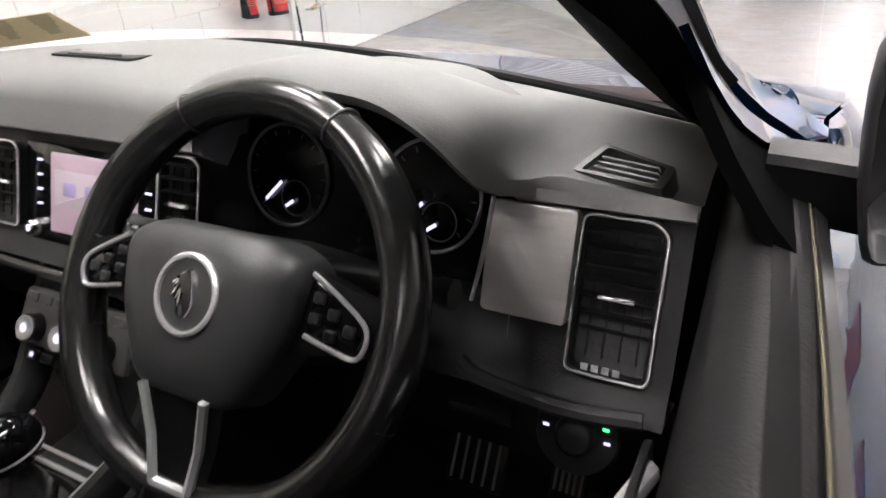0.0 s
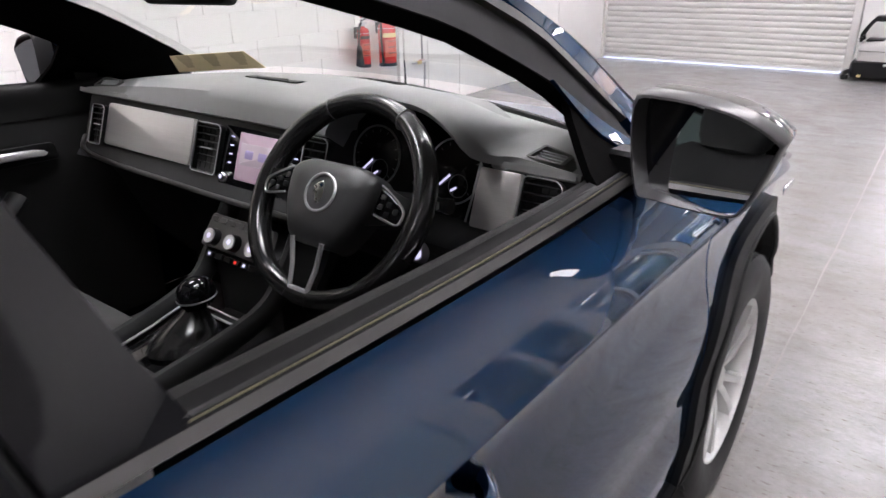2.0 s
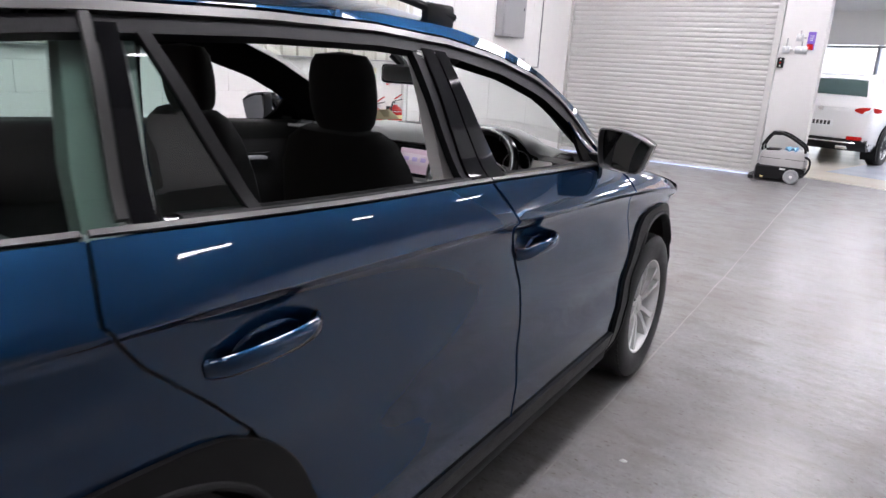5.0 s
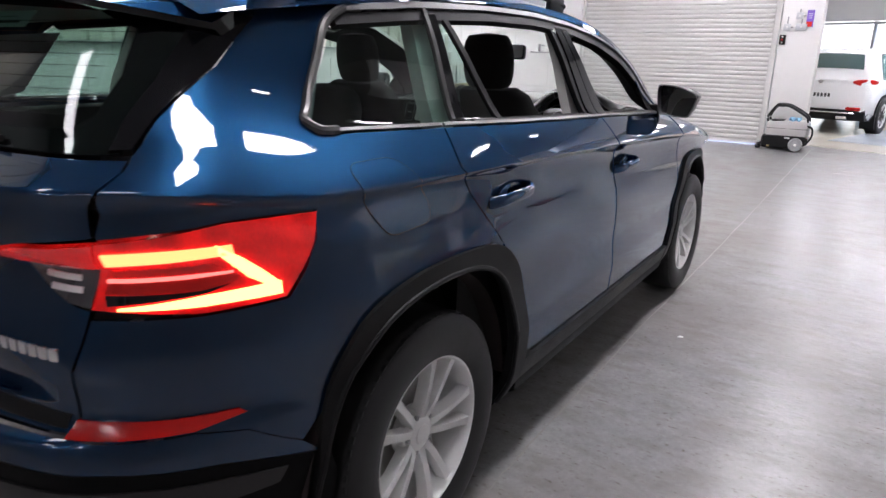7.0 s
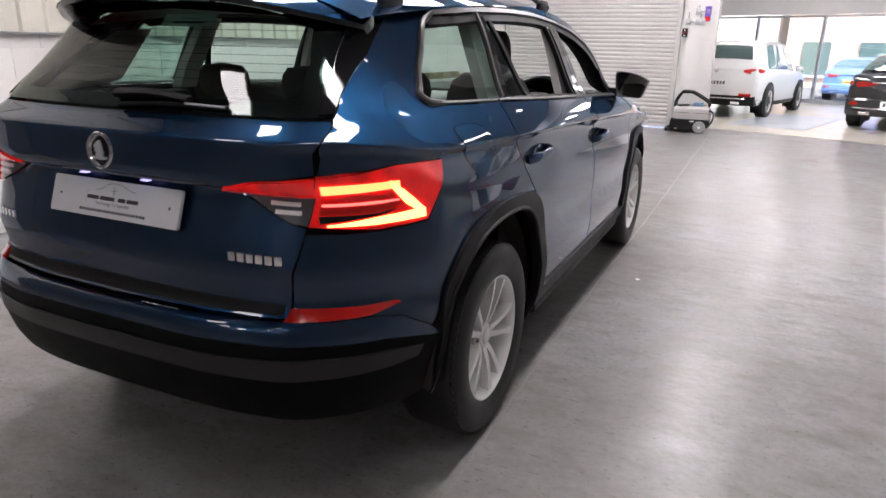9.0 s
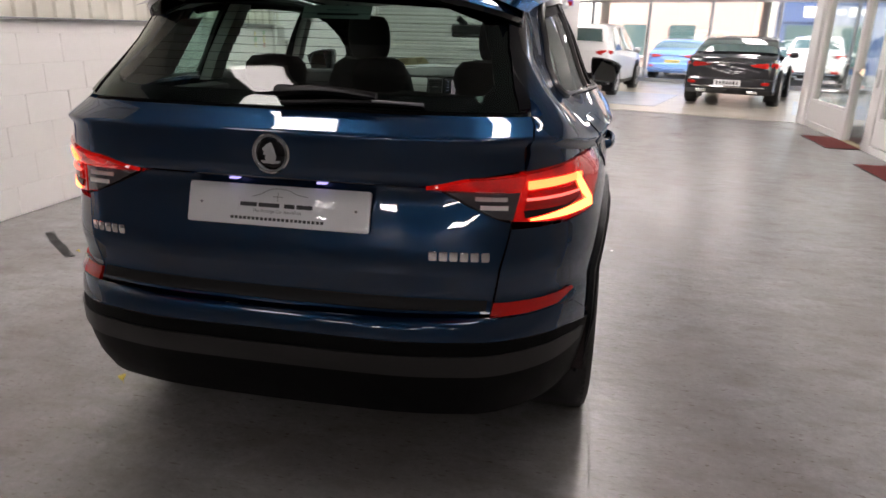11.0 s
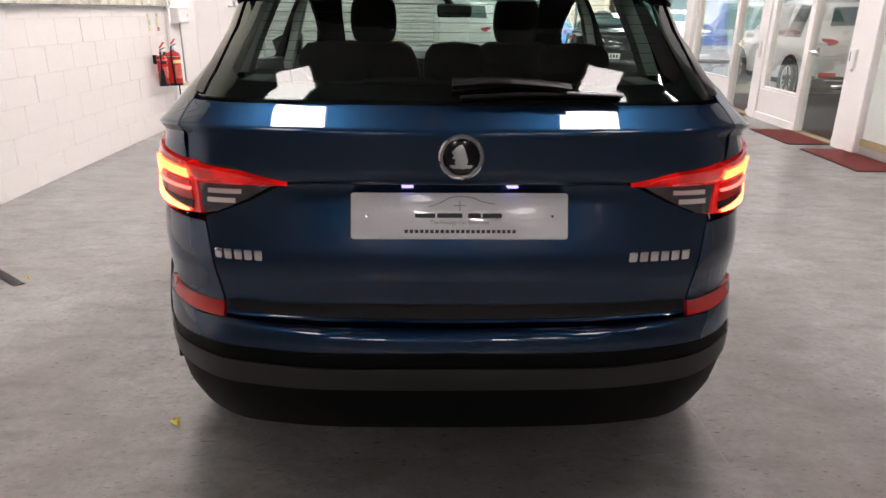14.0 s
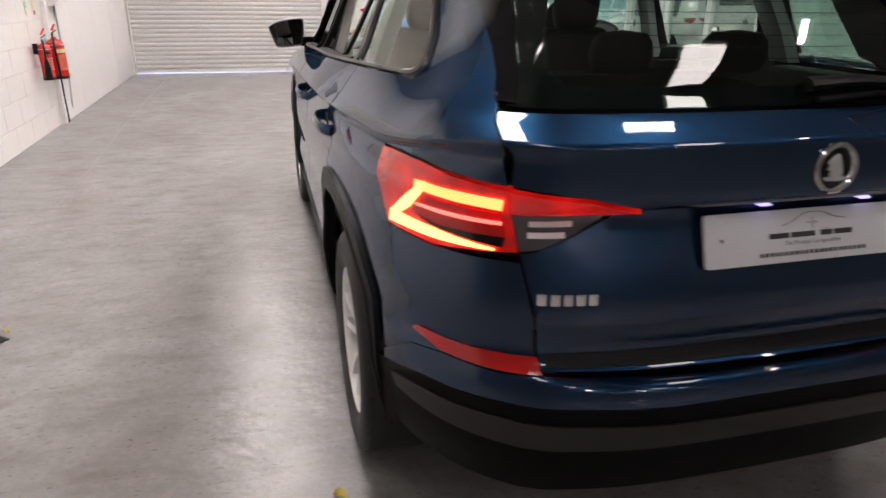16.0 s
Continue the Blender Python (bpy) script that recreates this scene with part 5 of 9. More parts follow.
# black pillars between the windows
pC = [(1.222, belt(1.222) + 0.010), (1.266, win_top(1.266) + 0.004), (1.300, win_top(1.300) + 0.004), (1.262, belt(1.262) + 0.010)]
pair("rear_pillar_trim", panel_mesh("rear_pillar_trim", pC, -0.002, 0.02), M_GLOSSBLK)
pQ = [(1.203, belt(1.203) + 0.02), (1.246, win_top(1.246) + 0.016), (1.262, win_top(1.262) + 0.016), (1.219, belt(1.219) + 0.02)]
pair("pillar_strip", panel_mesh("pillar_strip", pQ, 0.003, 0.012), M_SILVTRIM)
pB = [(2.127, belt(2.127) + 0.010), (2.110, win_top(2.110)), (2.162, win_top(2.162)), (2.173, 1.40), (2.186, 1.30), (2.211, belt(2.211) + 0.010)]
pair("door_pillar_trim", panel_mesh("door_pillar_trim", pB, -0.001, 0.02), M_GLOSSBLK)
pB2 = [(2.219, belt(2.219) + 0.010), (2.194, 1.30), (2.181, 1.40), (2.170, win_top(2.170)), (2.217, win_top(2.217)), (2.237, 1.40), (2.263, 1.30), (2.306, belt(2.306) + 0.010)]
pair("door_pillar_trim", panel_mesh("door_pillar_trim", pB2, -0.001, 0.02), M_GLOSSBLK)
pS = [(2.098, belt(2.098) + 0.010), (2.082, 1.30), (2.070, win_top(2.070) - 0.01), (2.106, win_top(2.106)), (2.123, belt(2.123) + 0.010)]
pair("window_seal", panel_mesh("window_seal", pS, -0.006, 0.02), M_CLADDING, None, "matt black seal of the rear door window")
sB = [(1.425, belt(1.425) + 0.010), (1.328, win_top(1.328) - 0.008), (1.352, win_top(1.352) - 0.008), (1.452, belt(1.452) + 0.010)]
pair("window_divider", panel_mesh("window_divider", sB, -0.002, 0.012), M_CLADDING)

# window surround: satin trim at the belt and over the windows
def trim_run(y0, y1, f, d0, d1, off, n=20):
    return span(f, y0, y1, n, d0) + span(f, y1, y0, n, d1)


for nm, y0, y1 in (("belt_trim", 0.805, 1.147), ("belt_trim", 1.157, 2.213), ("belt_trim", 2.221, 3.20)):
    pair(nm, panel_mesh(nm, trim_run(y0, y1, belt, 0.0035, 0.011, 0), 0.005, 0.008), M_SILVTRIM, None, "satin silver strip along the window sill")
pair("top_trim", panel_mesh("top_trim", trim_run(0.955, 3.19, frame_top, 0.018, 0.033, 0, 40), 0.004, 0.012), M_SILVTRIM, None, "satin silver strip over the side windows")
pair("window_seal", panel_mesh("window_seal", span(win_top, 0.93, 3.17, 40, -0.010) + span(frame_top, 3.17, 0.93, 40, 0.016), -0.004, 0.025), M_CLADDING, None, "black rubber seal over the side windows")
bm = bmesh.new()
tube(bm, [pt(p, 0.002) for p in curve2([(0.965, win_top(0.965) + 0.026), (0.893, 1.442), (0.830, 1.345), (0.770, 1.262), (0.747, 1.236), (0.768, belt(0.768) + 0.010), (0.815, belt(0.815) + 0.007)], 6)], 0.0115, 8)
pair("window_corner_trim", finish(bm, "window_corner_trim"), M_SILVTRIM, None, "satin silver corner of the quarter window trim")
for y0, y1, p in ((1.45, 2.10, rear_door), (2.30, 3.19, front_door)):
    bm = bmesh.new()
    loft(bm, [[body(y, to_v(y, belt(y) + dz)) + Vector((dx, 0, 0)) for dz, dx in ((0.010, 0.0005), (0.018, -0.003), (0.020, -0.014), (0.004, -0.020))] for y in np.linspace(y0, y1, 16)])
    me = finish(bm, "window_seal")
    obj("window_seal", me, M_SEAL, p)
    obj("window_seal", mirrored(me, "window_seal"), M_SEAL, rear_door_l if p is rear_door else front_door_l)
# mirror triangle at the front of the door window
mt = [(2.935, belt(2.935) + 0.010), (2.975, 1.19), (2.995, win_top(2.995) - 0.01), (3.06, win_top(3.06) - 0.01), (3.14, win_top(3.14) - 0.008), (3.20, belt(3.2) + 0.010)]
pair("mirror_triangle", panel_mesh("mirror_triangle", mt, -0.002, 0.012), M_MATT)
sail = [(2.95, win_top(2.95) - 0.012), (3.06, win_top(3.06) - 0.010), (3.13, win_top(3.13) - 0.008), (3.19, belt(3.19) + 0.014), (3.135, belt(3.135) + 0.012), (3.05, 1.180)]
pair("sail_panel", panel_mesh("sail_panel", sail, 0.003, 0.006, astep=0.03), M_BLUE, None, "painted corner panel ahead of the door window")
for y0, y1, p, q in ((2.30, 3.17, front_door, front_door_l),):
    bm = bmesh.new()
    tube(bm, [pt((y, belt(y) + 0.0135), 0.0042) for y in np.linspace(y0, y1, 16)], 0.0009, 5)
    me = finish(bm, "seal_lip")
    obj("seal_lip", me, M_LIP, p, "thin yellowed lip of the window seal")
    obj("seal_lip", mirrored(me, "seal_lip"), M_LIP, q)

# roof, spoiler, windscreen, bonnet
def roof_z(y):
    return lerp_table([(0.40, 1.520), (0.55, 1.550), (0.75, 1.585), (1.1, 1.622), (1.5, 1.645), (1.9, 1.650), (2.2, 1.637), (2.4, 1.605), (2.52, 1.572)], y)


bm = bmesh.new()
secs = []
for y in np.linspace(0.56, 2.52, 24):
    e = body(y, to_v(y, roof_edge(y) + 0.0))
    secs.append([(e.x * t, y + 0.06 * (1 - abs(t) ** 2) * sstep(2.2, 2.52, y), e.z + 0.002 + (roof_z(y) - e.z) * (1 - abs(t) ** 2.6)) for t in np.linspace(-1, 1, 21)])
loft(bm, secs, closed=False)
part("roof", bm, M_BLUE, car)
bm = bmesh.new()
lo_s, secs = [], []
for t in np.linspace(-1, 1, 25):
    u = abs(t)
    x = 0.598 * t
    e4 = u**4
    secs.append([(x, 0.56 + 0.10 * e4, 1.548 - 0.085 * u**2.6), (x, 0.40 + 0.23 * e4, 1.527 - 0.080 * u**2.6), (x, 0.335 + 0.27 * e4, 1.510 - 0.075 * u**2.6), (x, 0.34 + 0.27 * e4, 1.496 - 0.075 * u**2.6), (x, 0.46 + 0.17 * e4, 1.480 - 0.075 * u**2.6), (x, 0.56 + 0.10 * e4, 1.50 - 0.08 * u**2.6)])
loft(bm, secs)
sp = part("spoiler", bm, M_GLOSSBLK, tg, "roof spoiler, blue above and gloss black below")
bm = bmesh.new()
loft(bm, [[Vector(p) + Vector((0, 0, 0.003)) for p in q[:2]] + [Vector(q[2]) + Vector((0, -0.002, 0.001))] for q in secs], closed=False)
part("spoiler_top", bm, M_BLUE, sp)
bm = bmesh.new()
loft(bm, [[(x, 0.338, 1.497), (x, 0.332, 1.506), (x, 0.338, 1.509), (x, 0.350, 1.497)] for x in np.linspace(-0.20, 0.20, 5)])
part("brake_lamp", bm, M_DARKRED, sp, "dark unlit high brake lamp")
fin = [X(0.622, 1.198), T(1.200, -0.004), T(1.25, -0.004), T(1.30, -0.004), T(1.35, -0.004), T(1.40, -0.004), T(1.45, -0.004), X(0.545, 1.468), X(0.562, 1.40), X(0.582, 1.32), X(0.602, 1.25)]
pair("spoiler_fin", panel_mesh("spoiler_fin", fin, 0.008, 0.02, astep=0.03), M_GLOSSBLK, tg, "gloss black fin beside the rear window")

for sx in (-1, 1):
    bm = bmesh.new()
    pts = [(sx * (body(y, to_v(y, roof_edge(y))).x - 0.055), y, roof_edge(y) + 0.078 * math.sin(math.pi * min(max((y - 0.75) / 1.65, 0.06), 0.94)) ** 0.35) for y in np.linspace(0.75, 2.4, 24)]
    tube(bm, pts, 0.012, 8)
    rail = part("roof_rail", bm, M_CLADDING, car, "black roof rail")
    for y in (0.80, 2.33):
        part("rail_foot", bx((sx * (body(y, to_v(y, roof_edge(y))).x - 0.055), y, roof_edge(y) + 0.034), (0.026, 0.14, 0.065), 0.012, 2), M_CLADDING, rail)


def screen_pt(t, s):
    """Windscreen: t across from -1 to 1, s up from 0 to 1."""
    y = 3.33 - 0.79 * s
    e = body(y, to_v(y, roof_edge(y)))
    bow = 1 - abs(t) ** 2.2
    return Vector((e.x * 0.985 * t, y + bow * (0.11 - 0.05 * s), e.z - 0.004 - 0.05 * (1 - s) * abs(t) ** 4 + bow * (0.055 * s)))


bm = bmesh.new()
loft(bm, [[screen_pt(t, s) for t in np.linspace(-1, 1, 17)] for s in np.linspace(0, 1, 12)], closed=False)
part("windscreen", bm, M_GLASSCAR, car, "clear windscreen")
bm = bmesh.new()
for s in (-1, 1):
    loft(bm, [[screen_pt(s * t, q) + Vector((0, 0, 0.002)) for t in (0.95, 1.0)] for q in np.linspace(0, 1, 12)], closed=False)
part("screen_border", bm, M_GLOSSBLK, car, "black border of the windscreen")

bm = bmesh.new()
secs = []
for y in np.linspace(3.36, 4.62, 24):
    ye = min(y, 4.2)
    zz = lerp_table([(3.245, 1.098), (3.42, 1.075), (3.6, 1.038), (3.9, 0.975), (4.2, 0.898)], ye)
    wx = pt((ye, zz)).x - 0.006
    k = sstep(4.08, 4.62, y)
    wx, zz = wx * (1 - 0.46 * k * k), zz - 0.15 * k
    zc = zz + lerp_table([(3.3, 0.000), (3.6, 0.014), (3.9, 0.030), (4.3, 0.035), (4.62, 0.0)], y)
    secs.append([(wx * t, y + 0.05 * (1 - t * t), zz + 0.002 + (zc - zz) * (1 - abs(t) ** 2.4) + 0.007 * math.exp(-((abs(t) - 0.55) / 0.09) ** 2)) for t in np.linspace(-1, 1, 27)])
loft(bm, secs, closed=False)
part("bonnet", bm, M_BLUE, car)
part("cowl", bx((0, 3.44, 1.04), (1.40, 0.16, 0.05), 0.01, 2), M_CLADDING, car)
fb = [(A_NOSE - 0.60, 0.838), (A_NOSE, 0.80), (A_NOSE, 0.28), (A_NOSE - 0.5, 0.28), (4.28, 0.30), (4.26, 0.48), (A_NOSE - 0.62, 0.64)]
obj("front_bumper", panel_mesh("front_bumper", fb, 0.0, 0.02, True, 0.06), M_BLUE, car)
hl = [(A_NOSE - 0.61, 0.835), (A_NOSE - 0.40, 0.805), (A_NOSE - 0.36, 0.74), (A_NOSE - 0.60, 0.73)]
pair("headlamp", panel_mesh("headlamp", hl, 0.012, 0.02, astep=0.04), M_CLEARLENS, None, "clear headlamp with chrome inside")
for s in (-1, 1):
    part("side_badge", bx((s * 0.922, 3.86, 0.905), (0.006, 0.09, 0.02), 0.004, 2), M_CHROME, car, "small chrome badge on the wing")

# door handles with their grips
def handle_mesh(y, z):
    bm = bmesh.new()
    b = body(y, to_v(y, z)).x
    path = [(b - 0.004, y - 0.115, z - 0.006), (b + 0.022, y - 0.085, z - 0.002), (b + 0.034, y - 0.02, z + 0.003), (b + 0.034, y + 0.05, z + 0.006), (b + 0.022, y + 0.10, z + 0.008), (b - 0.004, y + 0.125, z + 0.008)]
    tube(bm, smooth_path(path, 5), [0.017] + [0.019] * 24 + [0.017], 10, flat=0.62, up=(1, 0, 0))
    return finish(bm, "handle")


for y, z, r, l in ((1.39, 0.985, rear_door, rear_door_l), (2.435, 0.945, front_door, front_door_l)):
    me = handle_mesh(y, z)
    obj("handle", me, M_BLUE, r)
    obj("handle", mirrored(me, "handle"), M_BLUE, l)
    bm = bmesh.new()
    b = body(y, to_v(y, z)).x
    lathe(bm, [(0.0, 0.0035), (0.030, 0.003), (0.040, 0.001), (0.042, -0.002)], 20, Matrix.Translation((b, y + 0.01, z)) @ pose(0, 0, 0, 0, 90, 0) @ Matrix.Diagonal((0.9, 1.9, 1, 1)))
    me = finish(bm, "handle_cup")
    obj("handle_cup", me, M_BLUE, r)
    obj("handle_cup", mirrored(me, "handle_cup"), M_BLUE, l)

# door mirrors
def mirror_unit():
    c0 = Vector((0.945, 3.03, 1.178))
    secs = []
    outline = [(-0.093, 0.070), (-0.06, 0.084), (0.03, 0.070), (0.088, 0.040), (0.090, 0.022), (0.062, -0.055), (0.035, -0.068), (-0.055, -0.060), (-0.082, -0.045)]
    o = [(p.x, p.y) for p in smooth_path([(a, b, 0) for a, b in outline], 4, True)]
    for d, k, dz in ((-0.045, 0.97, 0), (-0.040, 1.0, 0), (0.0, 1.0, 0), (0.05, 0.95, 0.002), (0.09, 0.80, 0.004), (0.115, 0.55, 0.006), (0.125, 0.25, 0.006)):
        secs.append([c0 + Vector((x * k, d + 0.10 * x, z * k + dz)) for x, z in o])
    bm = bmesh.new()
    loft(bm, secs[2:], True, True)
    shell = finish(bm, "mirror_shell")
    bm = bmesh.new()
    rim_o = secs[1]
    rim_i = [c0 + Vector((x * 0.945, -0.046 + 0.10 * x, z * 0.93)) for x, z in o]
    rim_b = [c0 + Vector((x * 0.93, 0.012 + 0.10 * x, z * 0.915)) for x, z in o]
    loft(bm, [secs[2], secs[1], secs[0], rim_i, rim_b], True, False)
    rim = finish(bm, "mirror_rim")
    bm = bmesh.new()
    vs = [bm.verts.new(c0 + Vector((x * 0.93, -0.018 - 0.20 * x + 0.155 * z, z * 0.915))) for x, z in o]
    bm.faces.new(vs)
    gl = finish(bm, "mirror_glass", 0)
    bm = bmesh.new()
    bm.faces.new([bm.verts.new(c0 + Vector((x * 0.885, -0.012 - 0.34 * x + 0.10 * z, z * 0.865))) for x, z in o])
    gl_l = finish(bm, "mirror_glass", 0)
    bm = bmesh.new()
    wedge = [(-0.030, -0.020), (-0.024, -0.026), (0.030, -0.024), (0.036, -0.016), (0.034, 0.012), (0.026, 0.020), (-0.024, 0.024), (-0.030, 0.018)]
    loft(bm, [[(x, y0 + dy, z0 + dz) for dy, dz in wedge] for x, y0, z0 in ((0.800, 3.070, 1.140), (0.835, 3.062, 1.141), (0.870, 3.054, 1.141), (0.900, 3.050, 1.142))])
    return shell, rim, gl, gl_l, finish(bm, "mirror_arm")


sh, ri, gl, gl_l, ar = mirror_unit()
for side in (0, 1):
    f = (lambda m: m) if side == 0 else (lambda m: mirrored(m, m.name))
    mb = obj("door_mirror", f(ri), M_RIM, car, "door mirror with black rim and blue shell")
    obj("mirror_shell", f(sh), M_GLOSSBLK, mb)
    obj("mirror_glass", f(gl) if side == 0 else f(gl_l), M_MIRROR, mb)
    obj("mirror_arm", f(ar), M_BLACKP, mb)

# number plate with its dealer print, plate lamps, badge and model lettering
PM = frame_m((0, 0.200, 0.932), (1, 0, 0), (0, 0.33, 0.945))      # x across, y up the plate, z towards the viewer behind
PM = Matrix.Translation((0, -0.004, 0)) @ PM
plate = part("number_plate", (lambda b: (slab(b, round_poly([(-0.26, -0.0555), (0.26, -0.0555), (0.26, 0.0555), (-0.26, 0.0555)], 0.008, 3), 0.010, 0.001, PM), b)[1])(bmesh.new()), M_PLATE, tg, "white dealer number plate with dark print")
for x0, w in ((-0.083, 0.048), (-0.024, 0.060), (0.035, 0.030), (0.078, 0.046)):
    bm = bmesh.new()
    slab(bm, round_poly([(x0 - w / 2, -0.0045), (x0 + w / 2, -0.0045), (x0 + w / 2, 0.0065), (x0 - w / 2, 0.0065)], 0.001, 1), 0.0006, 0, PM @ Matrix.Translation((0, 0, 0.0101)))
    part("print_bar", bm, M_INK, plate, smooth=0)
for k in range(22):
    x0 = -0.128 + k * 0.0123
    bm = bmesh.new()
    slab(bm, [(x0 - 0.0042, -0.041), (x0 + 0.0042, -0.041), (x0 + 0.0042, -0.033), (x0 - 0.0042, -0.033)], 0.0006, 0, PM @ Matrix.Translation((0, 0, 0.0101)))
    part("print_bar", bm, M_INK, plate, smooth=0)
me = text_mesh("The Prestige Car Specialists", 0.0125, 0.0003)
me.transform(PM @ Matrix.Translation((0, -0.0155, 0.0106)))
obj("lettering", me, M_GREYINK, plate)
bm = bmesh.new()
tube(bm, [PM @ Vector((x, y, 0.0104)) for x, y in curve2([(-0.075, 0.022), (-0.05, 0.030), (-0.025, 0.043), (0.0, 0.047), (0.03, 0.044), (0.055, 0.034), (0.085, 0.029)], 5)], 0.0009, 5)
tube(bm, [PM @ Vector((0, y, 0.0104)) for y in (0.013, 0.036)], 0.001, 5)
tube(bm, [PM @ Vector((x, 0.025, 0.0104)) for x in (-0.014, 0.014)], 0.001, 5)
part("print_line", bm, M_GREYINK, plate)
for sx in (-0.222, 0.222):
    bm = bmesh.new()
    lathe(bm, [(0, 0.0022), (0.003, 0.002), (0.0042, 0.0)], 10, PM @ Matrix.Translation((sx, 0.0, 0.010)))
    part("plate_screw", bm, M_CHROME, plate)
for sx in (-0.125, 0.125):
    part("plate_lamp", bx((sx, 0.202, 1.004), (0.028, 0.018, 0.005), 0.003, 2), M_LEDWHITE, tg, "lit white number plate lamp")
BM_ = frame_m((0, 0.170, 1.082), (1, 0, 0), (0, 0.06, 1))
bm = bmesh.new()
lathe(bm, [(0.038, 0.0), (0.051, 0.0), (0.0525, 0.006), (0.049, 0.010), (0.043, 0.010), (0.040, 0.006)], 40, BM_, True)
badge = part("badge_ring", bm, M_CHROME, tg, "round chrome badge")
bm = bmesh.new()
lathe(bm, [(0, 0.005), (0.030, 0.004), (0.041, 0.001)], 32, BM_)
part("badge_field", bm, M_GLOSSBLK, badge)
bm = bmesh.new()
for o in ([(-0.004, -0.026), (0.008, -0.028), (0.016, -0.010), (0.010, 0.012), (0.002, 0.030), (-0.010, 0.024), (-0.024, 0.010), (-0.016, 0.006), (-0.022, -0.004), (-0.012, -0.004), (-0.016, -0.014)], [(-0.028, -0.018), (0.028, -0.018), (0.022, -0.026), (-0.022, -0.026)]):
    slab(bm, round_poly(o, 0.004, 2), 0.006, 0.0015, BM_ @ Matrix.Translation((0, 0, 0.003)))
part("badge_shape", bm, M_SATIN, badge)


def model_bars(x0, n, w, gap, name):
    """Chrome shapes standing where the model and maker names are."""
    bm = bmesh.new()
    for k in range(n):
        x = x0 + k * (w + gap)
        p = pt(X(abs(x), 0.830))
        nn = pt(X(abs(x), 0.830), 1.0) - p
        if x < 0:
            p.x, nn.x = -p.x, -nn.x
        m = frame_m(p + nn * -0.001, Vector((0, 0, 1)).cross(nn) * -1, (0, 0, 1))
        if (m.to_3x3() @ Vector((0, 0, 1))).dot(nn) < 0:
            m = frame_m(p + nn * -0.001, Vector((0, 0, 1)).cross(nn), (0, 0, 1))
        slab(bm, round_poly([(-w / 2, -0.013), (w / 2, -0.013), (w / 2, 0.013), (-w / 2, 0.013)], 0.004, 2), 0.005, 0.001, m)
    part(name, bm, M_CHROME, tg, "row of small chrome shapes")


model_bars(-0.592, 5, 0.020, 0.0055, "maker_lettering")
model_bars(0.430, 6, 0.022, 0.0055, "model_lettering")

# rear wiper
bm = bmesh.new()
pts = [(-0.02, 1.226), (0.10, 1.232), (0.20, 1.226), (0.26, 1.220)]
secs = []
for i, (x, z) in enumerate(curve2(pts, 5)):
    p = pt(X(abs(x), z), 0.016)
    p.x = x
    h = 0.016 if x < 0.02 else 0.014 - 0.004 * (x / 0.26)
    secs.append([p + Vector((0, dy, dz)) for dy, dz in ((0.008, -h), (-0.012, -h * 0.6), (-0.018, 0.0), (-0.010, h * 0.7), (0.008, h))])
loft(bm, secs)
wiper = part("wiper_arm", bm, M_BLACKP, tg, "black rear wiper arm")
bm = bmesh.new()
tube(bm, [(x, pt(X(abs(x), z)).y - 0.014, z) for x, z in ((0.0, 1.205), (0.15, 1.213), (0.30, 1.213), (0.385, 1.212))], 0.007, 6)
part("wiper_blade", bm, M_BLACKP, wiper)
bm = bmesh.new()
tube(bm, [(x, pt(X(abs(x), z)).y - 0.024, z) for x, z in ((0.25, 1.219), (0.385, 1.214))], 0.004, 6)
part("blade_spine", bm, M_STEEL, wiper)

# wheels
bm = bmesh.new()
tyre = [(0.232, -0.105), (0.245, -0.112), (0.270, -0.118), (0.310, -0.120), (0.338, -0.112), (0.352, -0.098), (0.357, -0.07), (0.358, 0.07), (0.352, 0.098), (0.338, 0.112), (0.310, 0.120), (0.270, 0.118), (0.245, 0.112), (0.232, 0.105)]
lathe(bm, tyre, 64, None, True)
ME_TYRE = finish(bm, "tyre", 35)
bm = bmesh.new()
for k in range(72):
    for side in (-1, 1):
        box(bm, (0.3485, 0, side * 0.088), (0.010, 0.017, 0.024), 0.0, 1, pose(0, 0, 0, 0, 0, 5 * k + (2.5 if side > 0 else 0)))
ME_TREAD = finish(bm, "tread", 0)
bm = bmesh.new()
lathe(bm, [(0.236, 0.098), (0.233, 0.106), (0.228, 0.105), (0.222, 0.095), (0.214, 0.06), (0.208, -0.02), (0.214, -0.09), (0.232, -0.10)], 64)
bmesh.ops.delete(bm, geom=[f for f in bm.faces if len(f.verts) > 8], context="FACES_ONLY")
for k in range(5):
    for s in (-1, 1):
        ang = 72 * k
        sec = []
        for r, off, w, h in ((0.048, 0.012, 0.016, 0.070), (0.09, 0.022, 0.0135, 0.082), (0.15, 0.034, 0.0125, 0.090), (0.20, 0.046, 0.016, 0.094), (0.226, 0.056, 0.022, 0.096)):
            sec.append([(r, s * off - w, h - 0.035), (r, s * off - w * 0.8, h), (r, s * off + w * 0.8, h + 0.002), (r, s * off + w, h - 0.035)])
        loft(bm, sec, True, True, pose(0, 0, 0, 0, 0, ang))
lathe(bm, [(0.0, 0.074), (0.030, 0.075), (0.050, 0.070), (0.070, 0.058), (0.072, 0.02)], 32)
ME_RIM = finish(bm, "rim", 40)
bm = bmesh.new()
lathe(bm, [(0, 0.082), (0.024, 0.082), (0.030, 0.078), (0.031, 0.07)], 24)
ME_CAP = finish(bm, "hub_cap")
bm = bmesh.new()
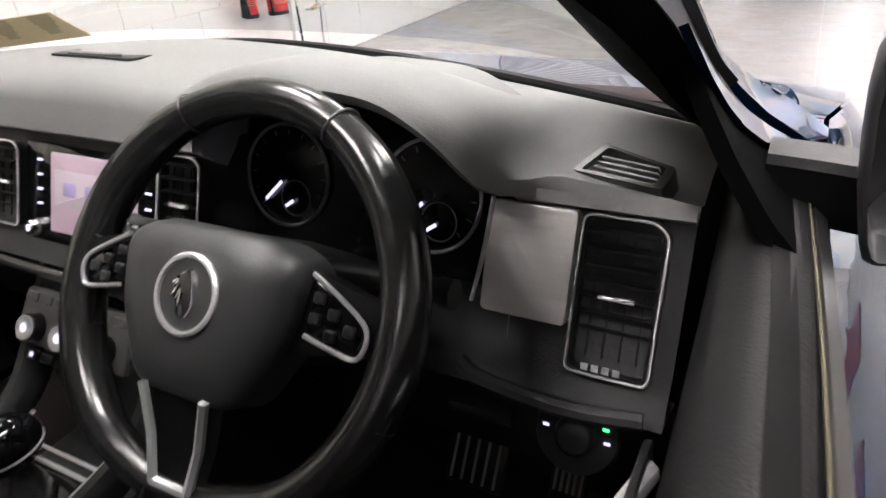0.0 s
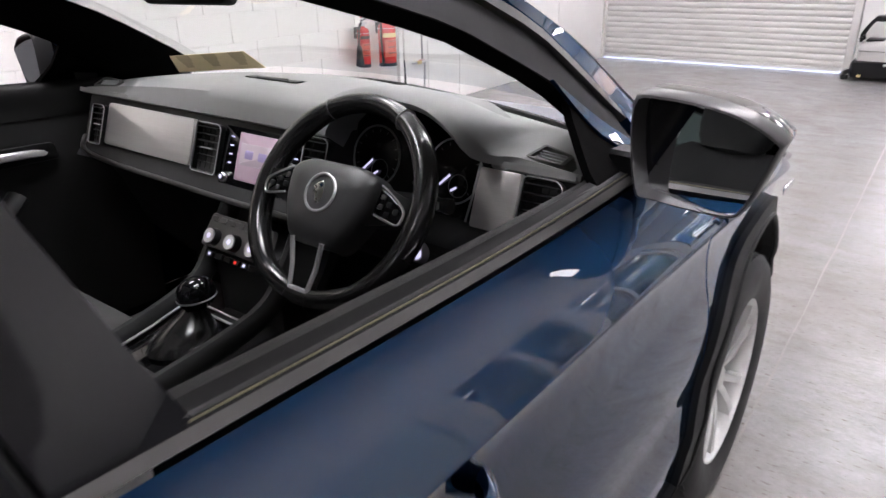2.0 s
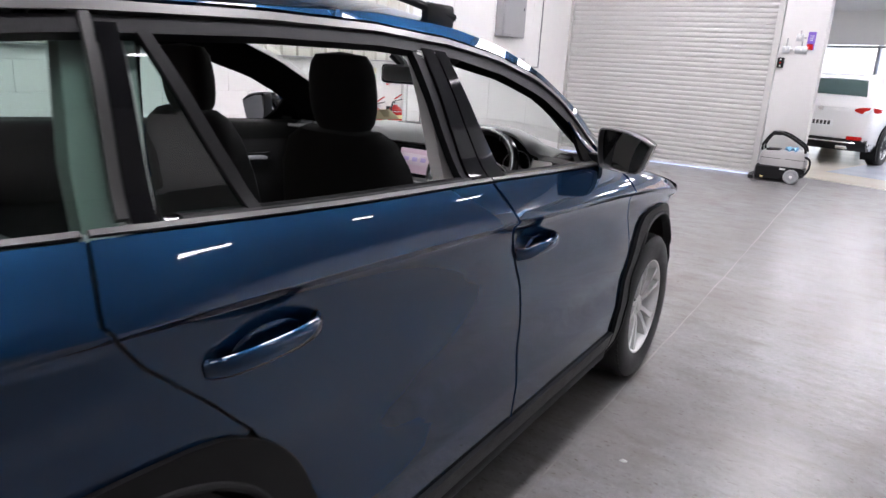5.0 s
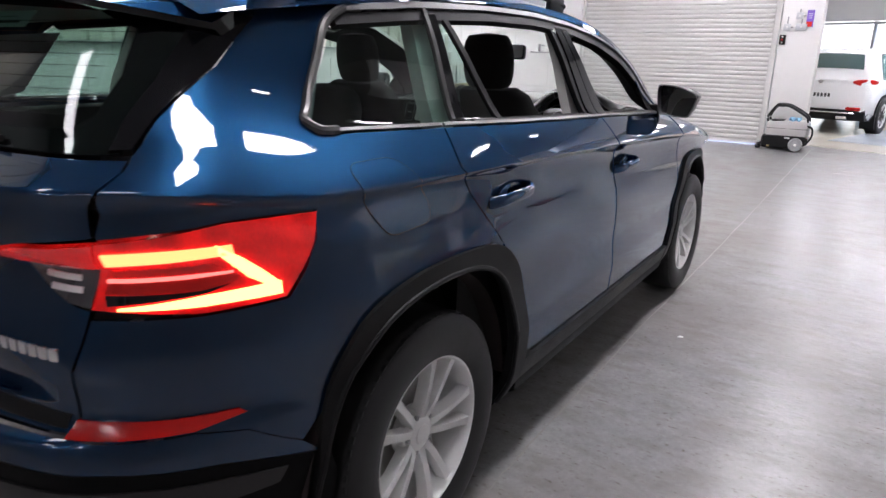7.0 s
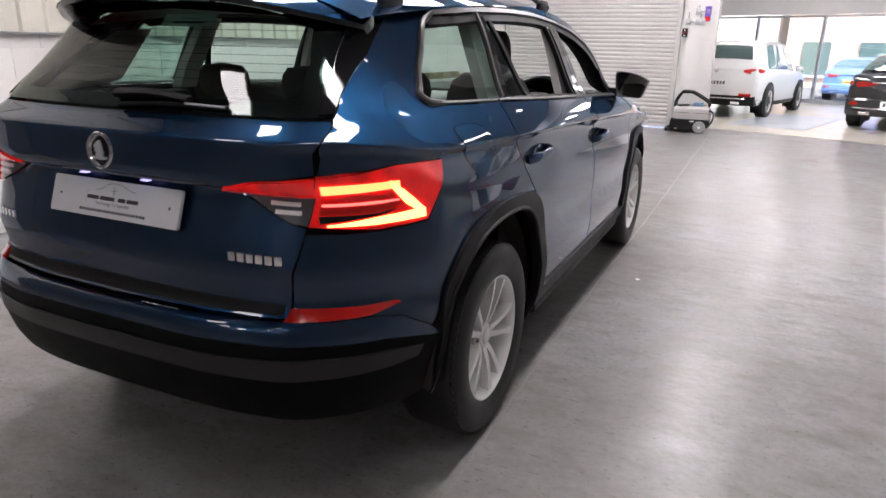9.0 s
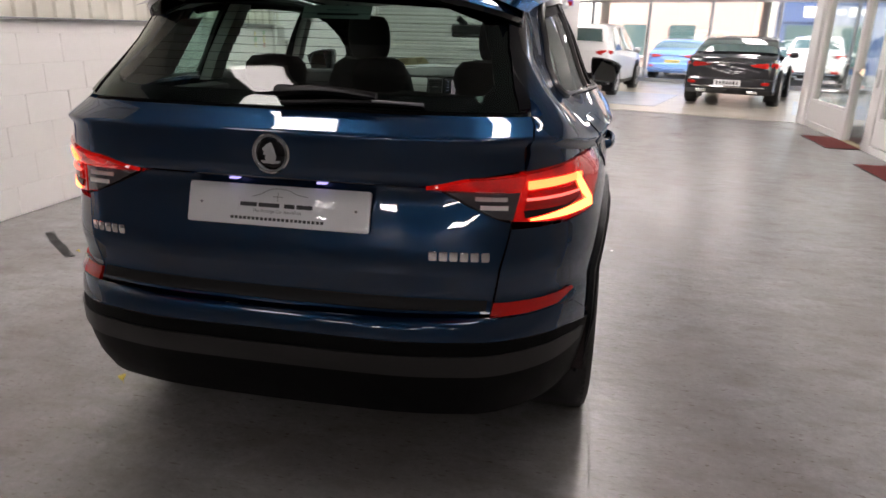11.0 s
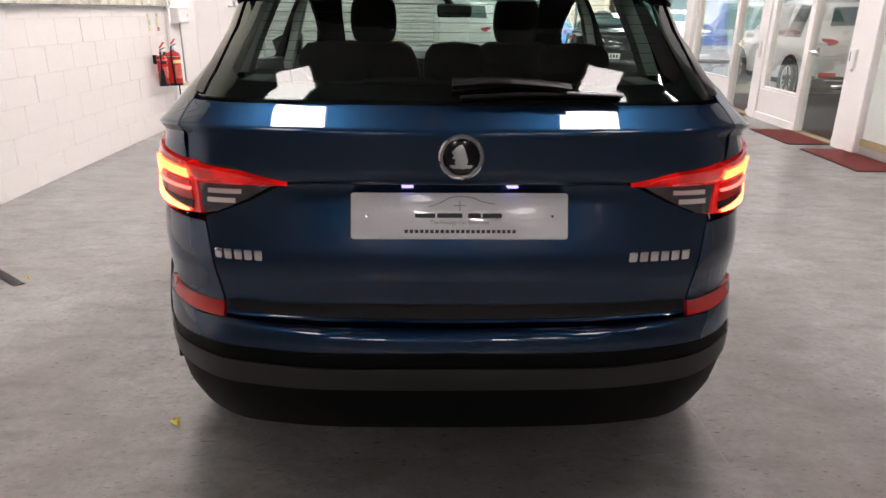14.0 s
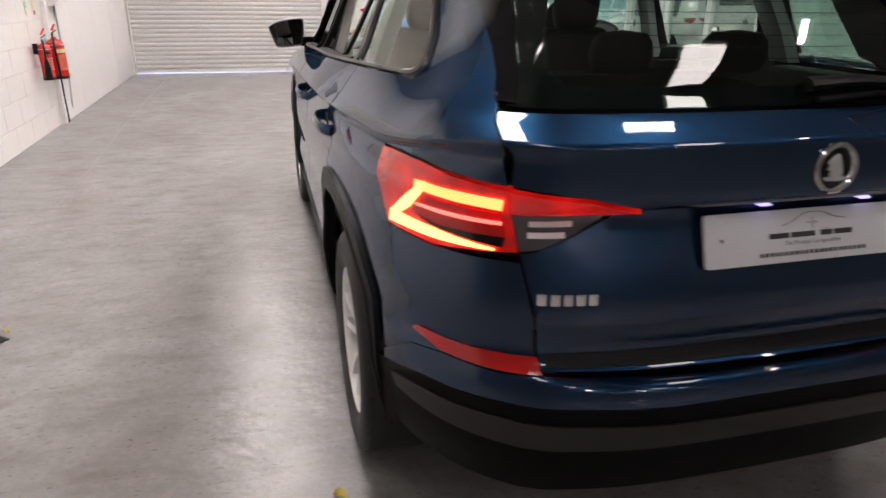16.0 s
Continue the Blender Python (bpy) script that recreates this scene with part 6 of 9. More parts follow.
for k in range(5):
    lathe(bm, [(0, 0.070), (0.008, 0.070), (0.009, 0.05)], 8, pose(0, 0, 0, 0, 0, 72 * k + 36) @ Matrix.Translation((0.056, 0, 0)))
ME_NUTS = finish(bm, "wheel_bolts")
bm = bmesh.new()
lathe(bm, [(0.0, 0.0), (0.155, 0.0), (0.155, -0.022), (0.0, -0.022)], 40)
box(bm, (0.12, 0.0, -0.01), (0.09, 0.20, 0.07), 0.015, 2)
ME_DISC = finish(bm, "brake_disc")
for yc in (YR, YF):
    for s in (1, -1):
        w = obj("wheel", ME_DISC, M_DISC, car, "silver ten-spoke alloy wheel with black tyre")
        w.matrix_basis = Matrix.Translation((s * 0.780, yc, HZ + 0.006)) @ pose(0, 0, 0, 0, 90 * s, 0) @ pose(0, 0, 0, 0, 0, 17 + 31 * (yc > 2))
        obj("tyre", ME_TYRE, M_RUBBER, w)
        tagged(obj("tread", ME_TREAD, M_RUBBER, w), "", "", "", "stuff")
        obj("rim", ME_RIM, M_ALLOY, w, "silver alloy rim with paired spokes")
        obj("hub_cap", ME_CAP, M_ALLOY, w)
        obj("wheel_bolts", ME_NUTS, M_GREYP, w)

# wheel wells and underbody
for yc in (YR, YF):
    for s in (-1, 1):
        bm = bmesh.new()
        n = 20
        loft(bm, [[(s * x, yc + 0.46 * math.cos(math.pi * k / n), 0.36 + 0.475 * math.sin(math.pi * k / n)) for k in range(n + 1)] for x in (0.52, 0.86)], closed=False)
        vs = [bm.verts.new((s * 0.52, yc + 0.46 * math.cos(math.pi * k / n), 0.36 + 0.475 * math.sin(math.pi * k / n))) for k in range(n + 1)]
        bm.faces.new(vs)
        part("wheel_well", bm, M_CARPET, car)
bm = bmesh.new()
box(bm, (0, 2.6, 0.245), (1.04, 3.8, 0.03))
box(bm, (0, 2.405, 0.26), (1.62, 1.85, 0.06), 0.01)
part("underbody", bm, M_CARPET, car)

# ---- car interior ----
def dash_top(x):
    return 1.186 - 0.05 * (abs(x) / 0.65) ** 1.6


HOOD = [(0.20, 1.10), (0.245, 1.165), (0.31, 1.205), (0.385, 1.222), (0.44, 1.222), (0.506, 1.216), (0.546, 1.199), (0.579, 1.174), (0.602, 1.148), (0.622, 1.132), (0.65, 1.120)]


def hood_arc(x):
    return lerp_table([(p.x, p.y) for p in smooth_path([(a, b, 0) for a, b in HOOD], 5)], x)


bm = bmesh.new()
secs = []
for x in np.linspace(-0.74, 0.76, 121):
    t = dash_top(x)
    e = abs(x - 0.01) / 0.75
    yb = 3.40 - 0.06 * e**2
    w = sstep(0.215, 0.275, x) * (1 - sstep(0.585, 0.645, x))     # the hood over the instruments
    lip = t - 0.030 + 0.020 * e
    top = max(hood_arc(x), lip) if 0.20 < x < 0.65 else lip
    up = max(top - t, 0.0) * w
    yf = 3.030 - 0.072 * w
    sec = [(x, yb, t - 0.048), (x, yb - 0.10, t - 0.014), (x, 3.22 - 0.03 * e, t - 0.001 + 0.10 * up), (x, 3.15 - 0.03 * e - 0.01 * w, t + 0.55 * up), (x, 3.09 - 0.04 * w, t - 0.004 + (up + 0.006) * 0.95 * w), (x, yf + 0.028, (t - 0.012) * (1 - w) + (top + 0.007) * w), (x, yf + 0.008, (lip + 0.006) * (1 - w) + (top + 0.003) * w), (x, yf, (lip - 0.008) * (1 - w) + (top - 0.006) * w)]
    if 0.232 < x < 0.600:
        sec += [(x, yf + 0.006, top - 0.016), (x, 3.16, top - 0.030), (x, 3.165, 1.0)]
    else:
        sec += [(x, 3.020, 1.124), (x, 3.016, 1.114), (x, 3.024, 1.108)]
    secs.append(sec)
loft(bm, secs, closed=False)
dash = part("dashboard", bm, M_DASH, car, "soft grey dashboard with brushed metal panels")
bm = bmesh.new()
tube(bm, [(x, 3.402 - 0.06 * (abs(x - 0.01) / 0.75) ** 2, dash_top(x) - 0.042) for x in np.linspace(-0.72, 0.74, 30)], 0.008, 8)
part("screen_seal", bm, M_BLACKP, dash, "black seal between dashboard and windscreen")
bm = bmesh.new()
secs = []
for x in np.linspace(-0.70, 0.76, 41):
    e = abs(x - 0.03) / 0.73
    rc = 0.13 if 0.235 < x < 0.585 else 0.0
    secs.append([(x, 3.030 + rc, 1.110), (x, 3.024 + rc, 1.098), (x, 2.980 + rc * 0.75, 0.985), (x, 2.965, 0.972), (x, 2.95, 0.955), (x, 3.02, 0.93), (x, 3.06, 0.86), (x, 3.12, 0.70), (x, 3.25, 0.55), (x, 3.35, 0.40)])
loft(bm, secs, closed=False)
part("dash_front", bm, M_DASHDK, dash, "black lower dashboard")


def face_pt(x, z, off=0.0):
    """On the sloping front of the dash."""
    y = 3.024 - (1.098 - z) * (0.044 / 0.113)
    return Vector((x, y - off * 0.93, z + off * 0.36))


def face_panel(name, x0, x1, z0, z1, mat, off=0.004, r=0.01, label="", parent=dash, poly=None):
    bm = bmesh.new()
    m = frame_m(face_pt((x0 + x1) / 2, (z0 + z1) / 2, 0.0), (1, 0, 0), face_pt(0, 1.09) - face_pt(0, 0.99))
    w, h = (x1 - x0) / 2, (z1 - z0) / 2 * 1.07
    o = poly or [(-w, -h), (w, -h), (w, h), (-w, h)]
    slab(bm, round_poly(o, r, 4), off, min(0.002, off * 0.4), m)
    return part(name, bm, mat, parent, label)


face_panel("decor_panel", -0.585, -0.205, 0.992, 1.094, M_BRUSH, 0.010, 0.012, "brushed grey metal panel")
face_panel("decor_panel", 0.588, 0.668, 1.012, 1.106, M_BRUSH, 0.012, 0.006, "brushed grey metal panel")
bm = bmesh.new()
tube(bm, smooth_path([(-0.70, 2.985, 1.0), (-0.66, 2.955, 0.975), (-0.5, 2.935, 0.968), (-0.2, 2.928, 0.965), (0.0, 2.925, 0.963), (0.25, 2.93, 0.962)], 6), 0.0065, 8)
part("lower_strip", bm, M_SILVTRIM, dash, "satin strip under the panels")
bm = bmesh.new()
tube(bm, smooth_path([(0.575, 2.962, 0.966), (0.60, 2.952, 0.960), (0.68, 2.945, 0.958), (0.745, 2.95, 0.962)], 5), 0.008, 8)
part("lower_strip", bm, M_DASHDK, dash)


def vent(x0, x1, z0, z1, n=9, skew=0.0, tab=True):
    w, h = (x1 - x0) / 2, (z1 - z0) / 2 * 1.07
    m = frame_m(face_pt((x0 + x1) / 2, (z0 + z1) / 2, 0.0), (1, 0, 0), face_pt(0, 1.09) - face_pt(0, 0.99))
    o = [(-w + skew, -h), (w, -h), (w, h * 0.86), (w - 0.012, h), (-w, h)]
    bm = bmesh.new()
    ro = round_poly(o, 0.008, 3)
    ri = [Vector((p.x * 0.86, p.y * 0.94)) for p in ro]
    loft(bm, [[m @ Vector((p.x, p.y, z)) for p in ring] for ring, z in ((ro, 0.0), (ro, 0.012), (ri, 0.012), (ri, -0.004))], True, False)
    v = part("air_vent", bm, M_BLACKP, dash, "black slatted air vent with chrome edge")
    bm = bmesh.new()
    tube(bm, [m @ Vector((p.x * 0.97, p.y * 0.985, 0.0135)) for p in ro], 0.0013, 6, True)
    part("chrome_edge", bm, M_SATIN, v)
    bm = bmesh.new()
    bm.faces.new([bm.verts.new(m @ Vector((p.x, p.y, -0.003))) for p in ri])
    part("backing", bm, M_CARPET, v, smooth=0)
    for k in range(n):
        yy = -h * 0.84 + 2 * h * 0.84 * k / (n - 1)
        part("slat", bx((0, yy, 0.004), (w * 1.66, 0.0022, 0.010), 0.0, 1, m @ pose(0, 0, 0, 12, 0, 0)), M_BLACKP, v)
    if tab:
        part("slider", bx((0, 0.0, 0.011), (w * 0.85, 0.0038, 0.006), 0.001, 1, m), M_SATIN, v)
    for k in range(4):
        part("vane", bx((-w * 0.6 + w * 0.4 * k, 0, -0.001), (0.0015, h * 1.6, 0.005), 0, 1, m), M_BLACKP, v)
    return m


vent(0.672, 0.744, 0.978, 1.106, 9)
vent(-0.192, -0.098, 0.985, 1.092, 7)
vent(0.168, 0.236, 0.995, 1.104, 7)
vent(-0.66, -0.598, 0.985, 1.085, 7)
bm = bmesh.new()
m0 = frame_m(face_pt(0.705, 0.985, 0.013), (1, 0, 0), face_pt(0, 1.09) - face_pt(0, 0.99))
for k in range(4):
    slab(bm, [(-0.018 + 0.009 * k, -0.003), (-0.012 + 0.009 * k, -0.003), (-0.012 + 0.009 * k, 0.003), (-0.018 + 0.009 * k, 0.003)], 0.0006, 0, m0)
part("vent_mark", bm, M_GREYP, dash, smooth=0)

# touchscreen with its side keys and knob
face_panel("screen_bezel", -0.092, 0.165, 0.968, 1.096, M_GLOSSBLK, 0.006, 0.006, "gloss black screen surround")
scr = face_panel("touchscreen", -0.038, 0.128, 0.988, 1.086, M_SCREEN, 0.0078, 0.003, "dim violet touchscreen")
face_panel("screen_field", -0.030, 0.118, 1.020, 1.066, M_SCREENPALE, 0.0084, 0.002, "", scr)
for k in range(3):
    face_panel("screen_mark", -0.012 + 0.044 * k, 0.016 + 0.044 * k, 1.034, 1.052, M_SCREENMARK, 0.0090, 0.004, "", scr)
for sx in (-0.062, 0.146):
    for k in range(4):
        face_panel("key_light", sx - 0.006, sx + 0.006, 1.072 - 0.018 * k, 1.0755 - 0.018 * k, M_ICON, 0.0070, 0.0008, "", scr)
bm = bmesh.new()
lathe(bm, [(0, 0.018), (0.009, 0.018), (0.0115, 0.015), (0.0125, 0.0)], 20, frame_m(face_pt(-0.070, 0.988, 0.0), (1, 0, 0), face_pt(0, 1.09) - face_pt(0, 0.99)))
vk = part("volume_knob", bm, M_CHROME, dash)
bm = bmesh.new()
lathe(bm, [(0, 0.0186), (0.0045, 0.0185), (0.005, 0.0175)], 16, frame_m(face_pt(-0.070, 0.988, 0.0), (1, 0, 0), face_pt(0, 1.09) - face_pt(0, 0.99)))
part("knob_face", bm, M_ICON, vk)

# instrument hood and dials
M_CLUSTER = material("black_instrument_face", (0.012, 0.012, 0.013), 0.25, 0, 0.05, 20.0)
CM = frame_m((0.390, 3.090, 1.066), (1, 0, 0), (0, 0.30, 0.95))
bm = bmesh.new()
slab(bm, round_poly([(-0.175, -0.085), (0.190, -0.085), (0.190, 0.05), (0.12, 0.115), (-0.10, 0.125), (-0.175, 0.06)], 0.03, 4), 0.004, 0.001, CM)
clu = part("instrument_panel", bm, M_CLUSTER, dash, "black instrument panel with two dials")
for dx in (-0.096, 0.096):
    bm = bmesh.new()
    tube(bm, [CM @ Vector((dx + 0.060 * math.cos(a), 0.060 * math.sin(a), 0.008)) for a in np.linspace(0, 2 * math.pi, 41)[:-1]], 0.0022, 6, True)
    part("dial_ring", bm, M_SATIN if dx > 0 else M_GREYP, clu)
    bm = bmesh.new()
    tube(bm, [CM @ Vector((dx + 0.012 + 0.021 * math.cos(a), -0.026 + 0.021 * math.sin(a), 0.006)) for a in np.linspace(0, 2 * math.pi, 25)[:-1]], 0.0008, 5, True)
    for k in range(13):
        a = radians(225 - 22.5 * k)
        box(bm, (0, 0, 0), (0.006, 0.0012, 0.0006), 0, 1, CM @ Matrix.Translation((dx + 0.051 * math.cos(a), 0.051 * math.sin(a), 0.006)) @ pose(0, 0, 0, 0, 0, math.degrees(a)))
    part("dial_print", bm, M_DASH, clu, smooth=0)
    for (px, py, l, w, ang) in ((dx - 0.020, -0.020, 0.034, 0.0042, 225), (dx + 0.004, -0.033, 0.014, 0.004, 215)):
        part("needle", bx((0, 0, 0), (l, w, 0.001), 0.0004, 1, CM @ Matrix.Translation((px, py, 0.0075)) @ pose(0, 0, 0, 0, 0, ang)), M_ICON, clu, "lit white needle")
bm = bmesh.new()
tube(bm, smooth_path([(0.596, 3.005, 1.118), (0.590, 2.992, 1.07), (0.578, 2.985, 1.02)], 5), 0.0022, 6)
part("panel_edge", bm, M_SATIN, dash)

# demister vents in the dash top
for x0 in (0.692, -0.668):
    dm = frame_m((x0, 3.068, dash_top(x0) - 0.006), (1, -0.30 * (1 if x0 > 0 else -1), 0.02), (0.2, 1, 0.45))
    bm = bmesh.new()
    o = round_poly([(-0.042, -0.016), (0.044, -0.016), (0.044, 0.010), (-0.030, 0.022)], 0.004, 2)
    oi = [p * 0.82 for p in o]
    loft(bm, [[dm @ Vector((p.x, p.y, z)) for p in r] for r, z in ((o, -0.012), (o, 0.010), (oi, 0.010), (oi, -0.010))], True, False)
    dv = part("demister_vent", bm, M_SILVTRIM, dash, "satin framed demister vent")
    part("backing", bx((0, 0, -0.006), (0.075, 0.030, 0.002), 0, 1, dm), M_CARPET, dv)
    for k in range(5):
        part("slat", bx((0.002, -0.011 + 0.0052 * k, 0.002), (0.070 - 0.004 * k, 0.0016, 0.008), 0, 1, dm @ pose(0, 0, 0, 20, 0, 0)), M_GREYP, dv)
# speaker grille in the middle of the dash top
bm = bmesh.new()
slab(bm, round_poly([(-0.17, -0.03), (0.02, -0.045), (0.03, 0.03), (-0.17, 0.04)], 0.006, 2), 0.003, 0.001, frame_m((0.02, 3.155, 1.181), (1, 0, 0.01), (0, 1, -0.08)))
part("speaker_grille", bm, M_DASHDK, dash)
part("grille_lip", bx((-0.05, 3.125, 1.188), (0.11, 0.006, 0.005), 0.002, 1), M_DASH, dash)

# light switch, start button, pocket lid, pedals
LM = frame_m((0.690, 2.955, 0.925), (1, 0, 0), (0, 0.42, 0.91))
bm = bmesh.new()
lathe(bm, [(0, 0.016), (0.013, 0.016), (0.017, 0.013), (0.019, 0.006), (0.036, 0.004), (0.038, 0.0)], 28, LM)
ls = part("light_switch", bm, M_BLACKP, dash, "black rotary light switch with lit marks")
for a, mt in ((150, M_ICON), (175, M_ICON), (100, M_ICON), (65, M_ICON), (25, M_ICONGREEN), (0, M_ICON)):
    part("mark_light", bx((0, 0, 0), (0.0055, 0.0024, 0.001), 0, 1, LM @ Matrix.Translation((0.0275 * math.cos(radians(a)), 0.0275 * math.sin(radians(a)), 0.0062))), mt, ls)
bm = bmesh.new()
lathe(bm, [(0, 0.012), (0.013, 0.012), (0.017, 0.008), (0.019, 0.0)], 24, frame_m((0.520, 2.935, 0.966), (1, 0, 0), (0, 0.3, 0.95)))
sb = part("start_button", bm, M_SATIN, dash)
bm = bmesh.new()
lathe(bm, [(0, 0.0135), (0.010, 0.0132), (0.0105, 0.012)], 20, frame_m((0.520, 2.935, 0.966), (1, 0, 0), (0, 0.3, 0.95)))
part("button_face", bm, M_ICON, sb)
part("pocket_lid", bx((0.575, 3.0, 0.875), (0.075, 0.02, 0.018), 0.006, 2), M_DASHDK, dash)
for x0, w, y in ((0.46, 0.10, 3.20), (0.60, 0.055, 3.24)):
    ped = part("pedal", bx((0, 0, 0), (w, 0.012, 0.085 if w > 0.08 else 0.13), 0.006, 2, Matrix.Translation((x0, y, 0.56)) @ pose(0, 0, 0, -35, 0, 0)), M_BLACKP, car, "black ribbed pedal")
    for k in range(5):
        part("rib", bx((-w * 0.36 + w * 0.18 * k, -0.007, 0), (0.004, 0.004, 0.07), 0, 1, Matrix.Translation((x0, y, 0.56)) @ pose(0, 0, 0, -35, 0, 0)), M_GREYP, ped)

# steering wheel
M_HUB = material("black_hub_skin", (0.042, 0.042, 0.0427), 0.38, 0, 0.06, 25.0, 0.12, 420, spec=0.6)
SM = frame_m((0.414, 2.852, 1.065), (1, 0, 0), (0, 0.57, 0.82))     # x right, y up the wheel, z towards the driver
R = 0.173
bm = bmesh.new()
ring = []
n = 64
for k in range(n):
    a = 2 * math.pi * k / n
    rr, ro = 0.0168 + 0.0024 * sstep(0.45, 0.75, abs(math.cos(a))), R
    flat = 1.0 - 0.035 * sstep(0.78, 0.97, -math.sin(a))
    ring.append([SM @ Vector(((ro * flat + rr * math.cos(b)) * math.cos(a), (ro * flat + rr * math.cos(b)) * math.sin(a), rr * 1.1 * math.sin(b))) for b in np.linspace(0, 2 * math.pi, 15)[:-1]])
ring.append(ring[0])
loft(bm, ring, True, False)
bmesh.ops.remove_doubles(bm, verts=bm.verts[:], dist=1e-6)
sw = part("steering_wheel", bm, M_LEATHER, car, "black leather steering wheel with three spokes")
for deg in (62, 118, 200, 340, 262, 278):
    a = radians(deg)
    bm = bmesh.new()
    tube(bm, [SM @ Vector(((R + 0.0185 * math.cos(b)) * math.cos(a), (R + 0.0185 * math.cos(b)) * math.sin(a), 0.0192 * math.sin(b))) for b in np.linspace(0, 2 * math.pi, 19)[:-1]], 0.0011, 5, True)
    part("rim_seam", bm, M_SILVTRIM if deg < 150 else M_BLACKP, sw)
bm = bmesh.new()
pad = round_poly([(-0.098, 0.040), (-0.06, 0.058), (0.06, 0.058), (0.098, 0.040), (0.088, -0.02), (0.052, -0.085), (-0.052, -0.085), (-0.088, -0.02)], 0.022, 4)
secs = [[SM @ Vector((p.x * k, (p.y - 0.0) * k, z)) for p in pad] for z, k in ((-0.02, 1.0), (0.018, 1.0), (0.028, 0.96), (0.035, 0.86), (0.040, 0.6), (0.042, 0.25))]
loft(bm, secs, True, True)
part("hub_pad", bm, M_HUB, sw, "black airbag pad")
HB = SM @ Matrix.Translation((0, 0, 0.0415))
bm = bmesh.new()
lathe(bm, [(0.0285, -0.004), (0.033, -0.003), (0.0335, 0.002), (0.0315, 0.0035), (0.0290, 0.003)], 32, HB, True)
hb = part("wheel_badge", bm, M_SATIN, sw, "round chrome badge")
bm = bmesh.new()
lathe(bm, [(0, 0.0005), (0.020, 0.0), (0.028, -0.002)], 24, HB)
part("badge_field", bm, M_GLOSSBLK, hb)
bm = bmesh.new()
for o in ([(-0.003, -0.018), (0.006, -0.019), (0.011, -0.007), (0.007, 0.008), (0.001, 0.020), (-0.007, 0.016), (-0.016, 0.007), (-0.010, 0.003), (-0.014, -0.004), (-0.008, -0.004)],):
    slab(bm, round_poly(o, 0.003, 2), 0.004, 0.0015, HB)
part("badge_shape", bm, M_CHROME, hb)
for s in (-1, 1):
    bm = bmesh.new()
    spoke = [[SM @ Vector((s * x, y, z)) for y, z in ((y0, -0.012), (y0, 0.012), (y1, 0.014), (y1, -0.010))] for x, y0, y1 in ((0.075, -0.030, 0.042), (0.11, -0.024, 0.036), (0.15, -0.014, 0.026), (0.172, -0.022, 0.034))]
    loft(bm, spoke)
    spk = part("spoke", bm, M_BLACKP, sw)
    pod = round_poly([(0.098, -0.008), (0.147, -0.018), (0.155, 0.004), (0.130, 0.020), (0.098, 0.035)], 0.007, 3)
    bm = bmesh.new()
    slab(bm, [(p.x * s, p.y) for p in pod], 0.006, 0.002, SM @ Matrix.Translation((0, 0, 0.012)))
    part("button_pod", bm, M_GLOSSBLK, spk)
    bm = bmesh.new()
    edge = smooth_path([(s * 0.100, 0.037, 0.020), (s * 0.130, 0.022, 0.020), (s * 0.154, 0.005, 0.019), (s * 0.150, -0.017, 0.018), (s * 0.125, -0.015, 0.019), (s * 0.102, -0.010, 0.020)], 4)
    tube(bm, [SM @ p for p in edge], 0.0022, 6)
    part("pod_trim", bm, M_SATIN, spk)
    for k, (bxx, byy) in enumerate(((0.109, 0.020), (0.108, 0.004), (0.124, 0.010), (0.140, 0.001), (0.124, -0.006))):
        part("button", bx((s * bxx, byy, 0.019), (0.011, 0.009, 0.004), 0.0015, 1, SM), M_DASHDK, spk)
    bm = bmesh.new()
    tube(bm, [SM @ Vector(p) for p in ((s * 0.034, -0.078, 0.034), (s * 0.027, -0.120, 0.020), (s * 0.020, -0.158, 0.0145))], 0.0045, 6)
    part("lower_spoke_trim", bm, M_SATIN, sw, "bright trim of the lower spoke")
bm = bmesh.new()
loft(bm, [[SM @ Vector(p) for p in ((-w, y, z0), (-w, y, z1), (w, y, z1), (w, y, z0))] for y, w, z0, z1 in ((-0.07, 0.042, -0.01, 0.02), (-0.12, 0.034, -0.01, 0.008), (-0.172, 0.030, -0.01, 0.010))])
part("lower_spoke", bm, M_BLACKP, sw)
bm = bmesh.new()
tube(bm, [SM @ Vector((-0.020, -0.158, 0.0145)), SM @ Vector((0.020, -0.158, 0.0145))], 0.0045, 6)
part("lower_spoke_trim", bm, M_SATIN, sw)
bm = bmesh.new()
lathe(bm, [(0.04, -0.015), (0.058, -0.02), (0.062, -0.10), (0.058, -0.20)], 24, SM)
part("column_shroud", bm, M_DASHDK, car)
for s in (-1, 1):
    bm = bmesh.new()
    tube(bm, smooth_path([(0.407 + s * 0.05, 2.935, 1.055), (0.407 + s * 0.12, 2.925, 1.065), (0.407 + s * 0.175, 2.918, 1.070), (0.407 + s * 0.192, 2.917, 1.071)], 4), [0.011] * 9 + [0.013] * 4, 10)
    st = part("stalk", bm, M_BLACKP, car, "black control stalk with pale marks")
    bm = bmesh.new()
    for k in range(3):
        box(bm, (0.407 + s * (0.148 + 0.013 * k), 2.9045, 1.073), (0.006, 0.004, 0.011), 0, 1)
    part("stalk_marks", bm, M_WHITEP, st, smooth=0)

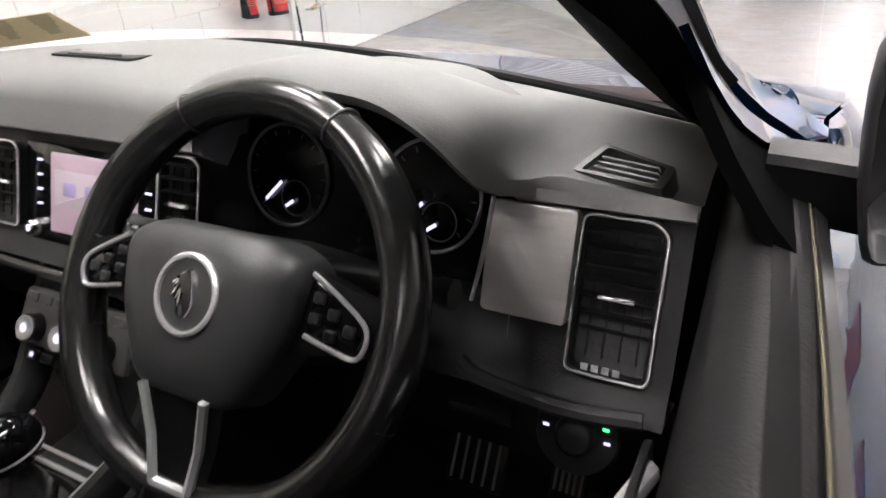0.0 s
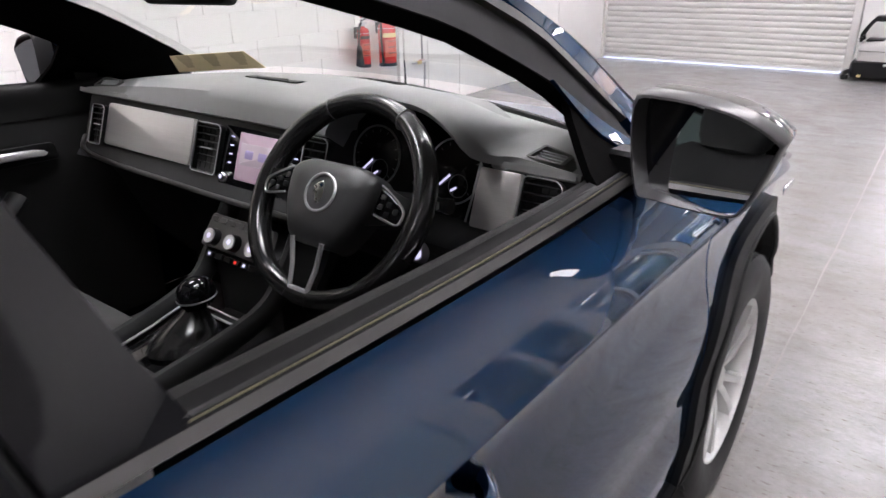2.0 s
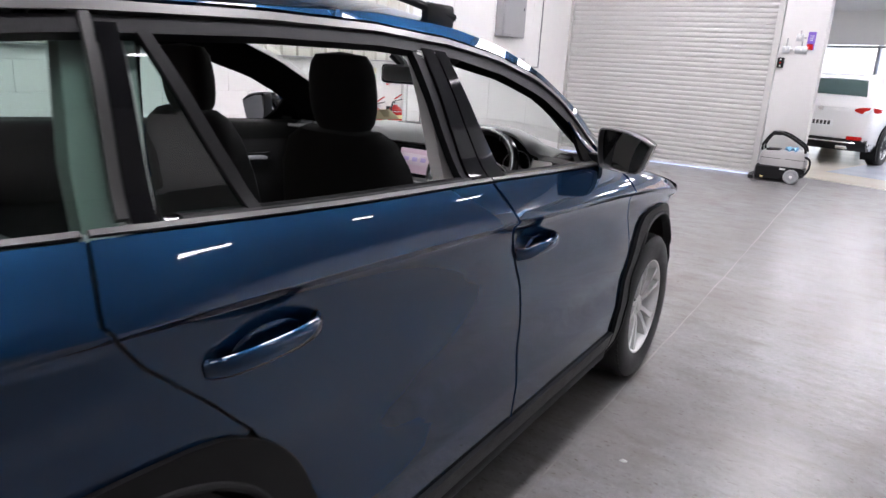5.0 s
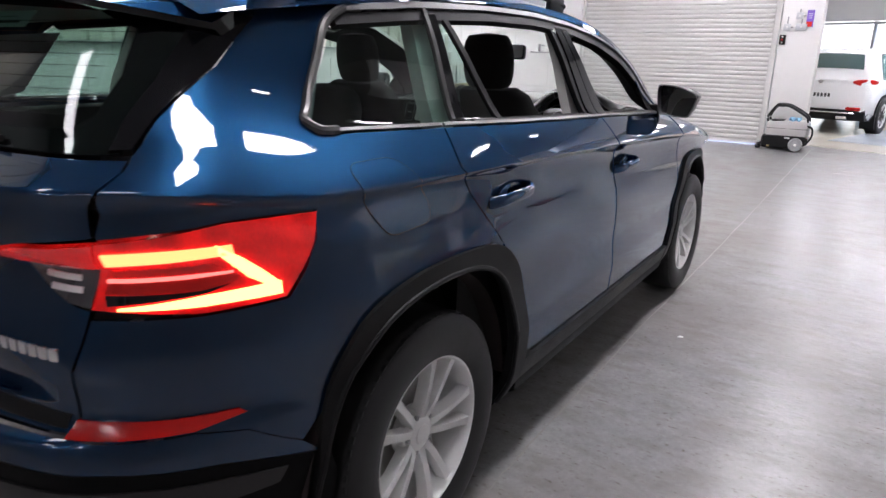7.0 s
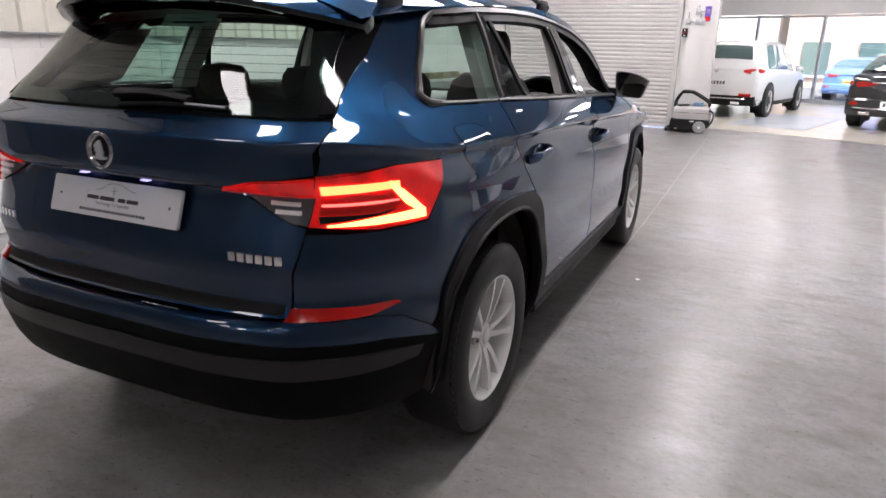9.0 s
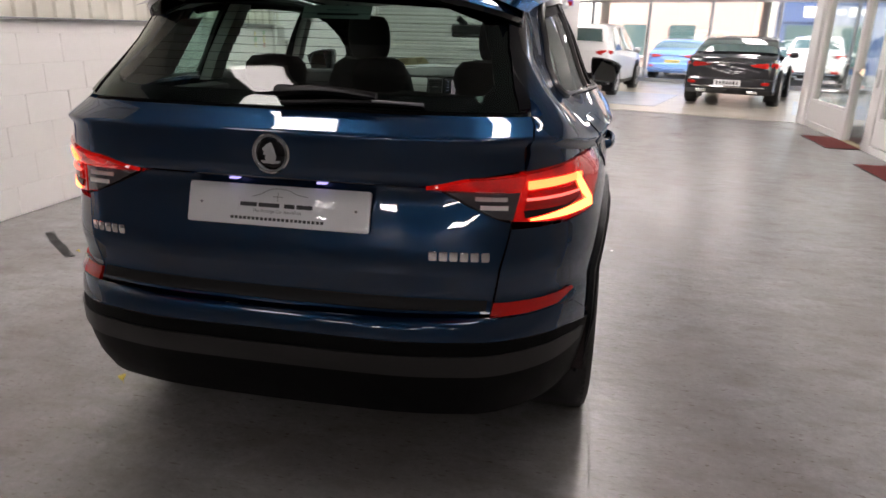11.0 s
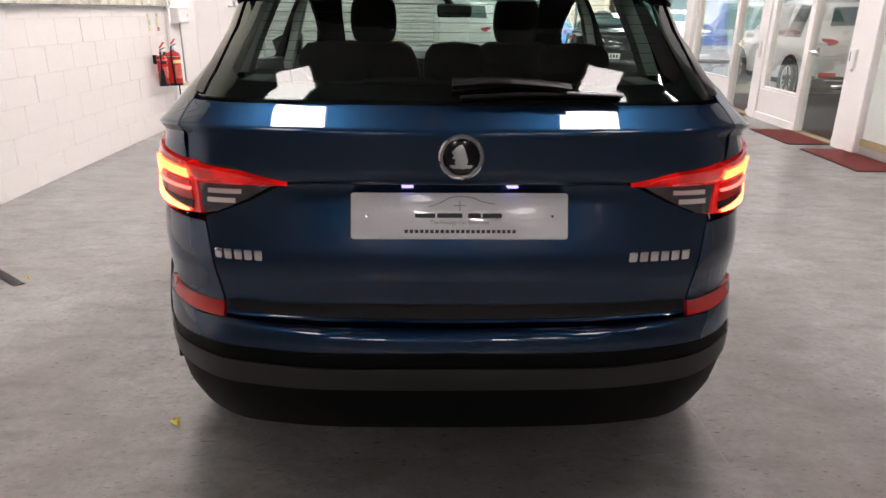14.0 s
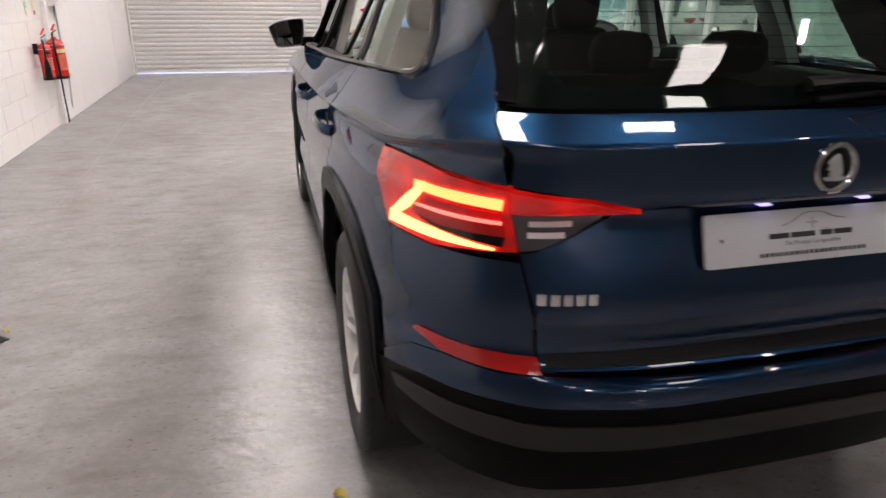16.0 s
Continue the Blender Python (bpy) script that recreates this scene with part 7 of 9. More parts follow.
# climate panel and centre console
M_CLIMATE = material("dark_grey_climate_trim", (0.085, 0.082, 0.080), 0.38, 0.3, 0.06, 12.0)
KM = frame_m((0.020, 2.930, 0.872), (1, 0, 0), (0, 0.55, 0.83))
bm = bmesh.new()
slab(bm, round_poly([(-0.112, -0.034), (0.112, -0.034), (0.104, 0.042), (-0.104, 0.042)], 0.006, 2), 0.012, 0.002, KM)
cl = part("climate_panel", bm, M_CLIMATE, dash, "grey climate panel with three lit knobs")
for dx in (-0.070, 0.0, 0.070):
    bm = bmesh.new()
    lathe(bm, [(0, 0.030), (0.014, 0.030), (0.0185, 0.026), (0.020, 0.012)], 24, KM @ Matrix.Translation((dx, -0.010, 0)))
    kn = part("climate_knob", bm, M_BLACKP, dash)
    bm = bmesh.new()
    lathe(bm, [(0.0115, 0.0305), (0.0165, 0.0308), (0.0172, 0.028)], 24, KM @ Matrix.Translation((dx, -0.010, 0)))
    part("knob_ring", bm, M_SATIN, kn)
    bm = bmesh.new()
    lathe(bm, [(0, 0.0312), (0.006, 0.0311), (0.0065, 0.030)], 12, KM @ Matrix.Translation((dx, -0.010, 0)))
    part("knob_light", bm, M_ICON, kn)
for k in range(7):
    part("climate_key", bx((-0.087 + 0.029 * k, 0.030, 0.0135), (0.022, 0.013, 0.003), 0.002, 1, KM), M_CLIMATE, cl)
for k in range(6):
    part("switch", bx((-0.075 + 0.030 * k, -0.048, 0.004), (0.026, 0.014, 0.008), 0.002, 1, KM), M_BLACKP, cl)
for k in (0, 3, 4):
    part("switch_light", bx((-0.075 + 0.030 * k, -0.048, 0.0085), (0.007, 0.006, 0.001), 0, 1, KM), M_ICONRED if k == 3 else M_ICON, cl)
bm = bmesh.new()
CX = 0.045
for s in (-1, 1):
    tube(bm, smooth_path([(CX + s * 0.118, 2.99, 0.93), (CX + s * 0.122, 2.93, 0.84), (CX + s * 0.118, 2.86, 0.77), (CX + s * 0.108, 2.72, 0.735), (CX + s * 0.100, 2.55, 0.715), (CX + s * 0.098, 2.40, 0.705)], 5), 0.020, 10, flat=1.3)
cons = part("console_sides", bm, M_DASHDK, car, "black centre console")
bm = bmesh.new()
box(bm, (CX, 2.66, 0.50), (0.20, 0.80, 0.40), 0.02)
box(bm, (CX, 3.02, 0.62), (0.22, 0.22, 0.50), 0.02)
part("console_body", bm, M_DASHDK, cons)
for s in (-1, 1):
    bm = bmesh.new()
    tube(bm, smooth_path([(CX + s * 0.088, 2.865, 0.766), (CX + s * 0.080, 2.72, 0.738), (CX + s * 0.076, 2.60, 0.723)], 5), 0.0032, 6)
    part("console_strip", bm, M_SATIN, cons)
for y in (2.822, 2.838):
    part("console_strip", bx((CX + 0.01, y, 0.742 + (y - 2.822) * 0.2), (0.135, 0.006, 0.005), 0.002, 1), M_SATIN, cons)
bm = bmesh.new()
slab(bm, round_poly([(-0.070, -0.11), (0.070, -0.11), (0.074, 0.10), (-0.074, 0.10)], 0.012, 3), 0.006, 0.002, frame_m((CX, 2.72, 0.722), (1, 0, 0), (0, 1, 0.14)))
part("shift_plate", bm, M_GLOSSBLK, cons)
bm = bmesh.new()
lev = []
for z, w, d, oy in ((0.728, 0.060, 0.075, 0.0), (0.745, 0.056, 0.070, 0.005), (0.765, 0.036, 0.048, 0.02), (0.785, 0.018, 0.026, 0.035), (0.80, 0.013, 0.016, 0.042)):
    lev.append([(CX + 0.012 + w * math.cos(a) * (1 if abs(math.cos(a)) < 0.8 else 1.0), 2.735 + oy + d * math.sin(a), z) for a in np.linspace(0, 2 * math.pi, 17)[:-1]])
loft(bm, lev)
gl = part("gear_gaiter", bm, M_LEATHER, cons, "black leather gear lever gaiter")
bm = bmesh.new()
lathe(bm, [(0.010, 0.785), (0.017, 0.790), (0.027, 0.798), (0.033, 0.812), (0.034, 0.826), (0.030, 0.840), (0.021, 0.850), (0.010, 0.855), (0, 0.856)], 24, Matrix.Translation((0.058, 2.782, -0.003)) @ Matrix.Diagonal((0.95, 1.25, 1, 1)))
part("gear_knob", bm, M_GLOSSBLK, cons, "gloss black gear knob")
bm = bmesh.new()
lathe(bm, [(0.0315, 0.812), (0.0345, 0.813), (0.0345, 0.815), (0.0315, 0.816)], 24, Matrix.Translation((0.058, 2.782, -0.003)) @ Matrix.Diagonal((0.95, 1.25, 1, 1)), True)
part("knob_ring", bm, M_SATIN, cons)
part("key_plate", bx((CX + 0.02, 2.615, 0.722), (0.13, 0.05, 0.012), 0.004, 2), M_DASHDK, cons)
for k in range(3):
    part("key_light", bx((CX - 0.02 + 0.035 * k, 2.612, 0.7295), (0.008, 0.008, 0.002), 0, 1), M_ICON, cons)
bm = bmesh.new()
slab(bm, round_poly([(-0.098, -0.22), (0.098, -0.22), (0.098, 0.14), (0.07, 0.19), (-0.07, 0.19), (-0.098, 0.14)], 0.03, 4), 0.075, 0.024, frame_m((CX, 2.36, 0.725), (1, 0, 0), (0, 1, 0.02)), 4)
part("armrest", bm, M_CLOTHDK, cons, "black padded armrest")


# seats
def seat(x0, y0=0.0):
    bm = bmesh.new()
    secs = []
    for y, z, w, h in ((2.16, 0.60, 0.20, 0.06), (2.24, 0.605, 0.235, 0.085), (2.42, 0.605, 0.250, 0.09), (2.60, 0.635, 0.250, 0.09), (2.70, 0.652, 0.238, 0.085), (2.765, 0.640, 0.21, 0.06)):
        sec = []
        for a in np.linspace(0, 2 * math.pi, 25)[:-1]:
            cx, sx = math.cos(a), math.sin(a)
            x = w * (abs(cx) ** 0.55) * (1 if cx > 0 else -1)
            zz = h * (abs(sx) ** 0.7) * (1 if sx > 0 else -1)
            if sx > 0:
                zz += 0.022 * (abs(x) / w) ** 3 - 0.014
            sec.append((x0 + x, y + y0, z + zz))
        secs.append(sec)
    loft(bm, secs)
    s = part("seat", bm, M_CLOTH, car, "dark grey cloth front seat")
    bm = bmesh.new()
    secs = []
    for t, w, d in ((0.0, 0.22, 0.05), (0.08, 0.245, 0.075), (0.30, 0.250, 0.085), (0.50, 0.245, 0.080), (0.62, 0.225, 0.070), (0.70, 0.19, 0.055), (0.735, 0.14, 0.035)):
        cy, cz = 2.30 - 0.20 * t + y0, 0.60 + 0.88 * t
        sec = []
        for a in np.linspace(0, 2 * math.pi, 25)[:-1]:
            cx, sx = math.cos(a), math.sin(a)
            x = w * (abs(cx) ** 0.6) * (1 if cx > 0 else -1)
            y = d * (abs(sx) ** 0.75) * (1 if sx > 0 else -1)
            if sx > 0:
                y += 0.035 * (abs(x) / w) ** 3 - 0.015
            sec.append((x0 + x, cy + y, cz + 0.2 * y))
        secs.append(sec)
    loft(bm, secs)
    part("backrest", bm, M_CLOTHDK, s)
    bm = bmesh.new()
    secs = []
    for k in range(9):
        a = -math.pi / 2 + math.pi * k / 8
        r = max(abs(math.cos(a)) ** 0.32, 0.05)
        secs.append([(x0 + 0.115 * r * (abs(math.cos(b)) ** 0.6) * (1 if math.cos(b) > 0 else -1), 2.175 + y0 + 0.052 * r * (abs(math.sin(b)) ** 0.8) * (1 if math.sin(b) > 0 else -1) - 0.012 * math.sin(a), 1.352 + 0.115 * math.sin(a)) for b in np.linspace(0, 2 * math.pi, 25)[:-1]])
    loft(bm, secs)
    part("headrest", bm, M_CLOTHDK, s, "black cloth headrest")
    for sx in (-0.06, 0.06):
        bm = bmesh.new()
        tube(bm, [(x0 + sx, 2.165 + y0, 1.20), (x0 + sx, 2.178 + y0, 1.27)], 0.006, 8)
        part("headrest_post", bm, M_SATIN, s)
        bm = bmesh.new()
        lathe(bm, [(0.0, 0.012), (0.014, 0.011), (0.018, 0.0)], 12, Matrix.Translation((x0 + sx, 2.167 + y0, 1.226)))
        part("post_collar", bm, M_BLACKP, s)
    for sx in (-0.16, 0.16):
        bm = bmesh.new()
        tube(bm, smooth_path([(x0 + sx, 2.26 + y0, 0.686), (x0 + sx, 2.45 + y0, 0.690), (x0 + sx * 0.98, 2.62 + y0, 0.698), (x0 + sx * 0.9, 2.72 + y0, 0.690)], 5), 0.0022, 5)
        part("seam", bm, M_CLOTHDK, s)


seat(0.365)
seat(-0.345)
# rear bench
bm = bmesh.new()
secs = []
for x in np.linspace(-0.66, 0.66, 15):
    r = 1 - 0.10 * (abs(x) / 0.66) ** 4
    secs.append([(x, 1.02, 0.56), (x, 1.02, 1.10 * r), (x, 1.05, 1.165 * r), (x, 1.10, 1.175 * r), (x, 1.15, 1.14 * r), (x, 1.26, 0.70), (x, 1.30, 0.66), (x, 1.62, 0.66), (x, 1.72, 0.62), (x, 1.74, 0.50), (x, 1.2, 0.45)])
loft(bm, secs)
bench = part("rear_bench", bm, M_CLOTHDK, car, "black cloth rear bench with headrests")
for x0, w in ((-0.40, 0.13), (0.02, 0.11), (0.44, 0.13)):
    bm = bmesh.new()
    secs = []
    for k in range(7):
        a = -math.pi / 2 + math.pi * k / 6
        r = max(abs(math.cos(a)) ** 0.45, 0.05)
        secs.append([(x0 + w * r * (abs(math.cos(b)) ** 0.6) * (1 if math.cos(b) > 0 else -1), 1.10 + 0.05 * r * math.sin(b), 1.225 + 0.072 * math.sin(a)) for b in np.linspace(0, 2 * math.pi, 21)[:-1]])
    loft(bm, secs)
    part("headrest", bm, M_CLOTHDK, bench)

# inner trims: doors, pillars, roof lining, floor
M_SHOULDER = material("dark_door_skin", (0.016, 0.016, 0.0162), 0.5, 0, 0.10, 25.0, 0.25, 420, spec=0.18)


def door_card(y0, y1, s):
    bm = bmesh.new()
    secs = []
    for y in np.linspace(y0, y1, 18):
        b = pt((y, belt(y)))
        zb = belt(y)
        secs.append([(s * q[0], y, q[1]) for q in ((b.x - 0.014, zb + 0.006), (b.x - 0.024, zb + 0.010), (b.x - 0.040, zb + 0.006), (b.x - 0.056, zb - 0.012), (b.x - 0.064, zb - 0.05), (b.x - 0.074, zb - 0.12), (b.x - 0.080, zb - 0.20), (b.x - 0.05, zb - 0.26), (b.x - 0.06, 0.55), (b.x - 0.05, 0.40))])
    loft(bm, secs, closed=False)
    return bm


def card_top(y0, y1, s):
    """The soft shoulder of a door under its window."""
    bm = bmesh.new()
    secs = []
    for y in np.linspace(y0, y1, 18):
        b, zb = pt((y, belt(y))).x, belt(y)
        secs.append([(s * (b - q), y, zb + h) for q, h in ((0.012, 0.010), (0.016, 0.0165), (0.026, 0.0185), (0.042, 0.0180), (0.053, 0.0150), (0.061, 0.0090), (0.067, -0.001), (0.071, -0.016), (0.0735, -0.040), (0.075, -0.072))])
    loft(bm, secs, closed=False)
    return bm


for s, fdr, rdr in ((1, front_door, rear_door), (-1, front_door_l, rear_door_l)):
    dc = part("door_card", door_card(2.30, 3.17, s), M_DASHDK, fdr, "black grained inner door panel")
    part("door_card", door_card(1.30, 2.18, s), M_DASHDK, rdr, "black grained inner door panel")
    part("card_shoulder", card_top(2.30, 3.17, s), M_SHOULDER, fdr, "dark grained door shoulder", 75)
    part("card_shoulder", card_top(1.30, 2.18, s), M_SHOULDER, rdr, "dark grained door shoulder", 75)
    bm = bmesh.new()
    tube(bm, smooth_path([(s * 0.765, 2.32, 0.79), (s * 0.735, 2.40, 0.80), (s * 0.725, 2.60, 0.80), (s * 0.735, 2.72, 0.81), (s * 0.765, 2.80, 0.86)], 5), 0.030, 10, flat=0.8)
    part("door_armrest", bm, M_DASHDK, fdr)
    bm = bmesh.new()
    tube(bm, smooth_path([(s * 0.762, 2.72, 0.965), (s * 0.750, 2.77, 0.972), (s * 0.750, 2.84, 0.970), (s * 0.762, 2.90, 0.962)], 5), 0.008, 8, flat=1.4)
    part("inner_handle", bm, M_SATIN, fdr, "chrome inner door handle")
    bm = bmesh.new()
    slab(bm, round_poly([(-0.13, -0.025), (0.13, -0.018), (0.12, 0.028), (-0.11, 0.028)], 0.012, 3), 0.006, 0.002, frame_m((s * 0.760, 2.80, 0.965), (0, 1, -0.04), (0, 0.04, 1)) if s < 0 else frame_m((s * 0.760, 2.80, 0.965), (0, -1, 0.04), (0, 0.04, 1)))
    part("handle_bezel", bm, M_BLACKP, fdr)
    # pillar linings
    bm = bmesh.new()
    secs = []
    for y in np.linspace(3.30, 2.34, 15):
        e = pt((y, roof_edge(y)))
        e.x *= s
        ix = -s
        o = pt((y - 0.055, win_top(y - 0.055) - 0.014), -0.030)
        o2 = pt((y - 0.055, win_top(y - 0.055) - 0.012), -0.004)
        for q in (o, o2):
            q.x *= s
        lin = [e + Vector(q) for q in ((0.0, 0.03, -0.012), (ix * 0.060, 0.055, -0.006), (ix * 0.105, 0.040, -0.008), (ix * 0.112, 0.012, -0.018))]
        mid = lin[3].lerp(o, 0.5) + Vector((ix * 0.010, 0.0, -0.004))
        secs.append((lin, [lin[3] + Vector((s * 0.002, 0, -0.002)), lin[3].lerp(mid, 0.5) + Vector((ix * 0.004, 0, 0)), mid, mid.lerp(o, 0.55) + Vector((ix * 0.004, 0, 0)), o, o2]))
    loft(bm, [q[0] for q in secs], closed=False)
    part("pillar_lining", bm, M_LINING, car, "pale grey windscreen pillar lining", 60)
    bm = bmesh.new()
    loft(bm, [q[1] for q in secs], closed=False)
    part("pillar_seal", bm, M_MATT, car, "black door frame seal")
    bm = bmesh.new()
    loft(bm, [[(s * (x + dx), y + dy, z) for dx, dy in ((0.01, -0.03), (-0.028, -0.028), (-0.036, 0.0), (-0.03, 0.04), (0.01, 0.05))] for x, y, z in ((0.790, 2.125, 1.12), (0.755, 2.125, 1.22), (0.720, 2.122, 1.35), (0.675, 2.118, 1.48))])
    part("pillar_lining", bm, M_HEADLINER, car, "pale grey door pillar lining")
    bm = bmesh.new()
    loft(bm, [[(s * (x + dx), y + dy, z) for dx, dy in ((0, -0.05), (-0.045, -0.045), (-0.05, 0.0), (-0.045, 0.05), (0, 0.07))] for x, y, z in ((0.775, 1.22, 1.18), (0.735, 1.23, 1.28), (0.69, 1.255, 1.38), (0.645, 1.28, 1.48))])
    part("pillar_lining", bm, M_HEADLINER, car)
    bm = bmesh.new()
    loft(bm, [[(s * p.x * k, p.y + (0.03 if k < 1 else 0), p.z) for p, k in ((pt(X(0.648, 1.20), -0.02), 0.97), (pt((0.70, 1.24), -0.03), 0.95), (pt((0.78, 1.25), -0.03), 0.98))], [(s * p.x * k, p.y + (0.03 if k < 1 else 0), p.z) for p, k in ((pt(X(0.60, 1.42), -0.02), 0.97), (pt((0.78, 1.43), -0.03), 0.95), (pt((0.89, 1.44), -0.03), 0.98))]], closed=False)
    part("pillar_lining", bm, M_GREYP, car)
bm = bmesh.new()
secs = []
for y in np.linspace(0.60, 2.50, 16):
    e = pt((y, roof_edge(y)))
    secs.append([(e.x * 0.985 * t, y, e.z - 0.028 + (roof_z(y) - 0.045 - e.z + 0.028) * (1 - abs(t) ** 2.6)) for t in np.linspace(-1, 1, 15)])
loft(bm, secs, closed=False)
part("roof_lining", bm, M_HEADLINER, car, "pale grey roof lining")
bm = bmesh.new()
box(bm, (0, 2.35, 0.36), (1.56, 2.1, 0.05))
box(bm, (0, 0.72, 0.70), (1.25, 0.72, 0.04), 0.01)
box(bm, (0, 3.42, 0.72), (1.5, 0.06, 0.75), 0.01)
part("cabin_floor", bm, M_CARPET, car)
for s in (-1, 1):
    part("boot_side", bx((s * 0.66, 0.78, 0.93), (0.10, 0.70, 0.50), 0.02), M_DASHDK, car)
# inside mirror
bm = bmesh.new()
RM = frame_m((0.085, 2.850, 1.398), (1, 0.16, 0), (0, 0.1, 1))
slab(bm, round_poly([(-0.102, -0.036), (0.102, -0.036), (0.105, 0.036), (-0.105, 0.036)], 0.018, 4), 0.028, 0.006, RM @ Matrix.Translation((0, 0, -0.02)))
im = part("inside_mirror", bm, M_BLACKP, car, "black inside rear-view mirror")
bm = bmesh.new()
bm.faces.new([bm.verts.new(RM @ Vector((p.x, p.y, 0.0085))) for p in round_poly([(-0.093, -0.029), (0.093, -0.029), (0.095, 0.029), (-0.095, 0.029)], 0.014, 4)])
part("mirror_glass", bm, M_MIRROR, im, smooth=0)
bm = bmesh.new()
tube(bm, [(0.085, 2.865, 1.408), (0.055, 2.87, 1.44), (0.02, 2.85, 1.475)], 0.02, 8)
part("mirror_stem", bm, M_BLACKP, im)
# paper disc holder in the windscreen corner
P0, P1 = Vector((-0.575, 3.225, 1.148)), Vector((-0.250, 3.27, 1.178))
up = Vector((0.02, -0.055, 0.075))
bm = bmesh.new()
slab(bm, [(0.0, 0.0), ((P1 - P0).length, 0.0), ((P1 - P0).length - 0.03, 0.060), (0.02, 0.060)], 0.001, 0, frame_m(P0, P1 - P0, up))
stk = part("windscreen_sticker", bm, M_STICKER, car, "buff paper sticker in the windscreen corner", smooth=0)
for k in range(3):
    for j in range(3):
        bm = bmesh.new()
        slab(bm, [(0.05 + 0.10 * k - j * 0.004, 0.015 + 0.012 * j), (0.08 + 0.10 * k + j * 0.006, 0.015 + 0.012 * j), (0.08 + 0.10 * k + j * 0.006, 0.035 + 0.012 * j), (0.05 + 0.10 * k - j * 0.004, 0.035 + 0.012 * j)], 0.0004, 0, frame_m(P0, P1 - P0, up) @ Matrix.Translation((0, 0, 0.0012)))
        part("print_bar", bm, M_STICKERDK, stk, smooth=0)
M_STICKERW = material("label_red_print", (0.70, 0.16, 0.10), 0.5, 0, 0.1, 30.0)
M_CREAM = material("cream_print", (0.80, 0.66, 0.30), 0.5, 0, 0.06, 20.0)
# ---- parked cars in the showroom and outside ----
SUV_LINE = [(0.0, 0.36, 0.95, 1.00, 0.80), (0.05, 0.33, 0.97, 1.08, 0.87), (0.14, 0.30, 0.98, 1.26, 0.90), (0.27, 0.28, 0.98, 1.48, 0.915), (0.36, 0.27, 0.975, 1.565, 0.92), (0.5, 0.26, 0.97, 1.60, 0.925), (0.8, 0.25, 0.965, 1.625, 0.93), (1.3, 0.24, 0.955, 1.65, 0.93), (1.9, 0.23, 0.94, 1.655, 0.93), (2.5, 0.23, 0.93, 1.60, 0.93), (2.9, 0.23, 0.925, 1.43, 0.93), (3.35, 0.23, 0.92, 1.10, 0.925), (3.55, 0.24, 0.90, 1.02, 0.92), (4.1, 0.25, 0.84, 0.93, 0.90), (4.38, 0.28, 0.74, 0.80, 0.82), (4.48, 0.34, 0.62, 0.66, 0.72)]
SEDAN_LINE = [(0.0, 0.34, 0.84, 0.93, 0.78), (0.07, 0.30, 0.87, 1.00, 0.86), (0.25, 0.27, 0.88, 1.045, 0.90), (0.55, 0.25, 0.89, 1.08, 0.91), (0.90, 0.23, 0.90, 1.26, 0.915), (1.25, 0.22, 0.90, 1.385, 0.92), (1.75, 0.21, 0.89, 1.435, 0.92), (2.3, 0.21, 0.88, 1.42, 0.92), (2.7, 0.21, 0.87, 1.30, 0.92), (3.25, 0.21, 0.86, 1.02, 0.915), (3.5, 0.22, 0.84, 0.95, 0.91), (4.2, 0.24, 0.76, 0.85, 0.89), (4.62, 0.27, 0.66, 0.72, 0.80), (4.74, 0.33, 0.55, 0.58, 0.70)]


def car_surface(line):
    ys = [r[0] for r in line]

    def at(y, u, off=0.0):
        """u runs from the sill (0) over the belt (0.5) and roof edge (0.8) to the middle (1)."""
        zb, zt, zr, w = (float(np.interp(y, ys, [r[k] for r in line])) for k in (1, 2, 3, 4))
        g = min(max((zr - zt - 0.08) / 0.5, 0.0), 1.0)
        wr = w * (0.97 - 0.21 * g)
        tab = [(0.0, w * 0.93, zb), (0.10, w * 0.985, zb + 0.10), (0.25, w * 0.985, zb + 0.45 * (zt - zb)), (0.42, w, zt - 0.09), (0.5, w * 0.965, zt), (0.78, wr + 0.01, zr - 0.05 - 0.01 * g), (0.83, wr - 0.035, zr - 0.022), (0.92, wr * 0.5, zr - 0.004), (1.0, 0.0, zr)]
        us = [t[0] for t in tab]
        return Vector((float(np.interp(u, us, [t[1] for t in tab])) + (off if u < 0.8 else 0), y, float(np.interp(u, us, [t[2] for t in tab])) + (off if u >= 0.55 else 0)))
    return at


US = [0.0, 0.10, 0.25, 0.42, 0.5, 0.6, 0.7, 0.78, 0.83, 0.92, 1.0]


def patch(at, y0, y1, u0, u1, off=0.006, skew=0.0, sides=(1, -1), ny=6, nu=5):
    bm = bmesh.new()
    for s in sides:
        rows = []
        for i in range(nu + 1):
            u = u0 + (u1 - u0) * i / nu
            sh = skew * (i / nu)
            rows.append([(lambda p: Vector((s * p.x, p.y - (off if y0 < 0.7 and u0 > 0.6 else 0), p.z)))(at(y0 + sh + (y1 - y0 - abs(sh) * 2) * k / ny + (0 if skew == 0 else 0), u, off)) for k in range(ny + 1)])
        loft(bm, rows, closed=False)
    return bm


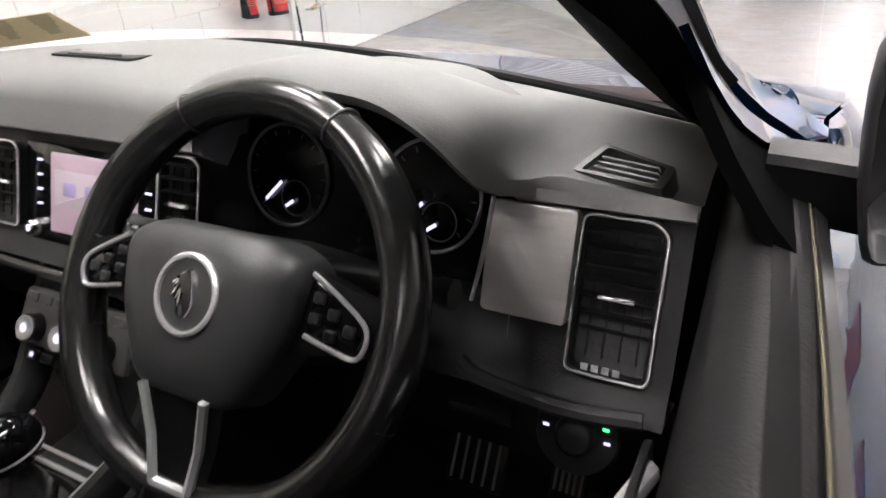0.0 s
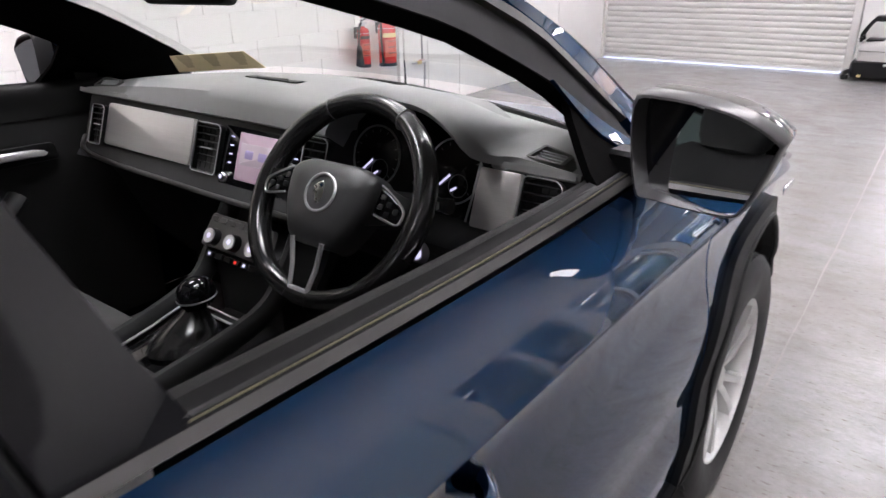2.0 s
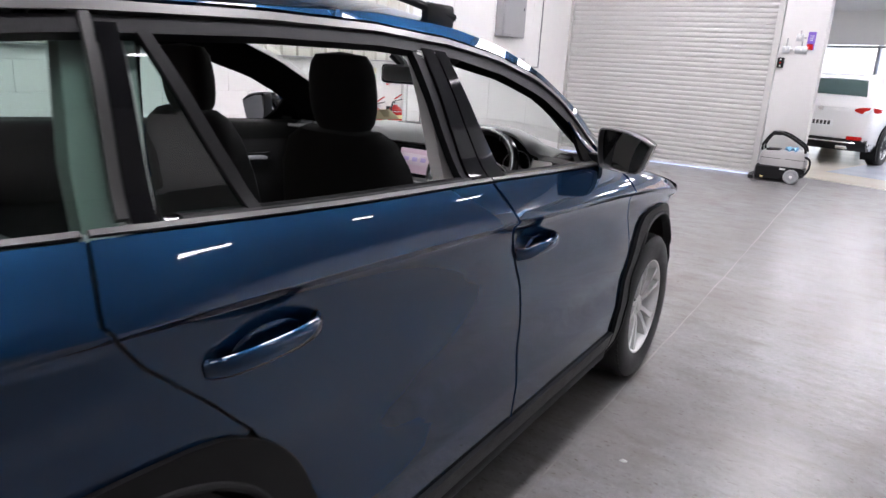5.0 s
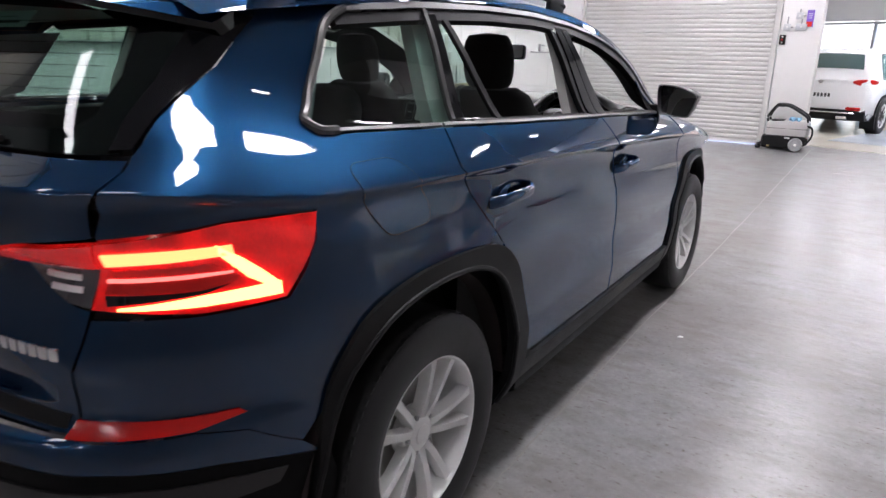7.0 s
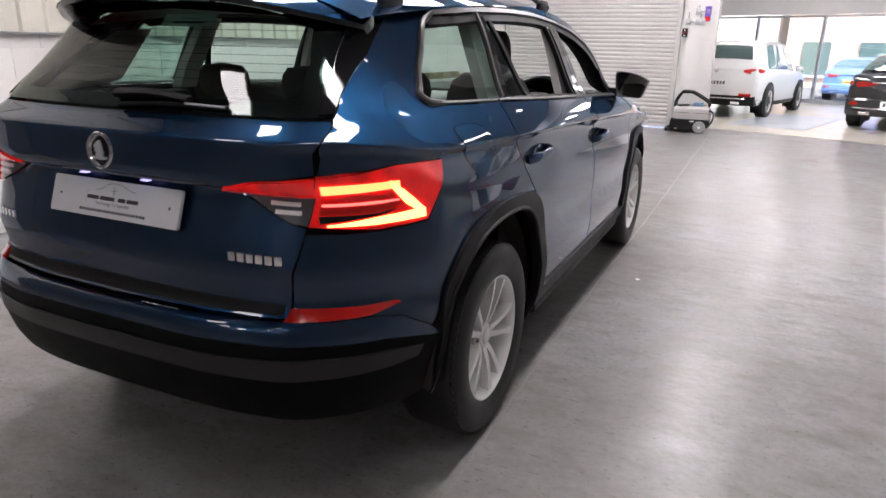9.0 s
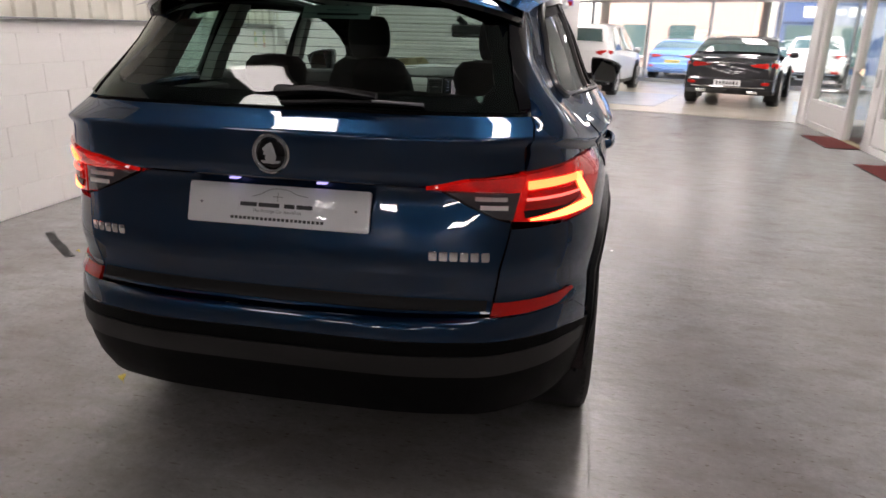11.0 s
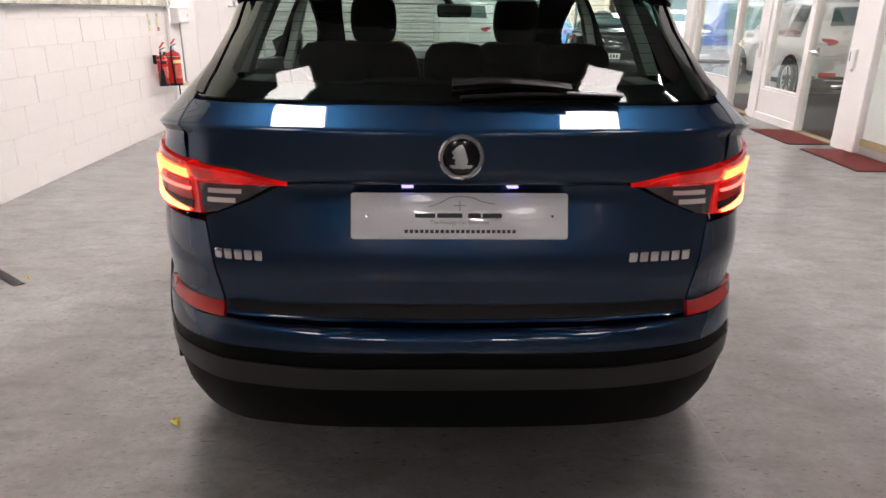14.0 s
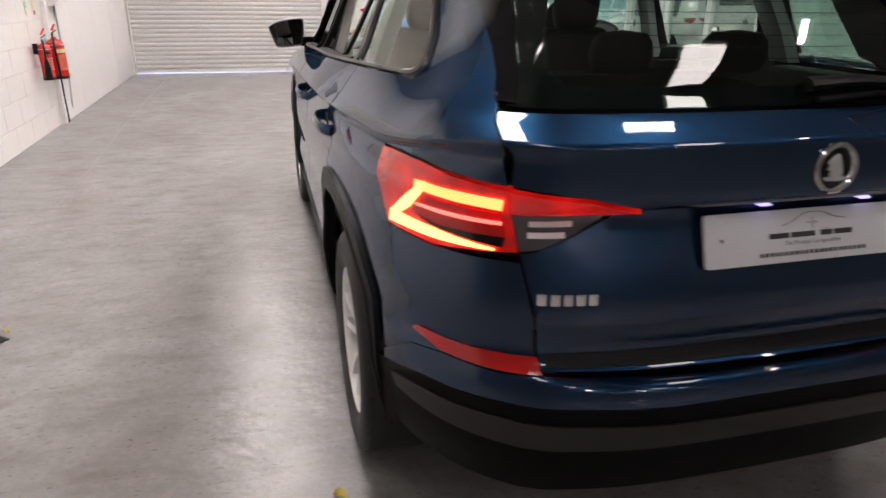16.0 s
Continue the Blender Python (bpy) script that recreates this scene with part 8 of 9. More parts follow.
def parked_car(at_xy, rz, line, wheels, paint, label, plate, sedan=False, group="parked cars"):
    c = thing("parked_car", (at_xy[0], at_xy[1], plate["floor"]), label, "car", group, rz)
    at = car_surface(line)
    ys = sorted({round(float(v), 3) for v in np.concatenate([np.linspace(0, line[-1][0], 40), [r[0] for r in line]])})
    bm = bmesh.new()
    loft(bm, [[at(y, u) for u in US] + [Vector((-p.x, p.y, p.z)) for p in (at(y, u) for u in US[-2::-1])] for y in ys], True, True)
    # wheel openings
    part("body", bm, paint, c)
    L = line[-1][0]
    rw, sw0, sw1, fw0, fw1 = ((0.10, 0.72, 1.45, 2.50, 3.25) if not sedan else (0.62, 1.02, 1.80, 2.32, 3.15))
    part("rear_window", patch(at, 0.13 if not sedan else 0.60, 0.31 if not sedan else 1.12, 0.85 if not sedan else 0.80, 1.0, 0.010), M_DARKGLASS, c)
    part("windscreen", patch(at, fw0 + 0.08, fw1 - 0.05, 0.82, 1.0, 0.010), M_DARKGLASS, c)
    for s in (1, -1):
        for a, b, sk in ((sw0, sw1 - 0.03, 0.12), (sw1 + 0.03, fw1 - 0.35, 0.10), ):
            part("side_window", patch(at, a, b, 0.535, 0.76, 0.007, sk, (s,)), M_DARKGLASS, c)
        part("door_mirror", bx((s * 1.0, 3.0 if not sedan else 2.95, 1.03), (0.18, 0.14, 0.13), 0.05, 3), paint, c)
        bm = bmesh.new()
        loft(bm, [[at(y, u, 0.012) for u in (0.0, 0.04, 0.10)] for y in np.linspace(0.1, L - 0.2, 12)], closed=False)
        if s < 0:
            for v in bm.verts:
                v.co.x = -v.co.x
        part("sill_trim", bm, M_CLADDING, c)
        for wy in wheels:
            bm = bmesh.new()
            lathe(bm, [(0.0, 0.0), (0.405, 0.0), (0.425, 0.008), (0.425, -0.25), (0.0, -0.25)], 32, Matrix.Translation((s * 0.93, wy, 0.34)) @ pose(0, 0, 0, 0, 90 * s, 0))
            bmesh.ops.bisect_plane(bm, geom=bm.verts[:] + bm.edges[:] + bm.faces[:], plane_co=(0, 0, 0.10), plane_no=(0, 0, 1), clear_inner=True)
            part("wheel_arch", bm, M_CLADDING, c)
            w = obj("wheel", ME_DISC, M_DISC, c, "dark alloy wheel")
            w.matrix_basis = Matrix.Translation((s * 0.845, wy, 0.345)) @ pose(0, 0, 0, 0, 90 * s, 0) @ pose(0, 0, 0, 0, 0, 25 + 20 * wy)
            obj("tyre", ME_TYRE, M_RUBBER, w)
            obj("rim", ME_RIM, M_ALLOY, w)
    # rear face details
    zl = 1.0 if not sedan else 0.86
    for s in (1, -1):
        bm = bmesh.new()
        secs = []
        for x, y, h in ((0.40 if sedan else 0.58, -0.012, 0.02), (0.55 if sedan else 0.64, -0.010, 0.045), (0.70, 0.005, 0.06), (0.80, 0.05, 0.065), (0.87, 0.14, 0.06), (0.905, 0.30, 0.03)):
            secs.append([(s * x, y - 0.012, zl - h), (s * x, y - 0.02, zl), (s * x, y - 0.012, zl + h * 0.8), (s * x, y + 0.08, zl + h * 0.8), (s * x, y + 0.08, zl - h)])
        loft(bm, secs)
        part("rear_lamp", bm, M_REFLECTOR, c, "red rear lamp")
        part("bumper_lamp", bx((s * 0.66, -0.03, 0.50), (0.26, 0.05, 0.07), 0.02, 2), M_REFLECTOR, c)
    part("lamp_strip", bx((0, -0.016, zl + 0.025), (0.95, 0.02, 0.018), 0.004, 1), paint if not sedan else M_CHROME, c)
    bm = bmesh.new()
    secs = []
    for t in np.linspace(-1, 1, 13):
        x = 0.86 * t
        y = 0.10 * abs(t) ** 4 - 0.05
        zt = 0.60 if sedan else 0.48
        secs.append([(x, y, zt), (x, y - 0.04, zt - 0.04), (x, y - 0.035, 0.36), (x, y + 0.05, 0.27), (x, y + 0.2, 0.27), (x, y + 0.2, zt)])
    loft(bm, secs)
    part("rear_bumper", bm, paint if sedan else M_CLADDING, c, "" if sedan else "black lower bumper")
    bm = bmesh.new()
    tube(bm, [(0.80 * t, 0.10 * abs(t) ** 4 - 0.092, 0.42) for t in np.linspace(-1, 1, 13)], 0.014, 8)
    part("bumper_strip", bm, M_CHROME, c)
    for s in (1, -1):
        part("exhaust_trim", bx((s * 0.50, -0.075, 0.33), (0.20, 0.05, 0.06), 0.015, 2), M_CHROME, c)
    zp = plate["z"]
    p = part("number_plate", bx((0, -0.10 if zp < 0.62 else -0.022, zp), (0.52, 0.012, 0.115), 0.003, 1), plate["mat"], c)
    for k in range(7):
        part("plate_bar", bx((-0.195 + 0.065 * k, (-0.107 if zp < 0.62 else -0.029), zp), (0.042, 0.003, 0.072), 0.0, 1), M_INK, p)
    bm = bmesh.new()
    lathe(bm, [(0, 0.012), (0.045, 0.010), (0.05, 0.0)], 24, Matrix.Translation((0, -0.005, zl - 0.0)) @ pose(0, 0, 0, 90, 0, 0))
    part("badge", bm, M_CHROME, c)
    return c


FL = 0.008
parked_car((0.616, 15.07), -14.2, SUV_LINE, (0.85, 3.60), M_WHITECAR, "white SUV with red tail lamps parked in the showroom", {"z": 0.74, "mat": M_PLATE, "floor": FL})
parked_car((3.877, 13.70), -18.9, SEDAN_LINE, (0.95, 3.80), M_BLACKCAR, "glossy black sedan parked in the showroom", {"z": 0.50, "mat": M_PLATE, "floor": FL}, True)
parked_car((6.9, 9.3), -8, SUV_LINE, (0.85, 3.60), M_WHITECAR, "white SUV parked behind the office glass", {"z": 0.74, "mat": M_PLATE, "floor": -0.002})
M_YPLATE = material("yellow_number_plate", (0.70, 0.52, 0.05), 0.35, 0, 0.03)
parked_car((4.1, 24.4), -18, SEDAN_LINE, (0.95, 3.80), M_BLUECAR, "pale blue hatchback with yellow plate parked outside", {"z": 0.66, "mat": M_YPLATE, "floor": -0.12}, True, "cars parked outside")
parked_car((8.4, 23.2), -20, SUV_LINE, (0.85, 3.60), M_WHITECAR, "white car parked outside the showroom window", {"z": 0.74, "mat": M_PLATE, "floor": -0.12}, False, "cars parked outside")


# ---- fire extinguishers on the left wall ----
def extinguisher(y, z0, z1, r, co2):
    xc = WX + 0.02 + r + 0.035
    e = thing("fire_extinguisher", (xc, y, z0), "red CO2 fire extinguisher with black horn hung on the wall" if co2 else "red fire extinguisher with pale label hung on the wall", "fire extinguisher", "fire extinguishers on the wall")
    h = z1 - z0
    hb = h * 0.80
    bm = bmesh.new()
    lathe(bm, [(0.0, 0.004), (r * 0.8, 0.0), (r * 0.96, 0.012), (r, 0.03), (r, hb - r * 0.75), (r * 0.93, hb - r * 0.40), (r * 0.70, hb - r * 0.12), (r * 0.35, hb), (r * 0.30, hb + 0.02), (0, hb + 0.02)], 32)
    part("cylinder", bm, M_RED, e)
    bm = bmesh.new()
    lathe(bm, [(r * 1.02, 0.004), (r * 1.03, 0.0), (r * 1.03, 0.028), (r * 1.005, 0.03)], 32, None, True)
    part("foot_ring", bm, M_BLACKP, e)
    bm = bmesh.new()
    lathe(bm, [(0.0, hb + 0.062), (0.016, hb + 0.06), (0.021, hb + 0.045), (0.021, hb + 0.01)], 16)
    box(bm, (0, 0.025, hb + 0.036), (0.024, 0.05, 0.022), 0.004)
    part("valve", bm, M_STEEL, e)
    for dz, ang in ((0.062, 8), (0.09, 22)):
        part("lever", bx((0, 0.055, 0), (0.022, 0.14, 0.009), 0.003, 2, Matrix.Translation((0, -0.005, hb + dz)) @ pose(0, 0, 0, ang, 0, 0)), M_RED if dz > 0.08 else M_BLACKP, e)
    bm = bmesh.new()
    tube(bm, [Vector((0.004 + 0.014 * math.cos(a), -0.015, hb + 0.075 + 0.014 * math.sin(a))) for a in np.linspace(0, 2 * math.pi, 17)[:-1]], 0.0016, 5, True, up=(0, 1, 0))
    part("safety_pin", bm, M_STEEL, e)
    bm = bmesh.new()
    if co2:
        tube(bm, smooth_path([(0.0, -0.02, hb + 0.035), (0.012, -r * 0.9, hb + 0.02), (0.02, -r - 0.02, hb - 0.05), (0.02, -r - 0.024, hb * 0.55)], 6), 0.011, 8)
        part("swivel_pipe", bm, M_BLACKP, e)
        bm = bmesh.new()
        lathe(bm, [(0.014, hb * 0.58), (0.022, hb * 0.52), (0.028, hb * 0.38), (0.040, hb * 0.06), (0.036, hb * 0.06), (0.024, hb * 0.36)], 20, Matrix.Translation((0.02, -r - 0.024, 0)), True)
        part("horn", bm, M_BLACKP, e, "black discharge horn")
    else:
        tube(bm, smooth_path([(0.0, -0.02, hb + 0.04), (0.01, -r * 0.8, hb + 0.05), (0.02, -r - 0.02, hb - 0.05), (0.025, -r - 0.022, hb * 0.5), (0.025, -r - 0.014, hb * 0.2)], 7), 0.010, 8)
        part("hose", bm, M_BLACKP, e, "black rubber hose")
        bm = bmesh.new()
        tube(bm, [(0.025, -r - 0.014, hb * 0.24), (0.025, -r - 0.012, hb * 0.08)], [0.012, 0.015], 10)
        part("nozzle", bm, M_BLACKP, e)

    def band(a0, a1, za, zb, name, mat, lab=""):
        bm = bmesh.new()
        loft(bm, [[((r + 0.0012) * math.cos(a), (r + 0.0012) * math.sin(a), z) for a in np.linspace(radians(a0), radians(a1), 14)] for z in (za, zb)], closed=False)
        return part(name, bm, mat, e, lab)

    if co2:
        band(-70, 60, hb * 0.72, hb * 0.80, "label_band", M_BLACKP, "black band label")
        lb = band(-65, 55, hb * 0.28, hb * 0.62, "label", M_STICKERW)
    else:
        band(-75, 70, hb * 0.66, hb * 0.76, "label_band", M_CREAM, "cream band label")
        lb = band(-65, 60, hb * 0.22, hb * 0.62, "label", M_STICKERW)
    rnd = random.Random(int(y * 100))
    for k in range(7):
        z = hb * 0.57 - k * hb * 0.045
        a0 = -50 + rnd.uniform(0, 10)
        a1 = a0 + rnd.uniform(50, 88)
        bm = bmesh.new()
        loft(bm, [[((r + 0.002) * math.cos(a), (r + 0.002) * math.sin(a), zz) for a in np.linspace(radians(a0), radians(a1), 9)] for zz in (z, z + hb * 0.018)], closed=False)
        part("print_bar", bm, M_RED if k % 3 else M_INK, lb)
    part("bracket", bx((-r - 0.018, 0, hb * 0.86), (0.04, 0.05, 0.10), 0.004, 1), M_BLACKP, e)
    bm = bmesh.new()
    tube(bm, [Vector(((r + 0.003) * math.cos(a), (r + 0.003) * math.sin(a), hb * 0.86)) for a in np.linspace(0, 2 * math.pi, 33)[:-1]], 0.003, 6, True)
    part("bracket_strap", bm, M_STEEL, e)


extinguisher(6.70, 0.54, 0.97, 0.056, True)
extinguisher(6.99, 0.52, 1.01, 0.083, False)


# notices over the extinguishers
def wall_notice(y, z0, z1, w, cols, label):
    n = thing("wall_notice", (WX + 0.002, y, (z0 + z1) / 2), label, "notice", "notices on the wall")
    part("board", bx((0.003, 0, 0), (0.004, w, z1 - z0), 0.0, 1), M_WHITEP, n, smooth=0)
    h = (z1 - z0) / len(cols)
    for k, m in enumerate(cols):
        zz = (z1 - z0) / 2 - h * (k + 0.5)
        p = part("print_field", bx((0.0055, 0, zz), (0.002, w * 0.86, h * 0.8), 0.0, 1), m, n, smooth=0)
        for j in range(2):
            part("print_bar", bx((0.007, 0.004 * j, zz + h * 0.16 - h * 0.3 * j), (0.001, w * 0.55, h * 0.10), 0.0, 1), M_WHITEP, p, smooth=0)


wall_notice(6.75, 1.14, 1.34, 0.065, (M_CREAM, M_GREEN, M_CREAM), "narrow green and yellow safety notice on the wall")
wall_notice(7.00, 1.14, 1.345, 0.065, (M_GREEN, M_CREAM, M_CREAM, M_RED), "narrow green and orange safety notice on the wall")

# wall boxes, conduits, sockets
hb = thing("wall_cabinet", (WX + 0.03, 7.53, 1.22), "white metal control box fixed to the wall", "control box")
part("body", bx((0.05, 0, 0.09), (0.10, 0.36, 0.18), 0.006, 2), M_WHITEP, hb)
part("lid", bx((0.103, 0, 0.09), (0.008, 0.33, 0.155), 0.003, 1), M_FRAME, hb)
part("catch", bx((0.109, 0.13, 0.09), (0.006, 0.02, 0.03), 0.002, 1), M_STEEL, hb)
part("conduit_drop", (lambda b: (tube(b, [(0.01, 0.1, 0.0), (0.01, 0.1, -0.72)], 0.010, 8), b)[1])(bmesh.new()), M_GREYP, hb)
vv = thing("wall_valve", (WX + 0.05, 7.56, 0.47), "small brass valve on a short wall pipe", "valve")
bm = bmesh.new()
tube(bm, [(0, -0.10, 0), (0, 0.19, 0)], 0.009, 8)
tube(bm, [(0, 0.10, 0), (-0.02, 0.10, -0.35)], 0.009, 8)
part("pipe", bm, M_STEEL, vv)
bm = bmesh.new()
lathe(bm, [(0, 0.03), (0.016, 0.028), (0.018, 0.0), (0.018, -0.03), (0, -0.03)], 12, pose(0, 0, 0, 90, 0, 0))
part("valve_body", bm, M_CREAM, vv)
part("lever", bx((0.02, 0.03, 0.025), (0.012, 0.08, 0.006), 0.002, 1), M_RED, vv)
gp = thing("distribution_board", (WX + 0.03, 9.75, 1.84), "grey metal distribution board on the wall", "distribution board")
part("body", bx((0.06, 0, 0.40), (0.12, 0.70, 0.80), 0.008, 2), M_GREYP, gp)
part("door", bx((0.124, 0, 0.40), (0.008, 0.64, 0.74), 0.003, 1), M_GREYP, gp)
part("lock", bx((0.131, 0.26, 0.40), (0.008, 0.02, 0.04), 0.003, 1), M_BLACKP, gp)
sk = thing("wall_socket", (WX + 0.03, 10.26, 1.50), "double metal-clad wall socket with conduit", "socket")
part("box", bx((0.022, 0, 0), (0.044, 0.15, 0.12), 0.006, 2), M_STEEL, sk)
for dy in (-0.035, 0.035):
    part("outlet", bx((0.046, dy, -0.01), (0.006, 0.05, 0.06), 0.003, 1), M_WHITEP, sk)
    part("rocker", bx((0.050, dy, 0.035), (0.006, 0.014, 0.02), 0.002, 1), M_BLACKP, sk)
for pts in ([(0.014, -0.36, -0.07), (0.014, 0.62, -0.07)], [(0.014, 0.62, -0.07), (0.014, 0.62, 1.6)]):
    bm = bmesh.new()
    tube(bm, pts, 0.011, 8)
    part("conduit", bm, M_GREYP, sk)

# fittings on the pillar
PY0 = BY - 0.042
nt_ = thing("pillar_notice", (0.55, PY0, 2.02), "purple and red notice hung on the pillar", "notice")
part("sheet", bx((0, -0.006, 0), (0.10, 0.008, 0.25), 0.0, 1), M_PURPLE, nt_, smooth=0)
part("red_field", bx((-0.006, -0.0115, -0.085), (0.085, 0.003, 0.08), 0.0, 1), M_RED, nt_, smooth=0)
for k in range(3):
    part("print_bar", bx((0, -0.0115, 0.07 - 0.03 * k), (0.06 - 0.01 * k, 0.002, 0.009), 0.0, 1), M_WHITEP, nt_, smooth=0)
for x, z in ((0.40, 2.06), (0.24, 1.89), (0.44, 1.89)):
    s = thing("pillar_socket", (x, PY0, z), "small grey metal switch box on the pillar", "switch box", "switch boxes on the pillar")
    part("box", bx((0, -0.02, 0), (0.10 if x < 0.43 else 0.16, 0.04, 0.10), 0.006, 2), M_STEEL, s)
    part("rocker", bx((0, -0.043, 0.0), (0.022, 0.008, 0.034), 0.002, 1), M_WHITEP, s)
    bm = bmesh.new()
    tube(bm, [(0, -0.014, 0.05), (0, -0.014, 0.10 if z > 2 else 0.16)], 0.010, 8)
    tube(bm, [(0.05, -0.014, 0.0), (0.09, -0.014, 0.0)], 0.009, 8)
    part("conduit", bm, M_GREYP, s)
s = thing("shutter_control", (0.20, PY0, 1.70), "black shutter push-button box on the pillar", "control box")
part("body", bx((0, -0.03, 0), (0.09, 0.06, 0.15), 0.010, 3), M_BLACKP, s)
for k, m in enumerate((M_WHITEP, M_RED, M_WHITEP)):
    bm = bmesh.new()
    lathe(bm, [(0, 0.010), (0.011, 0.009), (0.013, 0.0)], 14, Matrix.Translation((0, -0.06, 0.045 - 0.045 * k)) @ pose(0, 0, 0, 90, 0, 0))
    part("push_button", bm, m, s)

# ---- floor scrubber by the pillar ----
M_TANK = material("pale_grey_tank_plastic", (0.40, 0.39, 0.38), 0.38, 0, 0.06, 6.0, 0.1, 200)
M_CLOTHB = material("blue_cloth", (0.25, 0.48, 0.68), 0.9, 0, 0.2, 20.0, 0.6, 90)
fs = thing("floor_scrubber", (0.0, 11.2, 0.0), "grey and black walk-behind floor scrubber parked by the pillar", "floor scrubber")
FS_M = Matrix.Translation((0.04, 11.76, 0.0)) @ Matrix.Diagonal((0.82, 0.86, 1.0, 1.0))
fs.matrix_basis = FS_M
bm = bmesh.new()
secs = []
for x, z0, z1, d in ((0.16, 0.07, 0.20, 0.20), (0.19, 0.035, 0.24, 0.235), (0.45, 0.03, 0.25, 0.25), (0.70, 0.05, 0.25, 0.25), (0.90, 0.08, 0.23, 0.24), (0.97, 0.11, 0.20, 0.20)):
    secs.append([(x, -d, z0 + 0.02), (x, -d + 0.02, z0), (x, d - 0.02, z0), (x, d, z0 + 0.02), (x, d, z1 - 0.03), (x, d - 0.03, z1), (x, -d + 0.03, z1), (x, -d, z1 - 0.03)])
loft(bm, secs)
part("base", bm, M_BLACKP, fs, "black scrubber base and skirt")
bm = bmesh.new()
secs = []
for x, z0, z1, d in ((0.215, 0.24, 0.40, 0.18), (0.24, 0.235, 0.435, 0.22), (0.42, 0.235, 0.452, 0.24), (0.60, 0.235, 0.462, 0.245), (0.80, 0.235, 0.470, 0.24), (0.93, 0.235, 0.46, 0.22), (0.965, 0.24, 0.42, 0.18)):
    secs.append([(x, -d, z0), (x, d, z0), (x, d, z1 - 0.06), (x, d - 0.03, z1 - 0.015), (x, d - 0.07, z1), (x, -d + 0.07, z1), (x, -d + 0.03, z1 - 0.015), (x, -d, z1 - 0.06)])
loft(bm, secs)
part("tank", bm, M_TANK, fs, "pale grey water tank")
part("tank_seam", bx((0.59, 0, 0.345), (0.72, 0.488, 0.006), 0.0, 1), M_BLACKP, fs)
part("tank_lid", bx((0.40, 0, 0.458), (0.22, 0.30, 0.03), 0.012, 2), M_BLACKP, fs)
for s in (-1, 1):
    bm = bmesh.new()
    tube(bm, smooth_path([(0.235, s * 0.16, 0.44), (0.225, s * 0.16, 0.52), (0.30, s * 0.155, 0.64), (0.37, s * 0.15, 0.70), (0.47, s * 0.15, 0.705), (0.60, s * 0.15, 0.68), (0.78, s * 0.155, 0.60), (0.90, s * 0.16, 0.53), (0.93, s * 0.16, 0.45)], 6), 0.021, 10)
    part("handle_bar", bm, M_BLACKP, fs)
part("control_head", bx((0.42, 0, 0.70), (0.16, 0.34, 0.055), 0.02, 3), M_BLACKP, fs)
part("control_keys", bx((0.40, 0, 0.730), (0.06, 0.18, 0.008), 0.003, 1), M_GREYP, fs)
for s in (-1, 1):
    bm = bmesh.new()
    lathe(bm, [(0.0, 0.028), (0.030, 0.030), (0.045, 0.022), (0.070, 0.020), (0.078, 0.026), (0.10, 0.020), (0.104, 0.0), (0.10, -0.03), (0.0, -0.03)], 32, Matrix.Translation((0.78, s * 0.275, 0.104)) @ Matrix.Diagonal((1.22, 1.0, 1.0, 1.0)) @ pose(0, 0, 0, 90 if s < 0 else -90, 0, 0))
    w = part("wheel", bm, M_GREYP, fs, "pale grey transport wheel")
    bm = bmesh.new()
    lathe(bm, [(0.0, 0.034), (0.018, 0.033), (0.022, 0.028)], 16, Matrix.Translation((0.78, s * 0.275, 0.104)) @ Matrix.Diagonal((1.22, 1.0, 1.0, 1.0)) @ pose(0, 0, 0, 90 if s < 0 else -90, 0, 0))
    part("hub", bm, M_WHITEP, w)
bm = bmesh.new()
tube(bm, smooth_path([(0.93, -0.20, 0.40), (1.02, -0.20, 0.36), (1.03, -0.22, 0.24), (0.97, -0.22, 0.15), (0.90, -0.22, 0.12)], 6), 0.017, 8)
part("drain_hose", bm, M_BLACKP, fs)
bm = bmesh.new()
tube(bm, smooth_path([(0.17, -0.30, 0.05), (0.10, -0.30, 0.045), (0.06, 0.0, 0.045), (0.10, 0.30, 0.045)], 6), 0.022, 6, flat=1.4)
part("squeegee", bm, M_BLACKP, fs)
part("side_mark", bx((0.62, -0.252, 0.20), (0.09, 0.004, 0.022), 0.0, 1), M_WHITEP, fs)
part("side_mark", bx((0.30, -0.240, 0.06), (0.05, 0.012, 0.03), 0.004, 1), M_CREAM, fs)
bm = bmesh.new()
rnd = random.Random(3)
n = 14
grid = [[bm.verts.new((0.60 + 0.20 * i / n, -0.20 + 0.22 * j / n, 0.482 + 0.028 * math.sin(i * 0.9 + j * 0.5) * math.sin(j * 0.8 + 1) + rnd.uniform(0, 0.022))) for j in range(n + 1)] for i in range(n + 1)]
for i in range(n):
    for j in range(n):
        bm.faces.new((grid[i][j], grid[i + 1][j], grid[i + 1][j + 1], grid[i][j + 1]))
r = bmesh.ops.extrude_face_region(bm, geom=bm.faces[:])
for v in r["geom"]:
    if isinstance(v, bmesh.types.BMVert):
        v.co.z -= 0.012
cl_ = part("cleaning_cloth", bm, M_CLOTHB, None)
cl_.matrix_basis = FS_M
tagged(cl_, "crumpled blue cleaning cloth on the scrubber tank", "cloth")

